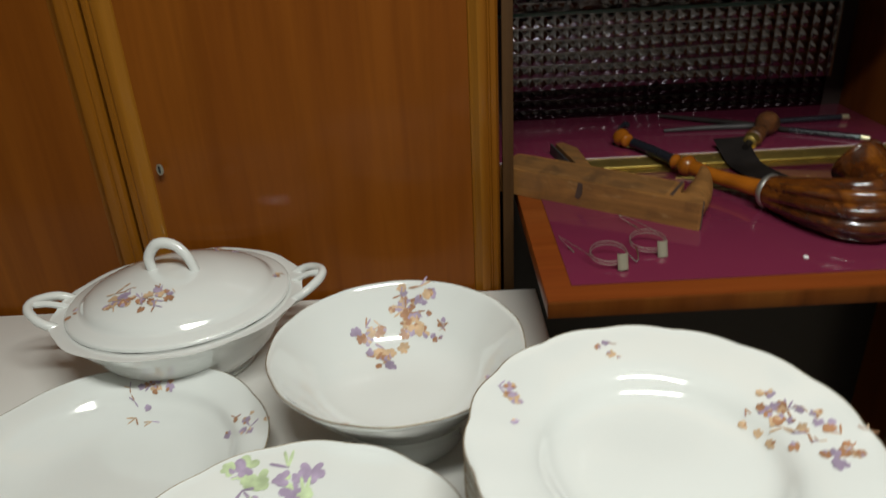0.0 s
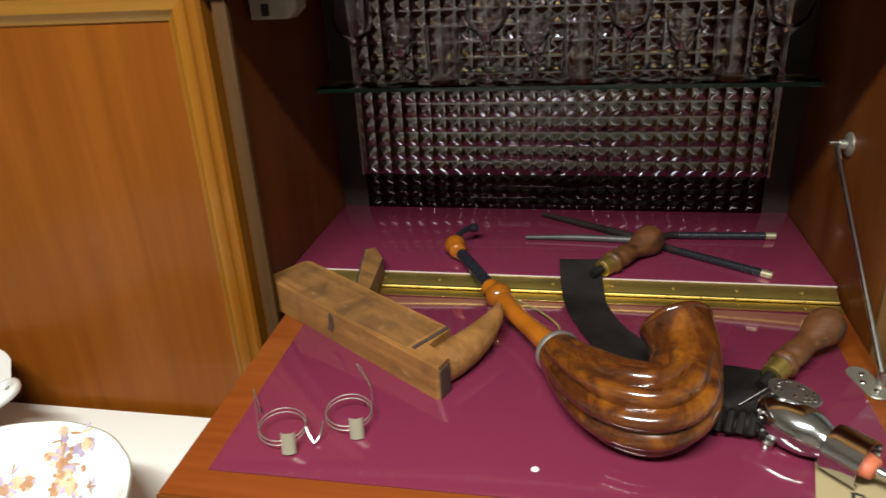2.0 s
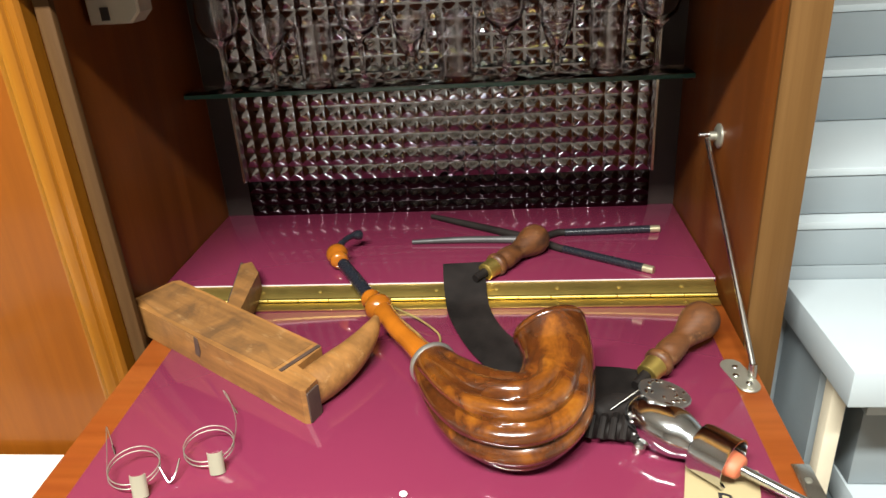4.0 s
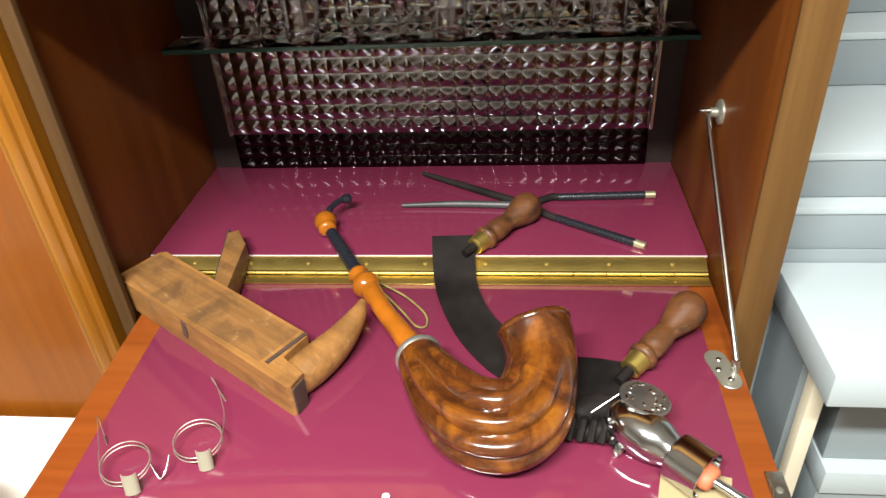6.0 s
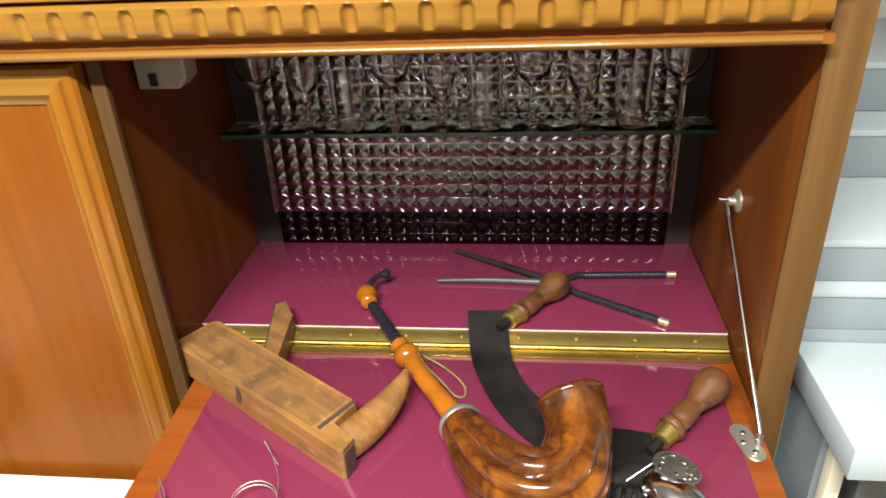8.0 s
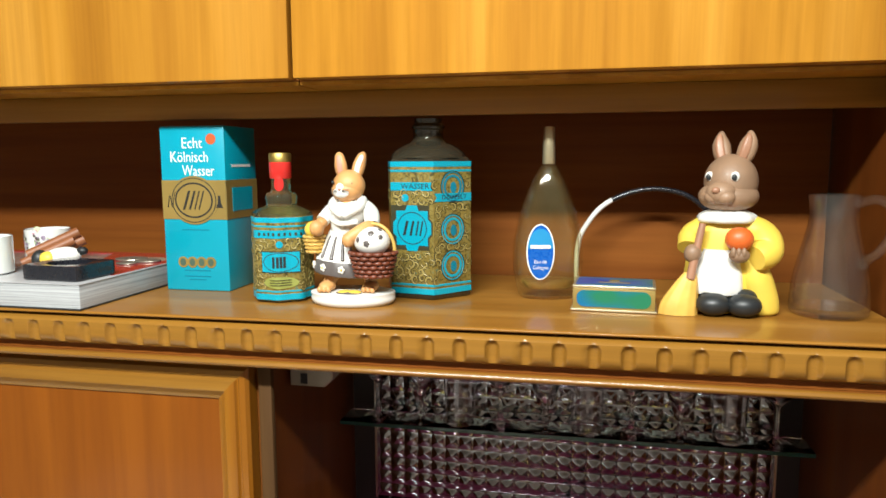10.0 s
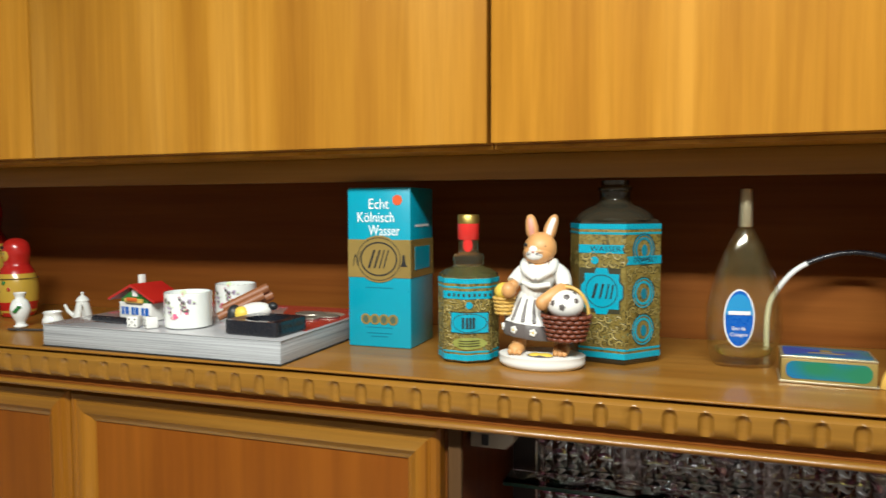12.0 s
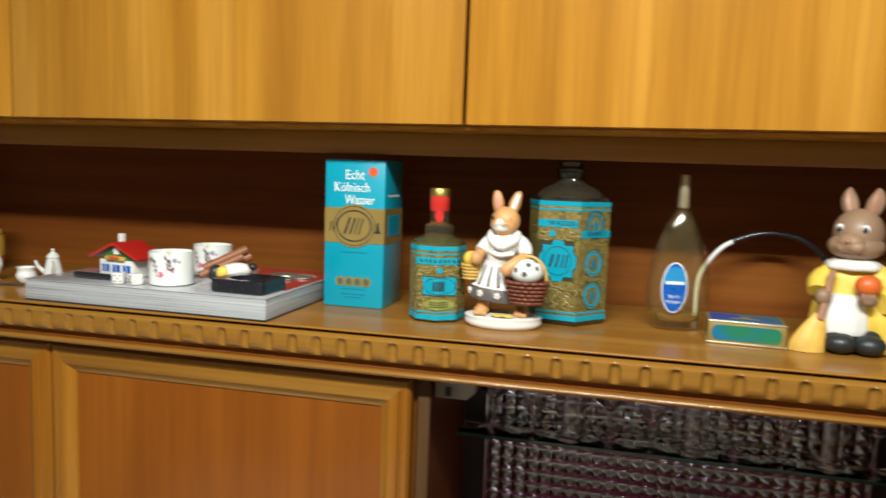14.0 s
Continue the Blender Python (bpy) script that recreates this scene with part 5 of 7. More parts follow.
for zz in (0.0195, 0.0222, 0.0249):
    part("print_bar", on_cyl(0.0338, 0.36, zz - 0.0004, zz + 0.0004, -72), M_OLIVE, fl)
part("label_field", on_cyl(0.0334, 0.63, 0.0337, 0.0553, -72), M_CYAN, fl, "turquoise label field")
part("field_rim", on_cyl(0.0337, 0.60, 0.0342, 0.0548, -72, "oval"), M_OLIVE, fl)
part("label_medal", on_cyl(0.0339, 0.57, 0.0349, 0.0541, -72, "oval"), M_CYAN, fl, "turquoise oval on the label")
part("label_ribbon", on_cyl(0.0331, 0.95, 0.0705, 0.0790, -72), M_CYAN, fl, "turquoise ribbon on the label")
for k, az in enumerate((-83, -76, -70, -64)):
    part("mark_stroke", on_cyl(0.0342, 0.040, 0.0385, 0.0505, az, n=3), M_DKPRINT, fl)
part("label_spot", on_cyl(0.0331, 0.11, 0.0600, 0.0675, -72, "oval"), M_CYAN, fl)
for k in range(9):
    part("print_bar", on_cyl(0.0337, 0.035, 0.0732, 0.0764, -112 + 10 * k, n=2), M_OLIVE, fl)
part("neck_seal", Build().lathe([(0.0112, 0.1335), (0.0120, 0.1345), (0.0122, 0.151), (0.0118, 0.1515)], m, 28), M_RED, fl, "red neck seal")
part("seal_drop", on_cyl(0.0108, 0.5, 0.120, 0.136, -78, "oval"), M_RED, fl, "red seal tongue")
part("cap", Build().lathe([(0.0120, 0.1516), (0.0122, 0.153), (0.0122, 0.160), (0.0112, 0.1615), (0.001, 0.1618)], m, 28), M_BRASS, fl, "gold cap")

# large hexagonal bottle
BC = (0.279, 1.021)
bb = thing("large_cologne_bottle", (*BC, Z), "large hexagonal cologne bottle with turquoise and gold label", "bottle")


def hexa(r, z, turn=-71.6, cut=0.0):
    return [Vector((BC[0] + r * math.cos(radians(turn + 60 * k)), BC[1] + r * math.sin(radians(turn + 60 * k)), Z + z)) for k in range(6)]


part("body", Build().rings([hexa(0.048, 0.0), hexa(0.0505, 0.003), hexa(0.0505, 0.152), hexa(0.047, 0.156)]), M_DARKGLASS, bb, "dark glass body")
part("label", Build().rings([hexa(0.0512, 0.006), hexa(0.0514, 0.0065), hexa(0.0514, 0.1505), hexa(0.0512, 0.151)], cap0=False, cap1=False), M_ORNATE, bb, "ornate gold label")
for z0, z1 in ((0.0060, 0.0125), (0.0150, 0.0175), (0.1455, 0.1515), (0.1400, 0.1425)):
    part("label_band", Build().rings([hexa(0.0514, z0), hexa(0.0519, z0 + 0.0003), hexa(0.0519, z1 - 0.0003), hexa(0.0514, z1)], cap0=False, cap1=False), M_CYAN, bb, "turquoise band")
part("shoulder", Build().lathe(smooth_profile([(0.044, 0.155), (0.040, 0.162), (0.030, 0.169), (0.021, 0.173), (0.0175, 0.178), (0.0175, 0.186), (0.019, 0.188), (0.0185, 0.192), (0.016, 0.193), (0.0160, 0.199)], 4), pose(*BC, Z), 40), M_DARKGLASS, bb, "rounded dark glass shoulder", angle=60)


def face_frame(k):
    """x along hexagon face k, y up, z outward."""
    p, q = hexa(0.0516, 0)[k], hexa(0.0516, 0)[(k + 1) % 6]
    d = (q - p).normalized()
    nrm = d.cross(Vector((0, 0, 1)))
    c = (p + q) / 2
    return Matrix(((d.x, 0, nrm.x, c.x), (d.y, 0, nrm.y, c.y), (d.z, 1, nrm.z, c.z), (0, 0, 0, 1))), (q - p).length


for k in (4, 5, 0, 1):
    mf, w = face_frame(k)
    holes = [(0, 0.079, 0.025, 0.027), (0, 0.1245, 0.04, 0.006), (-0.008, 0.112, 0.006, 0.006)] if k in (4, 5) else [(0, 0.1125, 0.04, 0.006), (0, 0.124, 0.014, 0.014), (0, 0.077, 0.016, 0.016), (0, 0.037, 0.016, 0.016)]
    dark, pale = scrolls(lambda x, y, lift: mf @ Vector((x, y, lift)), cell_grid(-w / 2 + 0.004, w / 2 - 0.003, 0.0225, 0.134, 0.0086, holes, 30 + k), 0.0041, 40 + k)
    part("scroll_outline", dark, M_OLIVE, bb)["kind"] = "stuff"
    part("scroll_stroke", pale, M_PALEGOLD, bb)["kind"] = "stuff"
    if k == 4:
        continue
    if k == 5:
        part("crest_outline", Build().prism([(-0.0255, 0.055), (0.0205, 0.055), (0.0205, 0.068), (0.0245, 0.072), (0.0245, 0.086), (0.0205, 0.090), (0.0205, 0.104), (-0.0255, 0.104)], -0.0002, 0.0003, mf), M_OLIVE, bb)
        part("label_crest", Build().prism([(-0.019, 0.060), (-0.008, 0.060), (-0.006, 0.054), (0.006, 0.054), (0.008, 0.060), (0.019, 0.060), (0.019, 0.069), (0.023, 0.073), (0.023, 0.085), (0.019, 0.089), (0.019, 0.098), (0.008, 0.098), (0.006, 0.104), (-0.006, 0.104), (-0.008, 0.098), (-0.019, 0.098), (-0.019, 0.089), (-0.023, 0.085), (-0.023, 0.073), (-0.019, 0.069)], 0.0, 0.0005, mf), M_CYAN, bb, "turquoise crest")
        b = Build()
        ring_shape(b, 0, 0.079, 0.017, 0.017, 0.0008, 0.0004, 0.0008, mf)
        part("crest_ring", b, M_DKPRINT, bb)
        for x0, ww in ((-0.011, 0.005), (-0.003, 0.004), (0.004, 0.0028), (0.009, 0.0028)):
            part("mark_stroke", Build().prism([(x0, 0.071), (x0 + ww * 0.6, 0.071), (x0 + ww + 0.002, 0.087), (x0 + ww * 0.4 + 0.002, 0.087)], 0.0004, 0.0010, mf), M_DKPRINT, bb)
        part("ribbon", Build().prism([(-w / 2, 0.120), (w / 2 - 0.001, 0.120), (w / 2 - 0.004, 0.1245), (w / 2 - 0.001, 0.129), (-w / 2, 0.129)], 0.0, 0.0005, mf), M_CYAN, bb, "turquoise ribbon")
        writing("lettering", "WASSER", 0.0078, mf @ pose(0.004, 0.1245, 0.0006), M_DKPRINT, bb, 1.0, 0.034)
        part("label_spot", Build().prism(oval(-0.008, 0.112, 0.0042, 0.0042, 20), 0.0, 0.0005, mf), M_CYAN, bb)
    else:
        part("ribbon", Build().prism([(-w / 2 + 0.001, 0.108), (w / 2, 0.108), (w / 2, 0.117), (-w / 2 + 0.001, 0.117), (-w / 2 + 0.004, 0.1125)], 0.0, 0.0005, mf), M_CYAN, bb, "turquoise ribbon")
        writing("lettering", "DOPPELT", 0.0070, mf @ pose(0.002, 0.1125, 0.0006), M_DKPRINT, bb, 1.0, 0.034)
        for cz in (0.124, 0.077, 0.037):
            b = Build()
            ring_shape(b, 0, cz, 0.0142, 0.0150, 0.0012, 0.0, 0.0005, mf)
            ring_shape(b, 0, cz, 0.0098, 0.0104, 0.0026, 0.0, 0.0005, mf)
            part("medal_ring", b, M_CYAN if cz < 0.1 else M_TEAL, bb)
            b = Build()
            ring_shape(b, 0, cz, 0.0158, 0.0166, 0.0008, -0.0001, 0.0004, mf)
            part("medal_outline", b, M_OLIVE, bb)
            part("medal", Build().prism(oval(0.001, cz - 0.001, 0.0040, 0.0062, 20), 0.0, 0.0005, mf), M_TEAL, bb)

# slender perfume bottle
TB = (0.415, 1.018)
tb = thing("perfume_bottle", (*TB, Z), "slender clear perfume bottle with blue oval label and gilt cap", "bottle")
m = pose(*TB, Z, 0, 0, 8)
prof = smooth_profile([(0.0285, 0.0), (0.0312, 0.003), (0.0340, 0.012), (0.0374, 0.030), (0.0380, 0.048), (0.0362, 0.068), (0.0292, 0.098), (0.0200, 0.124), (0.0110, 0.142), (0.0072, 0.148)], 5)
cavity = [(max(0.001, rr - 0.0030), zz) for rr, zz in reversed(prof) if zz > 0.012] + [(0.024, 0.0105), (0.001, 0.0100)]
part("glass_body", Build().lathe(prof + cavity, m, 48, 1.0, 0.62, wave=lambda a, r: 1 + 0.012 * math.cos(8 * a)), M_COLOGNE, tb, "clear glass body", angle=60)
part("cologne_rest", Build().lathe([(0.001, 0.0106), (0.0235, 0.0108), (0.0268, 0.0135), (0.0292, 0.0190), (0.001, 0.0192)], m, 40, 1.0, 0.60), plain("cologne_yellow", (0.80, 0.66, 0.22), 0.05, 0, 0.05, 20, 0.0, 0.3, 0.9, 1.33), tb, "pale yellow rest of cologne")
part("cap", Build().lathe([(0.0066, 0.148), (0.0072, 0.149), (0.0062, 0.186), (0.0055, 0.188), (0.001, 0.1885)], m, 24), M_CLEARCAP, tb, "gilt cylindrical cap")
lm = pose(TB[0] - 0.0065, TB[1] - 0.0245, Z + 0.0535, 90, 0, 8) @ pose(0, 0, 0, 2, 0, 0)
part("label", Build().prism(oval(0, 0, 0.0152, 0.0306), 0.0, 0.0008, lm), M_WHITEPRINT, tb, "oval label")
part("label_field", Build().prism(oval(0, 0, 0.0138, 0.0292), 0.0006, 0.0012, lm), M_BLUE, tb, "blue oval label field")
part("label_top", Build().prism([(-0.0136, 0.004), (0.0136, 0.004)] + [(0.0136 * math.cos(a), 0.004 + 0.0215 * math.sin(a)) for a in [math.pi * k / 20 for k in range(1, 20)]], 0.0010, 0.0015, lm), plain("light_blue_print", (0.02, 0.25, 0.52), 0.3), tb)
part("name_bar", Build().prism([(-0.0108, 0.0040), (0.0108, 0.0040), (0.0108, 0.0078), (-0.0108, 0.0078)], 0.0014, 0.0019, lm), M_WHITEPRINT, tb)
writing("lettering", "Eau de", 0.0058, lm @ pose(0, -0.0105, 0.0015), M_WHITEPRINT, tb, 1.0, 0.0135)
writing("lettering", "Cologne", 0.0058, lm @ pose(0, -0.0170, 0.0015), M_WHITEPRINT, tb, 1.0, 0.0165)

# flat tin
tm = pose(0.4865, 0.974, Z, 0, 0, -4)
tin = thing("flat_tin", tm.translation, "small flat gold tin with blue and green panels", "tin")
part("base_flange", Build().box(-0.0425, 0.0425, -0.0275, 0.0275, 0.0, 0.0022, 0.0008, tm), M_CLEARCAP, tin)
part("body", Build().box(-0.0405, 0.0405, -0.0255, 0.0255, 0.0022, 0.0235, 0.0008, tm), M_GOLD, tin)
part("lid", Build().box(-0.041, 0.041, -0.026, 0.026, 0.0236, 0.0262, 0.001, tm), M_CLEARCAP, tin, "gold lid")


def pill(w, h, r, n=6):
    out = []
    for cx, cy, a0 in ((w - r, h - r, 0), (-w + r, h - r, 90), (-w + r, -h + r, 180), (w - r, -h + r, 270)):
        out += [(cx + r * math.cos(radians(a0 + 90 * k / n)), cy + r * math.sin(radians(a0 + 90 * k / n))) for k in range(n + 1)]
    return out


def bluegreen(name):
    mm, nodes, links, bsdf = mat(name)
    v = coords(nodes, links, (1, 1, 1))
    r = ramp(nodes, [(0.46, (0.0, 0.055, 0.32)), (0.60, (0.0, 0.13, 0.27)), (0.72, (0.01, 0.16, 0.08))])
    links.new(noise_tex(nodes, links, v, 22, 1, 0.3), r.inputs["Fac"])
    links.new(r.outputs["Color"], bsdf.inputs["Base Color"])
    bsdf.inputs["Roughness"].default_value, bsdf.inputs["Coat Weight"].default_value = 0.3, 0.3
    return mm


M_BG = bluegreen("blue_green_print")
part("lid_panel", Build().prism(pill(0.038, 0.023, 0.006), 0.0262, 0.0267, tm), M_BG, tin, "blue and green panel")
part("lid_mark", Build().box(-0.005, 0.005, -0.001, 0.008, 0.0266, 0.0271, 0, tm), M_GOLD, tin)
part("name_bar", Build().box(-0.016, 0.016, -0.0085, -0.005, 0.0266, 0.0270, 0, tm), M_GOLD, tin)
part("front_panel", Build().prism(pill(0.0365, 0.0085, 0.0075), 0.0255, 0.0261, tm @ Matrix(((1, 0, 0, 0), (0, 0, -1, 0), (0, 1, 0, 0.0128), (0, 0, 0, 1)))), M_BG, tin, "blue and green front panel")

# curved black and white band leaning behind
arc = spline([(0.446, 1.098, Z + 0.0035), (0.4465, 1.098, 1.3310), (0.4545, 1.098, 1.3560), (0.480, 1.098, 1.3860), (0.525, 1.098, 1.4025), (0.570, 1.098, 1.3960), (0.602, 1.098, 1.3680), (0.618, 1.098, 1.3310), (0.622, 1.098, Z + 0.0035)], 6)
hb = thing("hair_band", (0.53, 1.098, Z), "curved black and white plastic hair band standing on the shelf", "hair band")
part("white_end", Build().tube(arc[:20], 0.0030, 10), M_WHITEPRINT, hb, "white end")
part("black_arc", Build().tube(arc[19:], 0.0032, 10), M_HANDLE, hb, "black arc")

# glass jug
M_JUG = thin_glass("thin_clear_glass", (0.98, 0.985, 0.98), (0.70, 0.72, 0.68))
JC = (0.692, 0.976)
m = pose(*JC, Z, 0, 0, -40) @ Matrix.Scale(1.05, 4)
jug = thing("glass_jug", (*JC, Z), "small clear glass jug with a loop handle", "jug")
outer = smooth_profile([(0.031, 0.0), (0.0338, 0.003), (0.0342, 0.012), (0.0320, 0.036), (0.0262, 0.062), (0.0213, 0.084), (0.0205, 0.098), (0.0228, 0.112)], 5)
inner = [(r - 0.0026, h) for r, h in reversed(outer) if h > 0.012] + [(0.029, 0.0085), (0.001, 0.0085)]


part("vessel", Build().lathe(outer + inner, m, 48), M_JUG, jug, "clear glass vessel", angle=60)
part("handle", Build().tube([m @ Vector(p) for p in spline([(0.0205, 0.0, 0.104), (0.036, -0.002, 0.109), (0.0500, -0.004, 0.100), (0.0500, -0.004, 0.080), (0.040, -0.002, 0.062), (0.0280, 0.0, 0.052), (0.0290, 0.0, 0.046)], 6)], 0.0044, 12), M_JUG, jug, "loop glass handle")

# ---- figurines ----
M_FUR = plain("ginger_glaze", (0.56, 0.28, 0.10), 0.5, 0, 0.22, 120, 0.03, 0.06)
M_FURB = plain("brown_glaze", (0.27, 0.165, 0.10), 0.5, 0, 0.25, 60, 0.03, 0.06)
M_CERW = plain("white_glaze", (0.70, 0.69, 0.65), 0.45, 0, 0.04, 40, 0.0, 0.06)
M_CERY = plain("yellow_glaze", (0.70, 0.49, 0.065), 0.5, 0, 0.12, 90, 0.0, 0.06)
M_CERB = plain("black_glaze", (0.015, 0.018, 0.02), 0.45, 0, 0.1, 40, 0.0, 0.06)
M_CERO = plain("orange_glaze", (0.62, 0.12, 0.02), 0.45, 0, 0.1, 40, 0.0, 0.06)
M_WICK = plain("red_brown_wicker", (0.14, 0.035, 0.016), 0.45, 0, 0.3, 150, 0.2)
M_STRAW = plain("straw_yellow", (0.55, 0.34, 0.08), 0.45, 0, 0.2, 150, 0.2)
M_GREYG = plain("grey_glaze", (0.10, 0.085, 0.08), 0.35)

# standing rabbit figurine with apron and basket
R = pose(0.210, 0.9490, Z, 0, 0, 2) @ Matrix.Diagonal((0.94, 0.94, 0.955, 1))
b = Build()


def at(x, y, z):
    return R @ Vector((x, y, z))


def turned(rx=0, ry=0, rz=0):
    return R.to_3x3().to_4x4() @ pose(0, 0, 0, rx, ry, rz)


b.slot = 1
b.lathe(smooth_profile([(0.044, 0.0), (0.0485, 0.004), (0.0485, 0.010), (0.045, 0.0145), (0.001, 0.0155)], 3), R, 48, 1.0, 0.72, wave=lambda a, r: 1 + 0.012 * math.sin(3 * a + 1))
b.slot = 5
b.ball(at(0.002, -0.021, 0.0148), 0.0148, 0.0088, 0.0022, 18, 6)
b.slot = 3
for dx in (-0.0045, 0.0055):
    b.ball(at(0.002 + dx, -0.021, 0.0154), 0.0085, 0.0070, 0.0026, 16, 6)
b.slot = 0
for fx_, fy_ in ((-0.026, -0.012), (0.024, -0.008)):
    b.ball(at(fx_, fy_, 0.0205), 0.0088, 0.0135, 0.0062, 18, 10)
    for tx in (-0.005, 0.0, 0.005):
        b.ball(at(fx_ + tx, fy_ - 0.012, 0.0185), 0.0030, 0.0036, 0.0034, 10, 6)
    b.tube([at(fx_, fy_ + 0.003, 0.020), at(fx_ * 0.75, 0.002, 0.045)], [0.0068, 0.0085], 12)
# skirt swinging to one side: dark hem, striped apron over it
skirt = [(0.0, 0.030, 0.0270), (-0.012, 0.034, 0.0325), (-0.0125, 0.046, 0.0300), (-0.0125, 0.060, 0.0232), (-0.0110, 0.074, 0.0175), (-0.0080, 0.082, 0.0158)]
skirt[0] = (-0.0110, 0.0325, 0.0290)


def skirt_rings(lo, hi, grow, folds):
    out = []
    for cx, z, r in spline(skirt, 5):
        if lo <= z <= hi:
            out.append([at(cx + (r + grow) * (1 + folds * math.cos(12 * a)) * math.cos(a), 0.001 + 0.80 * (r + grow) * (1 + folds * math.cos(12 * a)) * math.sin(a), z + 0.10 * -r * math.cos(a)) for a in [2 * math.pi * k / 72 for k in range(72)]])
    return out


b.slot = 5
b.rings(skirt_rings(0.0, 0.052, 0.0, 0.012))
b.slot = 1
b.rings(skirt_rings(0.0475, 0.083, 0.0008, 0.035))
for a0 in (-152, -126, -100, -74, -48):
    a = radians(a0)
    b.slot = 5
    pts = [at(cx + (r + 0.0012) * math.cos(a), 0.001 + 0.80 * (r + 0.0012) * math.sin(a), z - 0.1 * r * math.cos(a)) for cx, z, r in spline(skirt, 5) if 0.049 <= z <= 0.077]
    b.tube(pts, [0.0024 - 0.0014 * k / max(1, len(pts) - 1) for k in range(len(pts))], 6)
for a0 in (-158, -118, -78, -42):
    a = radians(a0)
    c = Vector((-0.0122 + 0.0325 * math.cos(a), 0.001 + 0.0262 * math.sin(a), 0.0412 - 0.0032 * math.cos(a)))
    b.slot = 1
    for k in range(5):
        t = 2 * math.pi * k / 5
        b.ball(at(c.x - 0.0024 * math.cos(t) * math.sin(a), c.y + 0.0024 * math.cos(t) * math.cos(a), c.z + 0.0026 * math.sin(t)), 0.0019, 0.0015, 0.0019, 8, 5)
    b.slot = 3
    b.ball(at(c.x + 0.0012 * math.cos(a), c.y + 0.0012 * math.sin(a), c.z), 0.0012, 0.0012, 0.0012, 8, 5)
# blouse with wide shawl collar
b.slot = 1
torso = spline([(-0.0085, 0.078, 0.0150), (-0.0060, 0.086, 0.0175), (-0.0035, 0.098, 0.0205), (-0.0020, 0.108, 0.0190), (-0.0015, 0.117, 0.0120)], 5)
b.rings([[at(cx + r * math.cos(a), 0.85 * r * math.sin(a), z) for a in [2 * math.pi * k / 40 for k in range(40)]] for cx, z, r in torso])
for s in (-1, 1):
    pts = spline([(s * 0.0155 - 0.002, 0.002, 0.1165), (s * 0.0150 - 0.002, -0.012, 0.110), (s * 0.006 - 0.003, -0.0195, 0.1035), (-0.0035, -0.0210, 0.0995)], 5)
    b.tube([at(*p) for p in pts], [0.0052, 0.0056, 0.0058, 0.0058, 0.0056, 0.0054, 0.0052, 0.005, 0.0048, 0.0046, 0.0044, 0.0042, 0.004, 0.0038, 0.0034, 0.0028], 12)
b.tube([at(*p) for p in spline([(-0.019, -0.008, 0.094), (-0.006, -0.0185, 0.091), (0.012, -0.0155, 0.093)], 6)], 0.0030, 10)
b.tube([at(*p) for p in spline([(-0.016, 0.002, 0.109), (-0.0245, -0.003, 0.102), (-0.0300, -0.012, 0.094)], 5)], [0.0078, 0.0080, 0.0082, 0.0082, 0.0080, 0.0078, 0.0076, 0.0074, 0.0074, 0.0074, 0.0070], 14)
b.tube([at(*p) for p in spline([(0.013, 0.002, 0.109), (0.0235, -0.002, 0.101), (0.0270, -0.010, 0.090)], 5)], [0.0085, 0.0090, 0.0092, 0.0092, 0.0090, 0.0090, 0.0088, 0.0086, 0.0084, 0.0080, 0.0074], 14)
b.slot = 0
b.ball(at(-0.0335, -0.0215, 0.0865), 0.0078, 0.0078, 0.0086, 16, 10)
b.ball(at(-0.0300, -0.016, 0.0915), 0.0066, 0.0068, 0.0060, 14, 8)
b.tube([at(*p) for p in spline([(0.0265, -0.012, 0.089), (0.019, -0.024, 0.085), (0.007, -0.030, 0.0765)], 5)], 0.0068, 12)
b.ball(at(0.0055, -0.0305, 0.0745), 0.0070, 0.0066, 0.0078, 14, 8)
# neck and head
b.lathe([(0.0085, 0.106), (0.0088, 0.120)], R @ pose(-0.002, -0.004, 0), 18)
b.ball(at(-0.001, -0.002, 0.1325), 0.0172, 0.0166, 0.0168, 28, 16)
b.ball(at(-0.003, -0.008, 0.1270), 0.0155, 0.0122, 0.0112, 24, 14)
b.slot = 1
b.ball(at(-0.0050, -0.0172, 0.1255), 0.0098, 0.0040, 0.0056, 18, 10)
b.ball(at(-0.0060, -0.0172, 0.1300), 0.0058, 0.0036, 0.0058, 14, 8)
b.slot = 2
b.ball(at(-0.0065, -0.0218, 0.1290), 0.0018, 0.0012, 0.0013, 8, 5)
b.slot = 5
for s in (-1, 1):
    for dz in (-0.0022, 0.0, 0.0022):
        b.tube([at(-0.0065 + s * 0.0030, -0.0222, 0.1272 + dz * 0.3), at(-0.0065 + s * 0.0105, -0.0198, 0.1268 + dz)], 0.00028, 5)
for s, ex, ez in ((-1, -0.0155, 0.1365), (1, 0.0060, 0.1350)):
    b.slot = 4
    b.ball(at(ex, -0.0158 if s < 0 else -0.0166, ez), 0.0017, 0.0013, 0.0019, 10, 6)
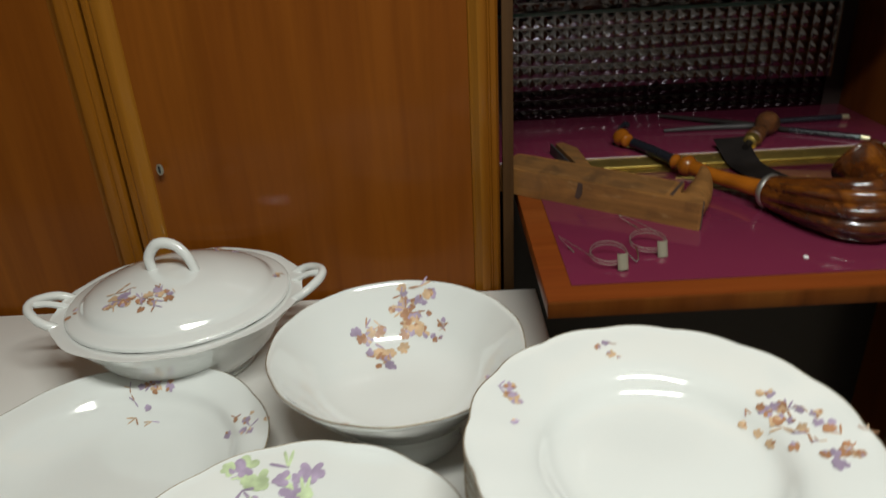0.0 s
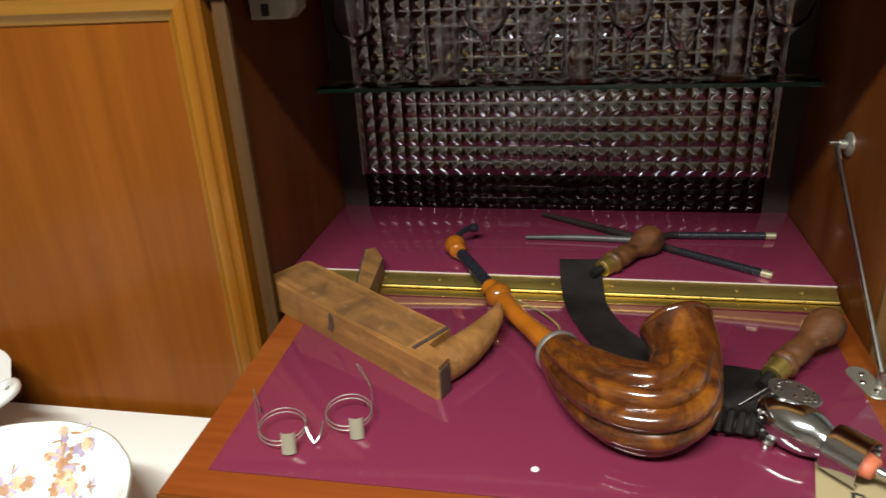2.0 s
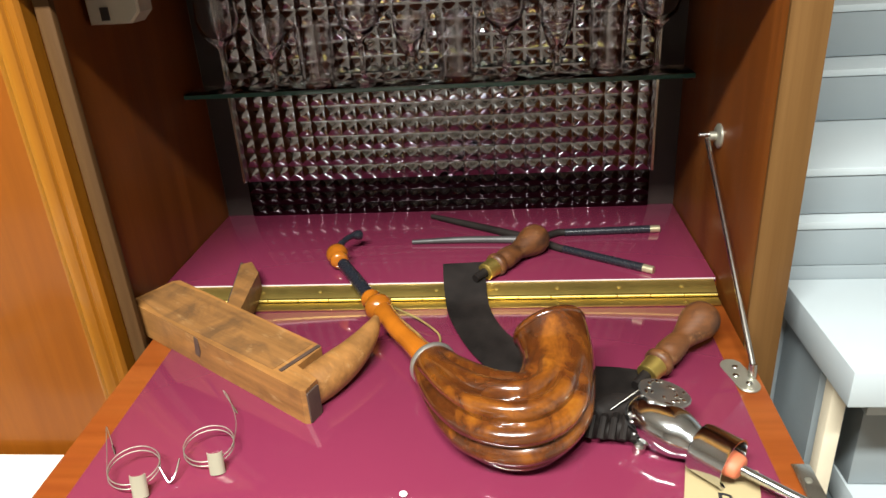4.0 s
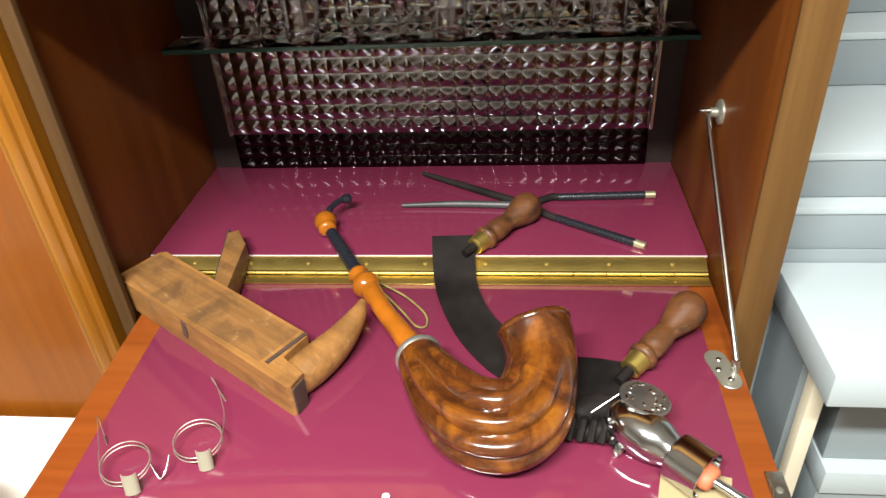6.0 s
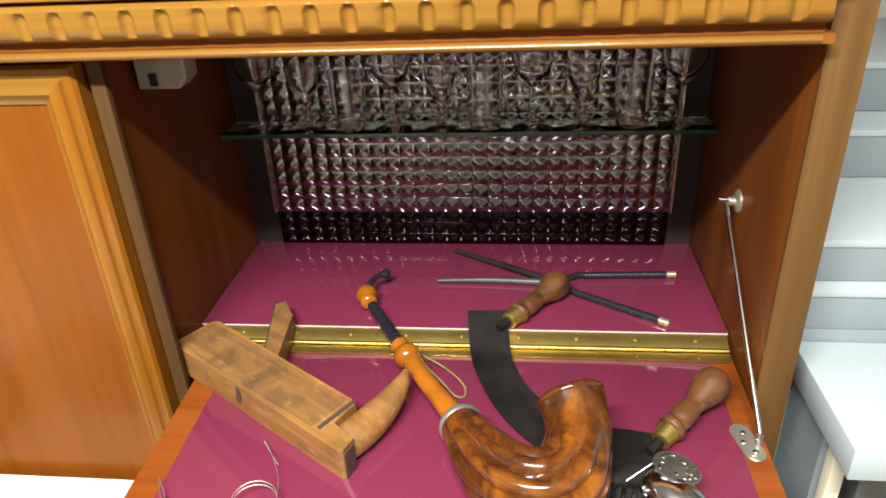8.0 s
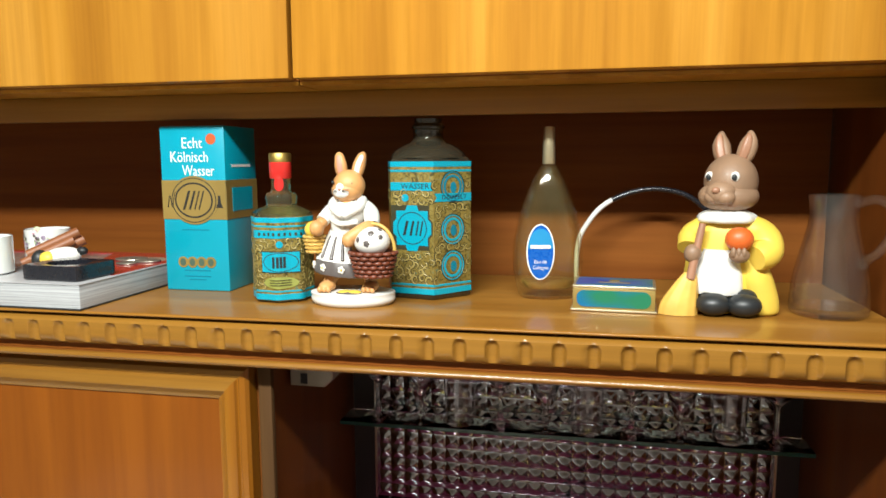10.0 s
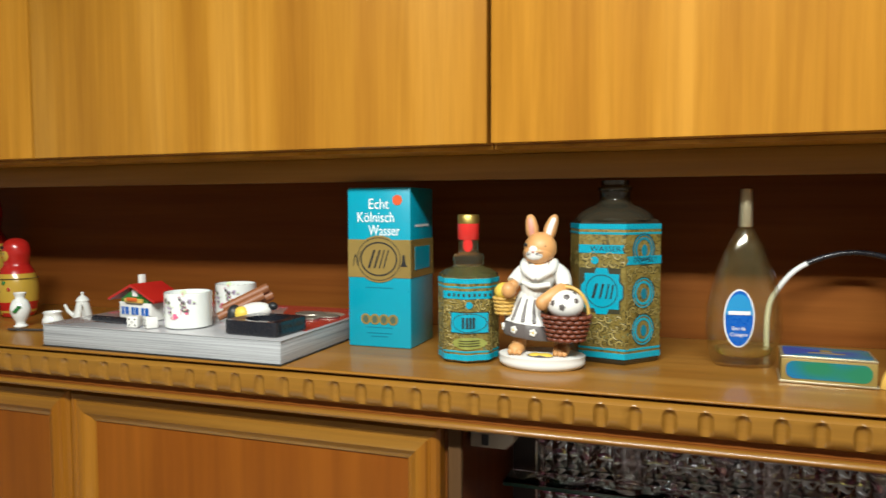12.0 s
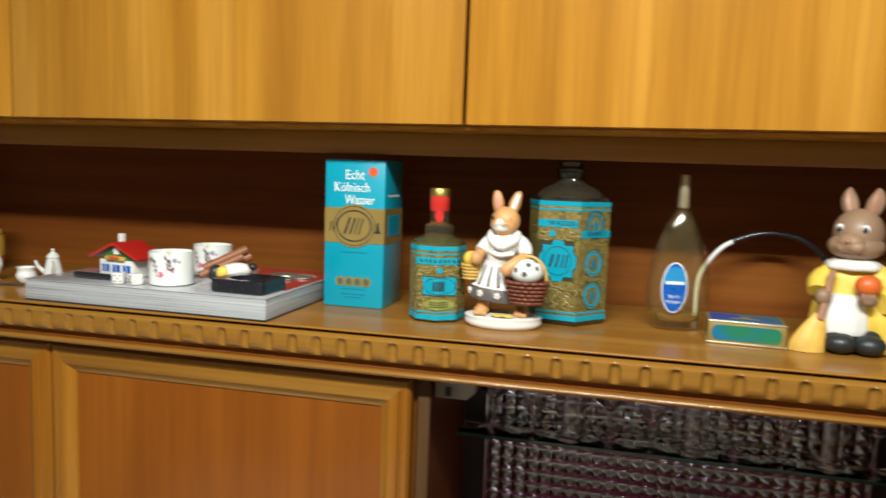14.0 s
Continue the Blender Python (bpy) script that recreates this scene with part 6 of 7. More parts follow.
for s, bx, tx in ((-1, -0.0105, -0.0135), (1, 0.0070, 0.0135)):
    for slot, w, dy in ((0, 1.0, 0.0), (2 if s < 0 else 1, 0.55, -0.0030)):
        b.slot = slot
        pts = spline([(bx, 0.003 + dy, 0.1440), (bx * 0.6 + tx * 0.4, 0.003 + dy, 0.1540), (tx, 0.004 + dy, 0.1640 + (0.002 if w == 1 else 0)), (tx * 1.02, 0.0045 + dy, 0.1695 if w == 1 else 0.1655)], 5)
        rad = [0.0050, 0.0058, 0.0064, 0.0067, 0.0069, 0.0069, 0.0067, 0.0063, 0.0058, 0.0052, 0.0045, 0.0038, 0.0031, 0.0023, 0.0015, 0.0006]
        b.tube([at(*p) for p in pts], [w * q for q in rad], 14, section=lambda a, t: 0.62 + 0.38 * abs(math.sin(a)), up=(0, 1, 0))
# wicker basket with the patched ball, and straw basket under the other paw
Bk = R @ pose(0.031, -0.022, 0.0335)
b.slot = 6
b.lathe(smooth_profile([(0.0150, 0.0), (0.0180, 0.003), (0.0215, 0.016), (0.0240, 0.028), (0.0235, 0.029), (0.012, 0.024)], 4), Bk, 40, 1.0, 0.85)
for k in range(6):
    zz, rr = 0.0025 + k * 0.0049, 0.0176 + 0.0064 * k / 5
    for i in range(14):
        t0 = 2 * math.pi * (i + 0.5 * (k % 2)) / 14
        pts = []
        for q in range(6):
            t = t0 + (q / 5 - 0.5) * 2 * math.pi / 14 * 1.05
            lift = 0.0022 * math.sin(math.pi * q / 5)
            pts.append(Bk @ Vector(((rr + lift) * math.cos(t), 0.85 * (rr + lift) * math.sin(t), zz)))
        b.tube(pts, [0.0012, 0.0020, 0.0023, 0.0023, 0.0020, 0.0012], 6)
b.slot = 7
b.tube([Bk @ Vector((0.0235 * math.cos(t), 0.004, 0.028 + 0.030 * math.sin(t))) for t in [math.pi * i / 24 for i in range(25)]], 0.0019, 8)
b.slot = 1
ball_c = Vector((-0.001, -0.001, 0.0395))
b.ball(Bk @ ball_c, 0.0190, 0.0165, 0.0150, 28, 16)
b.slot = 5
for az, el, s in ((-80, 38, 1.0), (-130, 10, 0.9), (-45, 20, 0.9), (-95, -4, 1.0), (-20, 55, 0.8), (-160, 45, 0.8)):
    ca, sa, ce, se = math.cos(radians(az)), math.sin(radians(az)), math.cos(radians(el)), math.sin(radians(el))
    p = Vector((0.0184 * ca * ce, 0.0160 * sa * ce, 0.0145 * se))
    q = Vector((ca * ce, sa * ce, se)).to_track_quat("Z", "Y").to_matrix().to_4x4()
    b.ball(Bk @ (ball_c + p * 1.03), 0.0044 * s, 0.0044 * s, 0.0016, 5, 6, R.to_3x3().to_4x4() @ q)
St = R @ pose(-0.0415, -0.008, 0.0570)
b.slot = 7
b.lathe(smooth_profile([(0.0080, 0.0), (0.0100, 0.004), (0.0118, 0.016), (0.0122, 0.020)], 3), St, 24, 1.0, 0.9)
for k in range(5):
    b.tube([St @ Vector(((0.0092 + 0.0007 * k) * math.cos(t), 0.9 * (0.0092 + 0.0007 * k) * math.sin(t), 0.002 + 0.0042 * k + 0.0006 * math.sin(9 * t + 3 * k))) for t in [2 * math.pi * i / 40 for i in range(41)]], 0.0016, 6)
b.slot = 3
b.ball(St @ Vector((0.0, 0.0, 0.0265)), 0.0105, 0.0100, 0.0095, 18, 10)
solo("rabbit_figurine", b, [M_FUR, M_CERW, plain("pink_glaze", (0.55, 0.25, 0.18), 0.4), M_CERY, M_CERB, M_GREYG, M_WICK, M_STRAW],
     "glazed standing rabbit figurine in white apron with wicker basket", "figurine", angle=60)

# seated rabbit figurine in a yellow coat
R = pose(0.590, 0.977, Z, 0, 0, -4) @ Matrix.Diagonal((0.93, 0.97, 1.0, 1))
b = Build()
b.slot = 3
b.lathe(smooth_profile([(0.036, 0.0), (0.042, 0.006), (0.0425, 0.024), (0.040, 0.048), (0.0365, 0.070), (0.031, 0.086), (0.020, 0.097)], 4), R @ pose(0.004, 0.006, 0), 40, 1.0, 0.70, wave=lambda a, r: 1 + 0.012 * math.cos(9 * a + 1))
b.rings([[at(cx + r * math.cos(a), -0.008 + 0.95 * r * math.sin(a), z) for a in [2 * math.pi * k / 32 for k in range(32)]] for cx, z, r in spline([(0.0420, 0.0, 0.0130), (0.0425, 0.004, 0.0165), (0.0400, 0.018, 0.0175), (0.0340, 0.038, 0.0170), (0.0290, 0.058, 0.0130)], 5)])
b.slot = 4
for s in (-1, 1):
    b.ball(at(s * 0.0150 + 0.006, -0.030, 0.0115), 0.0168, 0.0150, 0.0115, 20, 10)
    b.ball(at(s * 0.0175 + 0.006, -0.024, 0.0170), 0.0110, 0.0100, 0.0095, 16, 8)
b.slot = 1
apron = spline([(-0.0040, 0.0205, 0.0255), (-0.0045, 0.0260, 0.0268), (-0.0040, 0.040, 0.0250), (-0.0030, 0.054, 0.0205), (-0.0015, 0.064, 0.0175)], 5)
b.rings([[at(cx + r * (1 + 0.02 * math.cos(10 * a)) * math.cos(a), -0.016 + 0.62 * r * (1 + 0.02 * math.cos(10 * a)) * math.sin(a), z) for a in [2 * math.pi * k / 50 for k in range(50)]] for cx, z, r in apron])
# sleeves: a full one holding the ball, a slim one at the broom
b.slot = 3
pts = spline([(0.020, 0.002, 0.087), (0.0385, -0.004, 0.077), (0.0420, -0.016, 0.063), (0.030, -0.027, 0.0575)], 6)
b.tube([at(*p) for p in pts], [0.0120 + 0.0045 * math.sin(math.pi * k / (len(pts) - 1)) for k in range(len(pts))], 18)
pts = spline([(-0.018, 0.002, 0.086), (-0.0320, -0.006, 0.076), (-0.0350, -0.017, 0.065)], 6)
b.tube([at(*p) for p in pts], [0.0105] * 4 + [0.0112] * 5 + [0.0105] * 4, 16)
b.slot = 0
b.ball(at(0.0140, -0.0345, 0.0605), 0.0098, 0.0080, 0.0072, 16, 10)
for k in range(3):
    b.ball(at(0.0075 + 0.005 * k, -0.0405, 0.0640), 0.0026, 0.0028, 0.0050, 10, 6)
b.ball(at(-0.0310, -0.0285, 0.0605), 0.0085, 0.0080, 0.0095, 16, 10)
b.slot = 5
b.ball(at(0.0135, -0.0330, 0.0760), 0.0132, 0.0112, 0.0118, 22, 12)
# broom: brown stick, yellow bristles flaring to the shelf
b.slot = 2
b.tube([at(-0.0220, -0.0260, 0.090), at(-0.0330, -0.0330, 0.036)], [0.0034, 0.0044], 12)
b.slot = 6
broom = spline([(-0.0330, 0.0420, 0.0060), (-0.0370, 0.030, 0.0120), (-0.0430, 0.012, 0.0185), (-0.0445, 0.0, 0.0200)], 5)
b.rings([[at(cx + r * (1 + 0.03 * math.cos(11 * a)) * math.cos(a), -0.030 + 0.55 * r * (1 + 0.03 * math.cos(11 * a)) * math.sin(a), z) for a in [2 * math.pi * k / 44 for k in range(44)]] for cx, z, r in broom])
# collar
b.slot = 1
b.lathe(smooth_profile([(0.018, 0.0900), (0.0270, 0.0895), (0.0305, 0.0925), (0.0285, 0.0975), (0.019, 0.1020)], 3), R @ pose(0.004, 0.000, 0), 40, 1.0, 0.84, wave=lambda a, r: 1 + 0.035 * math.cos(7 * a))
# head, turned to one side
HD = R @ pose(0.006, 0.0, 0.1240, 0, 0, -28) @ Matrix.Scale(1.03, 4)


def hd(x, y, z):
    return HD @ Vector((x, y, z))


H3 = HD.to_3x3().to_4x4()
b.slot = 0
b.ball(hd(0, 0.002, 0.0055), 0.0255, 0.0265, 0.0275, 30, 18)
b.ball(hd(0.0, -0.003, -0.0080), 0.0285, 0.0255, 0.0160, 30, 16)
b.ball(hd(0.0, -0.0220, -0.0040), 0.0145, 0.0130, 0.0115, 22, 12)
for s in (-1, 1):
    b.ball(hd(s * 0.0065, -0.0255, -0.0080), 0.0088, 0.0085, 0.0072, 18, 10)
b.slot = 2
b.ball(hd(0.0, -0.0352, -0.0015), 0.0042, 0.0028, 0.0032, 12, 7)
for s in (-1, 1):
    b.slot = 1
    b.ball(hd(s * 0.0130, -0.0206, 0.0112), 0.0042, 0.0024, 0.0048, 16, 10)
    b.slot = 4
    b.ball(hd(s * 0.0131, -0.0222, 0.0106), 0.0028, 0.0013, 0.0034, 12, 8)
    for slot, w, dy in ((0, 1.0, 0.0), (2, 0.55, -0.0045)):
        b.slot = slot
        pts = spline([(s * 0.0100, 0.006 + dy, 0.0265), (s * 0.0135, 0.008 + dy, 0.0380), (s * 0.0150, 0.010 + dy, 0.0480), (s * 0.0145, 0.011 + dy, 0.0545 if w == 1 else 0.0520)], 5)
        rad = [0.0070, 0.0078, 0.0084, 0.0088, 0.0090, 0.0090, 0.0088, 0.0083, 0.0076, 0.0068, 0.0058, 0.0048, 0.0039, 0.0029, 0.0018, 0.0006]
        b.tube([HD @ Vector(p) for p in pts], [w * q for q in rad], 14, section=lambda a, t: 0.62 + 0.38 * abs(math.sin(a)), up=(0, 1, 0))
solo("rabbit_figurine", b, [M_FURB, M_CERW, plain("muzzle_glaze", (0.34, 0.17, 0.10), 0.4), M_CERY, M_CERB, M_CERO, plain("straw_glaze", (0.62, 0.37, 0.075), 0.5, 0, 0.2, 120, 0.1)],
     "glazed seated brown rabbit figurine in yellow coat with a broom", "figurine", angle=60)

# wooden nesting dolls, each one plain painted turned shape
M_DRED = plain("doll_red_lacquer", (0.42, 0.016, 0.012), 0.22, 0, 0.1, 60, 0.0, 0.5)
M_DYEL = plain("doll_yellow_lacquer", (0.50, 0.32, 0.045), 0.22, 0, 0.1, 60, 0.0, 0.5)
M_DGRN = plain("doll_green_lacquer", (0.02, 0.17, 0.035), 0.22, 0, 0.1, 60, 0.0, 0.5)
M_DBLK = plain("doll_black_line", (0.02, 0.015, 0.012), 0.3)
M_DPNK = plain("doll_pink", (0.5, 0.22, 0.2), 0.3)


def nesting_doll(x, y, r, h, scarf, body, hem, label, turn=-20):
    shape = smooth_profile([(0.72, 0.0), (0.80, 0.02), (0.92, 0.12), (1.0, 0.28), (0.97, 0.44), (0.80, 0.58), (0.62, 0.66), (0.64, 0.74), (0.68, 0.82), (0.60, 0.92), (0.36, 0.98), (0.02, 1.0)], 4)
    b = Build()
    m = pose(x, y, Z, 0, 0, turn)
    bands = [(0.0, 0.05, hem), (0.05, 0.10, body), (0.10, 0.34 if hem == 2 else 0.20, hem), (0.34 if hem == 2 else 0.20, 0.56, body), (0.56, 1.01, scarf)]
    for z0, z1, slot in bands:
        seg = [(r * a, h * c) for a, c in shape if z0 - 0.015 <= c <= z1 + 0.015]
        b.slot = slot
        b.lathe(seg, m, 28, cap0=(z0 == 0.0), cap1=(z1 > 1))
    b.slot = 3
    b.tube([m @ Vector((r * 1.003 * math.cos(t), r * 1.003 * math.sin(t), h * 0.49)) for t in [2 * math.pi * k / 32 for k in range(33)]], r * 0.018, 5)
    b.slot = 1
    fm = m @ pose(0, -r * 0.52, h * 0.79)
    b.ball(fm.translation, r * 0.40, r * 0.17, h * 0.105, 18, 10, fm.to_3x3().to_4x4())
    b.slot = 3
    for s in (-1, 1):
        b.ball(fm @ Vector((s * r * 0.15, -r * 0.15, h * 0.012)), r * 0.045, r * 0.03, h * 0.008, 8, 5)
    b.ball(fm @ Vector((0, -r * 0.05, h * 0.086)), r * 0.33, r * 0.12, h * 0.026, 12, 6)
    b.slot = 0
    b.ball(fm @ Vector((0, -r * 0.16, -h * 0.035)), r * 0.06, r * 0.03, h * 0.008, 8, 5)
    for k, (a, zz) in enumerate(((-95, 0.40), (-60, 0.44), (-130, 0.42), (-85, 0.15), (-112, 0.36), (-78, 0.34), (-45, 0.36))):
        b.slot = (0, 2, 0, 1 if hem == 2 else 3, 2, 3, 0)[k]
        b.ball(m @ Vector((r * 0.95 * math.cos(radians(a)), r * 0.95 * math.sin(radians(a)), h * zz)), r * 0.10, r * 0.10, h * 0.030, 10, 6)
    return solo("nesting_doll", b, [M_DRED, M_DYEL, M_DGRN, M_DBLK, M_DPNK], label, "nesting doll", "nesting dolls", angle=60)


nesting_doll(-0.957, 1.050, 0.0330, 0.110, 0, 1, 2, "painted wooden nesting doll with red scarf and green base", 50)
nesting_doll(-0.762, 0.990, 0.0148, 0.063, 1, 1, 1, "small yellow painted wooden nesting doll")
nesting_doll(-0.703, 0.962, 0.0082, 0.040, 1, 1, 1, "tiny yellow painted wooden nesting doll")
nesting_doll(-0.652, 0.966, 0.0222, 0.085, 0, 1, 0, "red and yellow painted wooden nesting doll")
nesting_doll(-0.646, 1.042, 0.0300, 0.124, 0, 1, 0, "middle-sized red and yellow painted wooden nesting doll")
nesting_doll(-0.790, 1.104, 0.0400, 0.200, 0, 1, 0, "tall red and yellow painted wooden nesting doll")

# toy porcelain beside the dolls
v = thing("miniature_vase", (-0.546, 0.961, Z), "tiny white porcelain vase with a green leaf", "vase")
part("body", Build().lathe(smooth_profile([(0.008, 0.0), (0.0095, 0.002), (0.006, 0.006), (0.011, 0.016), (0.0135, 0.027), (0.010, 0.038), (0.006, 0.042), (0.0085, 0.049), (0.0078, 0.049), (0.003, 0.044)], 3), pose(-0.546, 0.961, Z), 24), M_PORC, v, angle=60)
b = Build()
for a, zz in ((-60, 0.027), (-48, 0.030), (-72, 0.024)):
    b.ball((-0.546 + 0.0128 * math.cos(radians(a)), 0.961 + 0.0128 * math.sin(radians(a)), Z + zz), 0.004, 0.003, 0.0024, 8, 5)
part("leaf_decor", b, M_DGRN, v)
pot = thing("miniature_bowl", (-0.494, 0.968, Z), "tiny round white porcelain bowl", "bowl")
part("body", Build().lathe(smooth_profile([(0.007, 0.0), (0.011, 0.004), (0.0135, 0.011), (0.011, 0.018), (0.0125, 0.023), (0.0118, 0.023), (0.009, 0.016), (0.001, 0.008)], 3), pose(-0.494, 0.968, Z), 24), M_PORC, pot, angle=60)
cp = thing("miniature_coffee_pot", (-0.509, 1.036, Z), "tiny white porcelain coffee pot with lid", "coffee pot")
part("body", Build().lathe(smooth_profile([(0.013, 0.0), (0.0145, 0.003), (0.011, 0.018), (0.0085, 0.029)], 3), pose(-0.509, 1.036, Z), 24), M_PORC, cp, angle=60)
part("lid", Build().lathe(smooth_profile([(0.0095, 0.0292), (0.0095, 0.031), (0.006, 0.036), (0.002, 0.039), (0.0028, 0.042), (0.001, 0.0435)], 3), pose(-0.509, 1.036, Z), 20), M_PORC, cp, angle=60)
part("spout", Build().tube([(-0.519, 1.030, Z + 0.006), (-0.527, 1.025, Z + 0.016), (-0.530, 1.023, Z + 0.025)], [0.0035, 0.003, 0.002], 10), M_PORC, cp)
part("handle", Build().tube(spline([(-0.501, 1.026, Z + 0.026), (-0.493, 1.017, Z + 0.022), (-0.497, 1.020, Z + 0.008)], 5), 0.0016, 8), M_PORC, cp)
sp = thing("dark_spoon", (-0.505, 0.942, Z), "small dark flat metal spoon lying on the shelf", "spoon")
part("bowl", Build().ball((-0.530, 0.937, Z + 0.0016), 0.013, 0.006, 0.0016, 14, 6), M_GREYIRON, sp)
part("stem", Build().tube([(-0.520, 0.938, Z + 0.0016), (-0.478, 0.946, Z + 0.0016)], 0.0016, 8), M_GREYIRON, sp)

# thick book lying flat
def pages(name):
    mm, nodes, links, bsdf = mat(name)
    v = coords(nodes, links, (6, 6, 900))
    r = ramp(nodes, [(0.35, (0.22, 0.225, 0.23)), (0.6, (0.42, 0.43, 0.44))])
    links.new(noise_tex(nodes, links, v, 1.0, 5, 0.6), r.inputs["Fac"])
    links.new(r.outputs["Color"], bsdf.inputs["Base Color"])
    bsdf.inputs["Roughness"].default_value = 0.4
    return mm


BK = pose(-0.224, 0.982, Z, 0, 0, -1.2)
book = thing("thick_book", BK.translation, "thick book with grey page edges and red glossy cover", "book")
part("page_block", Build().box(-0.171, 0.171, -0.119, 0.119, 0.0012, 0.0262, 0.0008, BK), pages("page_edges"), book, "grey page block")
part("back_cover", Build().box(-0.172, 0.172, -0.120, 0.120, 0.0, 0.001, 0, BK), M_DKPRINT, book)
part("front_cover", Build().box(-0.172, 0.172, -0.120, 0.120, 0.0263, 0.0272, 0.0003, BK), plain("grey_cover", (0.36, 0.36, 0.37), 0.16, 0, 0.2, 30, 0, 0.4), book, "glossy grey cover")
M_COVERED = plain("red_cover", (0.42, 0.02, 0.03), 0.16, 0, 0.08, 30, 0, 0.4)
for poly in ([(-0.166, -0.02), (-0.150, 0.02), (-0.140, 0.098), (0.04, 0.104), (0.05, 0.119), (-0.166, 0.119)], [(0.05, 0.119), (0.04, 0.104), (0.06, 0.060), (0.095, 0.010), (0.140, -0.05), (0.166, -0.06), (0.166, 0.119)]):
    part("cover_field", Build().prism(poly, 0.0272, 0.0274, BK), M_COVERED, book, "red part of the cover")
part("cover_picture", Build().prism([(0.0135 * math.cos(t) * 2.4 + 0.120, 0.0135 * math.sin(t) * 1.6 + 0.060) for t in [2 * math.pi * k / 28 for k in range(28)]], 0.0274, 0.0276, BK), plain("grey_cover_picture", (0.30, 0.29, 0.24), 0.18, 0, 0.5, 120, 0, 0.4), book, "grey picture on the cover")
BZ = Z + 0.0278

# things on the book
def beaker(x, y, r, h, turn, label):
    t = thing("porcelain_beaker", (x, y, BZ), label, "beaker", "beakers on the book")
    m = pose(x, y, BZ, 0, 0, turn)
    part("body", Build().lathe([(r - 0.002, 0.0), (r, 0.0015), (r, h), (r - 0.0016, h), (r - 0.002, 0.004), (0.001, 0.004)], m, 36), M_PORC, t)

    def surf(a, z):
        return m @ Vector((r * math.cos(a), r * math.sin(a), z)), (m.to_3x3() @ Vector((math.cos(a), math.sin(a), 0))).normalized()
    for k, (a, z, n) in enumerate(((-80, 0.025, 70), (-38, 0.030, 70), (-130, 0.022, 60), (-58, 0.018, 30))):
        b = Build()
        sprig(b, surf, radians(a), z, n, (0.15, 0.0060), 200 + k, (0, 0, 1, 2, 3), 0.42)
        part("flower_decor", b, [M_PETAL[0], M_ROSE, M_PETAL[3], M_GREYG], t, "painted rose sprig")["kind"] = "stuff"
    return t


beaker(-0.211, 0.906, 0.0275, 0.042, -18, "white porcelain beaker with painted roses on the book")
beaker(-0.211, 1.002, 0.0265, 0.042, -30, "second white porcelain beaker with painted roses, further back")

# toy house
H = pose(-0.303, 0.940, BZ, 0, 0, -8) @ Matrix.Scale(1.12, 4)
house = thing("toy_house", H.translation, "tiny painted chalet model with red roof", "model house")
part("wall", Build().box(-0.026, 0.026, -0.016, 0.016, 0, 0.020, 0.0006, H), M_CERW, house, "white ground floor")
part("upper_wall", Build().rings([[H @ Vector(p) for p in ((-0.022, y, 0.020), (0.022, y, 0.020), (0.022, y, 0.024), (0.0, y, 0.0375), (-0.022, y, 0.024))] for y in (-0.0155, 0.0155)]), M_DGRN, house, "green gable")
for s in (-1, 1):
    part("roof", Build().rings([[H @ Vector(p) for p in ((0, y, 0.0415), (0, y, 0.0385), (s * 0.037, y, 0.0215), (s * 0.038, y, 0.0240))] for y in (-0.022, 0.022)]), M_DRED, house, "red roof slope")
part("chimney", Build().box(-0.0135, -0.0075, 0.000, 0.006, 0.030, 0.050, 0.0005, H), M_CERW, house)
for x in (-0.016, 0.0, 0.016):
    w = part("window", Build().box(x - 0.0055, x + 0.0055, -0.0168, -0.0161, 0.006, 0.0145, 0, H), M_BLUE, house)
    part("window_bar", Build().box(x - 0.0005, x + 0.0005, -0.0172, -0.0169, 0.006, 0.0145, 0, H), M_CERW, w)
part("balcony", Build().box(-0.014, 0.014, -0.0195, -0.0158, 0.020, 0.0245, 0.0004, H), M_STRAW, house)
part("flower_box", Build().box(-0.008, 0.008, -0.0212, -0.0197, 0.022, 0.0262, 0.0006, H), M_CERO, house)
part("gable_window", Build().box(-0.004, 0.004, -0.0163, -0.0156, 0.027, 0.0345, 0, H), M_WHITEPRINT, house)

# dice
def die(x, y, turn):
    m = pose(x, y, BZ, 0, 0, turn)
    d = thing("die", m.translation, "white die with black pips", "die", "dice on the book")
    part("cube", Build().box(-0.0068, 0.0068, -0.0068, 0.0068, 0, 0.0136, 0.0016, m), M_CERW, d)
    for px, pz in ((-0.0035, 0.0033), (0.0035, 0.0033), (-0.0035, 0.0103), (0.0035, 0.0103), (0, 0.0068)):
        part("pip", Build().ball(m @ Vector((px, -0.0067, pz)), 0.0013, 0.0004, 0.0013, 8, 5), M_DKPRINT, d)
    part("pip", Build().ball(m @ Vector((0, 0, 0.0136)), 0.0014, 0.0014, 0.0003, 8, 4), M_DKPRINT, d)


die(-0.268, 0.880, 14)
die(-0.2455, 0.881, -32)
solo("black_pen_stub", Build().tube([(-0.350, 0.900, BZ + 0.004), (-0.294, 0.894, BZ + 0.004)], [0.0038, 0.0042], 12), M_HANDLE, "short black pen cap lying on the book", "pen cap")

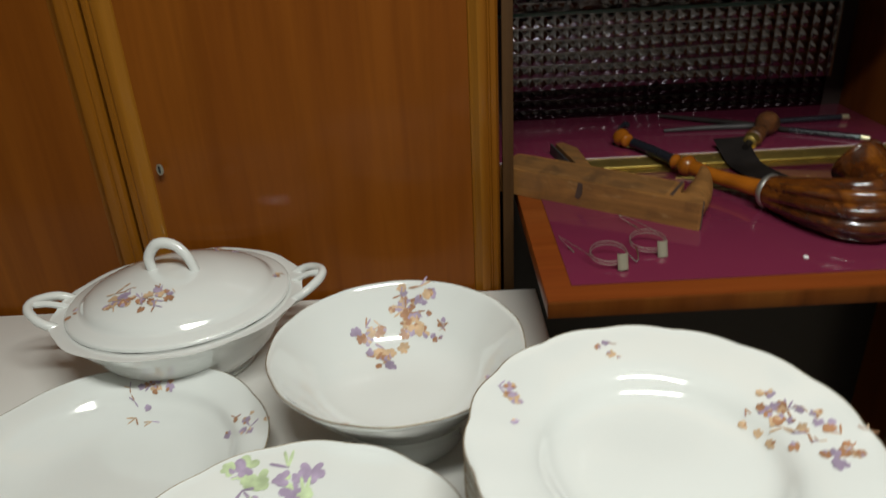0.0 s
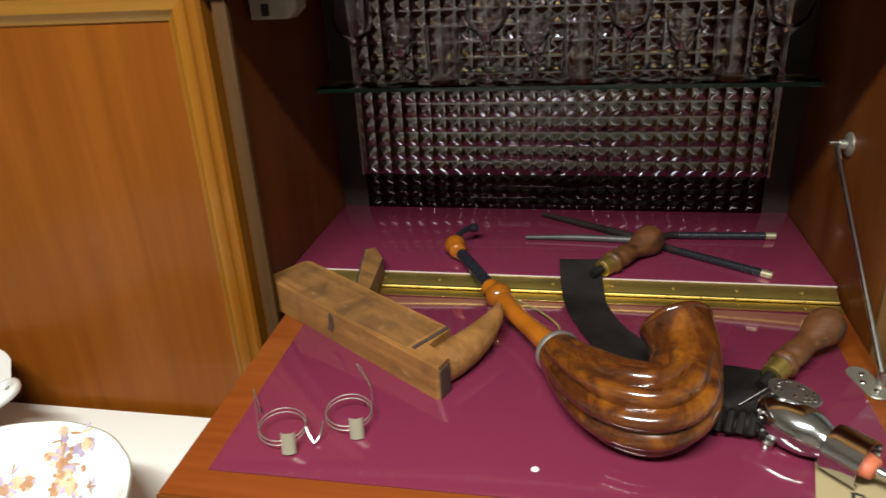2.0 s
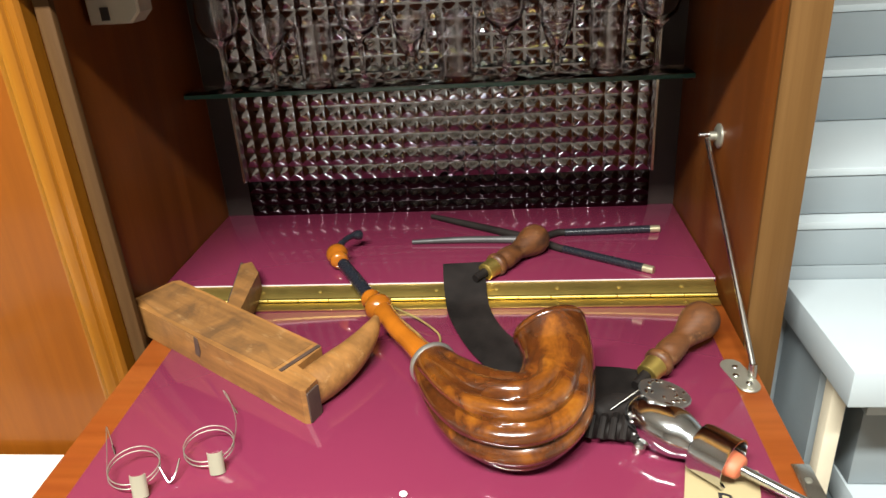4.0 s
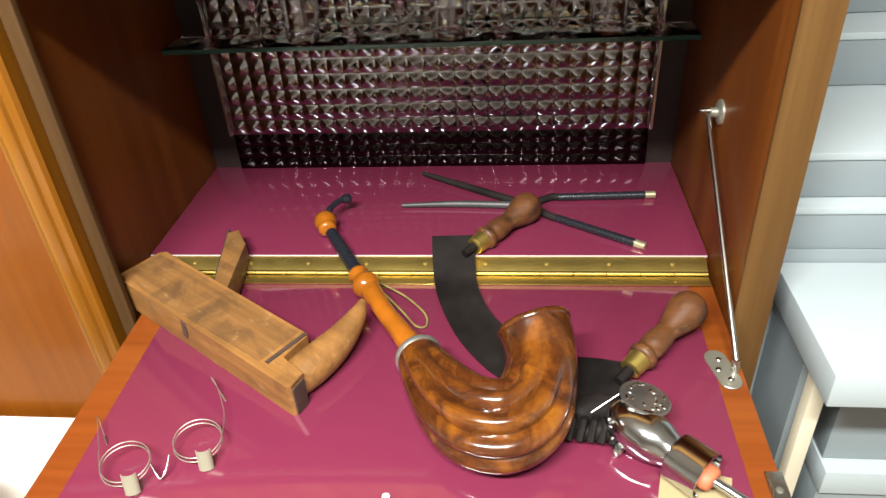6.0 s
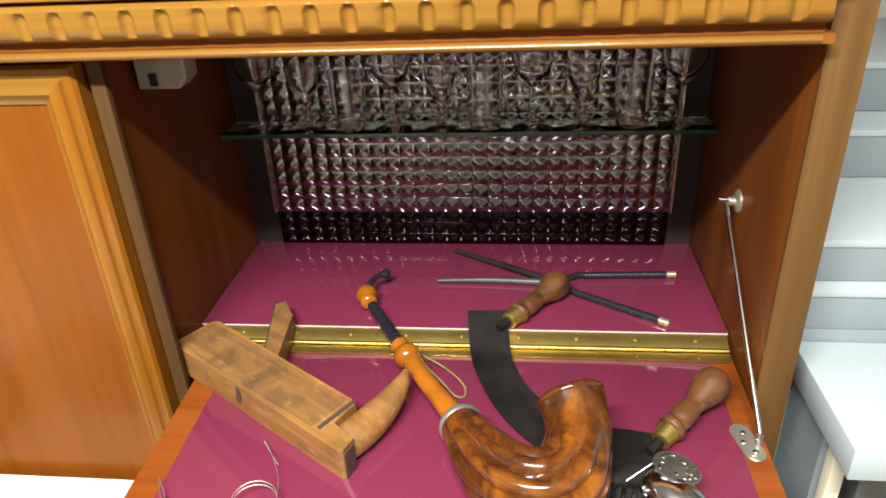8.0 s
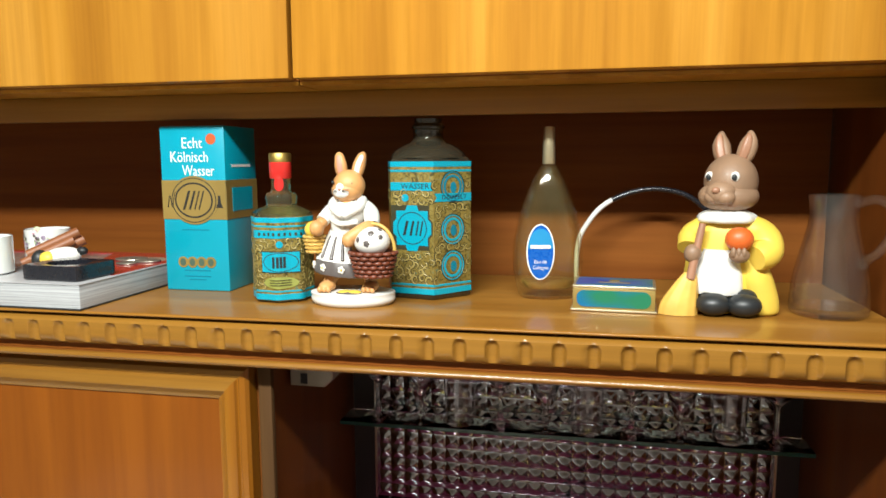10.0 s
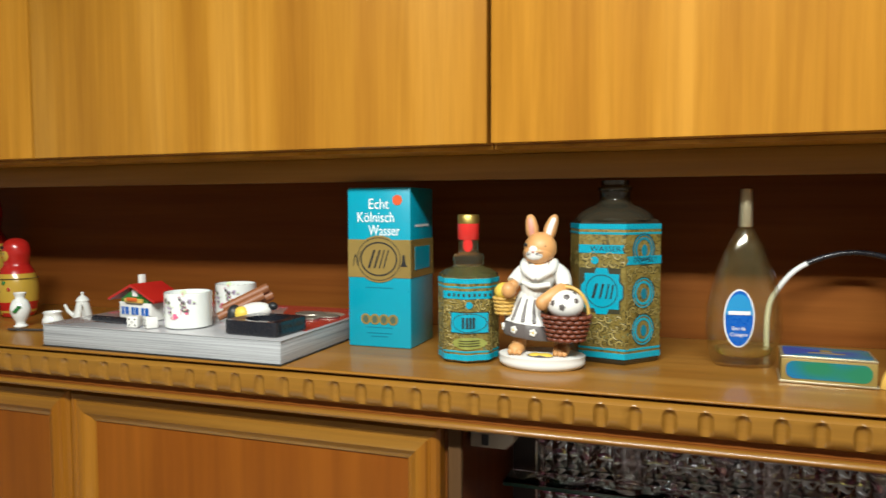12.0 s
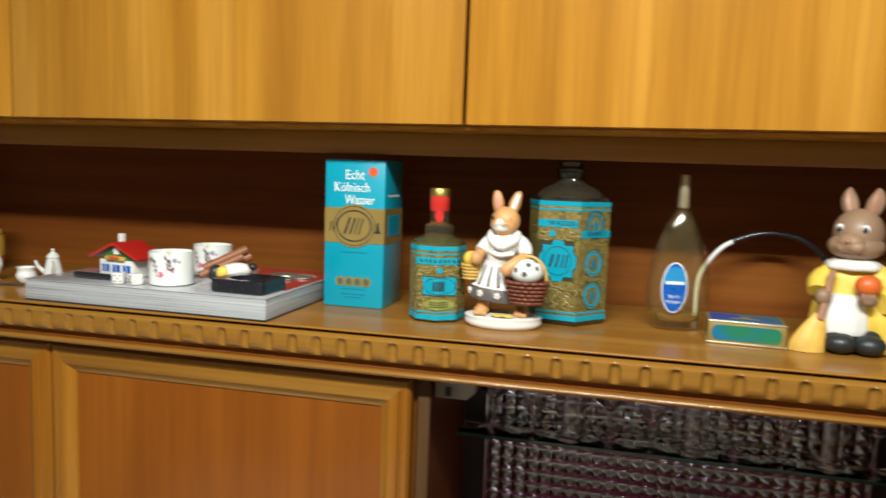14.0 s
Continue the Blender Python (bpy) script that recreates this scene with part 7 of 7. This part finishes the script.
# black ashtray
A = pose(-0.100, 0.902, BZ, 0, 0, -4)
ash = thing("black_ashtray", A.translation, "square black glossy ashtray on the book", "ashtray")
b = Build()
outline = [(0.036 * max(-1, min(1, 1.35 * math.cos(t))), 0.030 * max(-1, min(1, 1.35 * math.sin(t)))) for t in [2 * math.pi * k / 48 for k in range(48)]]
b.rings([[A @ Vector((x * s, y * s, z)) for x, y in outline] for s, z in ((0.97, 0.0), (1.0, 0.001), (1.0, 0.0145), (0.985, 0.016), (0.84, 0.016))] + [[A @ Vector((0.024 * math.cos(t), 0.021 * math.sin(t), z)) for t in [2 * math.pi * k / 48 for k in range(48)]] for z in (0.0155, 0.006)])
part("dish", b, M_HANDLE, ash)

# bundle of sticks and small lying bird figurine
for k, (dx, dz) in enumerate(((0, 0.006), (0.011, 0.006), (0.0055, 0.0155))):
    solo("cigar", Build().tube([(-0.188 + dx * 0.5, 0.932 + dx, BZ + dz + 0.002), (-0.146 + dx * 0.5, 0.968 + dx, BZ + dz + 0.026)], [0.0052, 0.0062], 12), plain("cigar_brown", (0.24, 0.085, 0.03), 0.5, 0, 0.2, 120, 0.2),
         "brown rolled cigar in a small bundle on the book", "cigar", "cigar bundle")
b = Build()
F = pose(-0.146, 0.944, BZ + 0.0135, 0, 0, 20)
b.slot = 0
b.ball(F.translation, 0.024, 0.012, 0.0125, 20, 12, pose(0, 0, 0, 0, -12, 20))
b.slot = 1
b.ball(F @ Vector((-0.012, -0.006, 0.000)), 0.010, 0.008, 0.009, 16, 8)
b.slot = 2
b.ball(F @ Vector((-0.022, -0.001, -0.001)), 0.009, 0.010, 0.0115, 14, 8)
b.ball(F @ Vector((0.024, 0.0, 0.008)), 0.007, 0.0055, 0.005, 12, 8)
b.ball(F @ Vector((0.004, -0.011, -0.006)), 0.014, 0.004, 0.005, 12, 8)
solo("bird_figurine", b, [M_CERW, M_CERY, M_CERB], "small white, yellow and black plastic figurine lying on its side", "figurine", angle=60)
for x, y, r in ((-0.118, 1.035, 0.016), (-0.086, 1.022, 0.013), (-0.100, 1.000, 0.010)):
    solo("old_coin", Build().lathe([(r, 0), (r * 1.02, 0.0008), (r, 0.0016), (r * 0.85, 0.0013), (0.001, 0.0014)], pose(x, y, BZ), 28, 1.3), M_NICKEL, "dull metal medal lying on the book", "medal", "medals on the book")
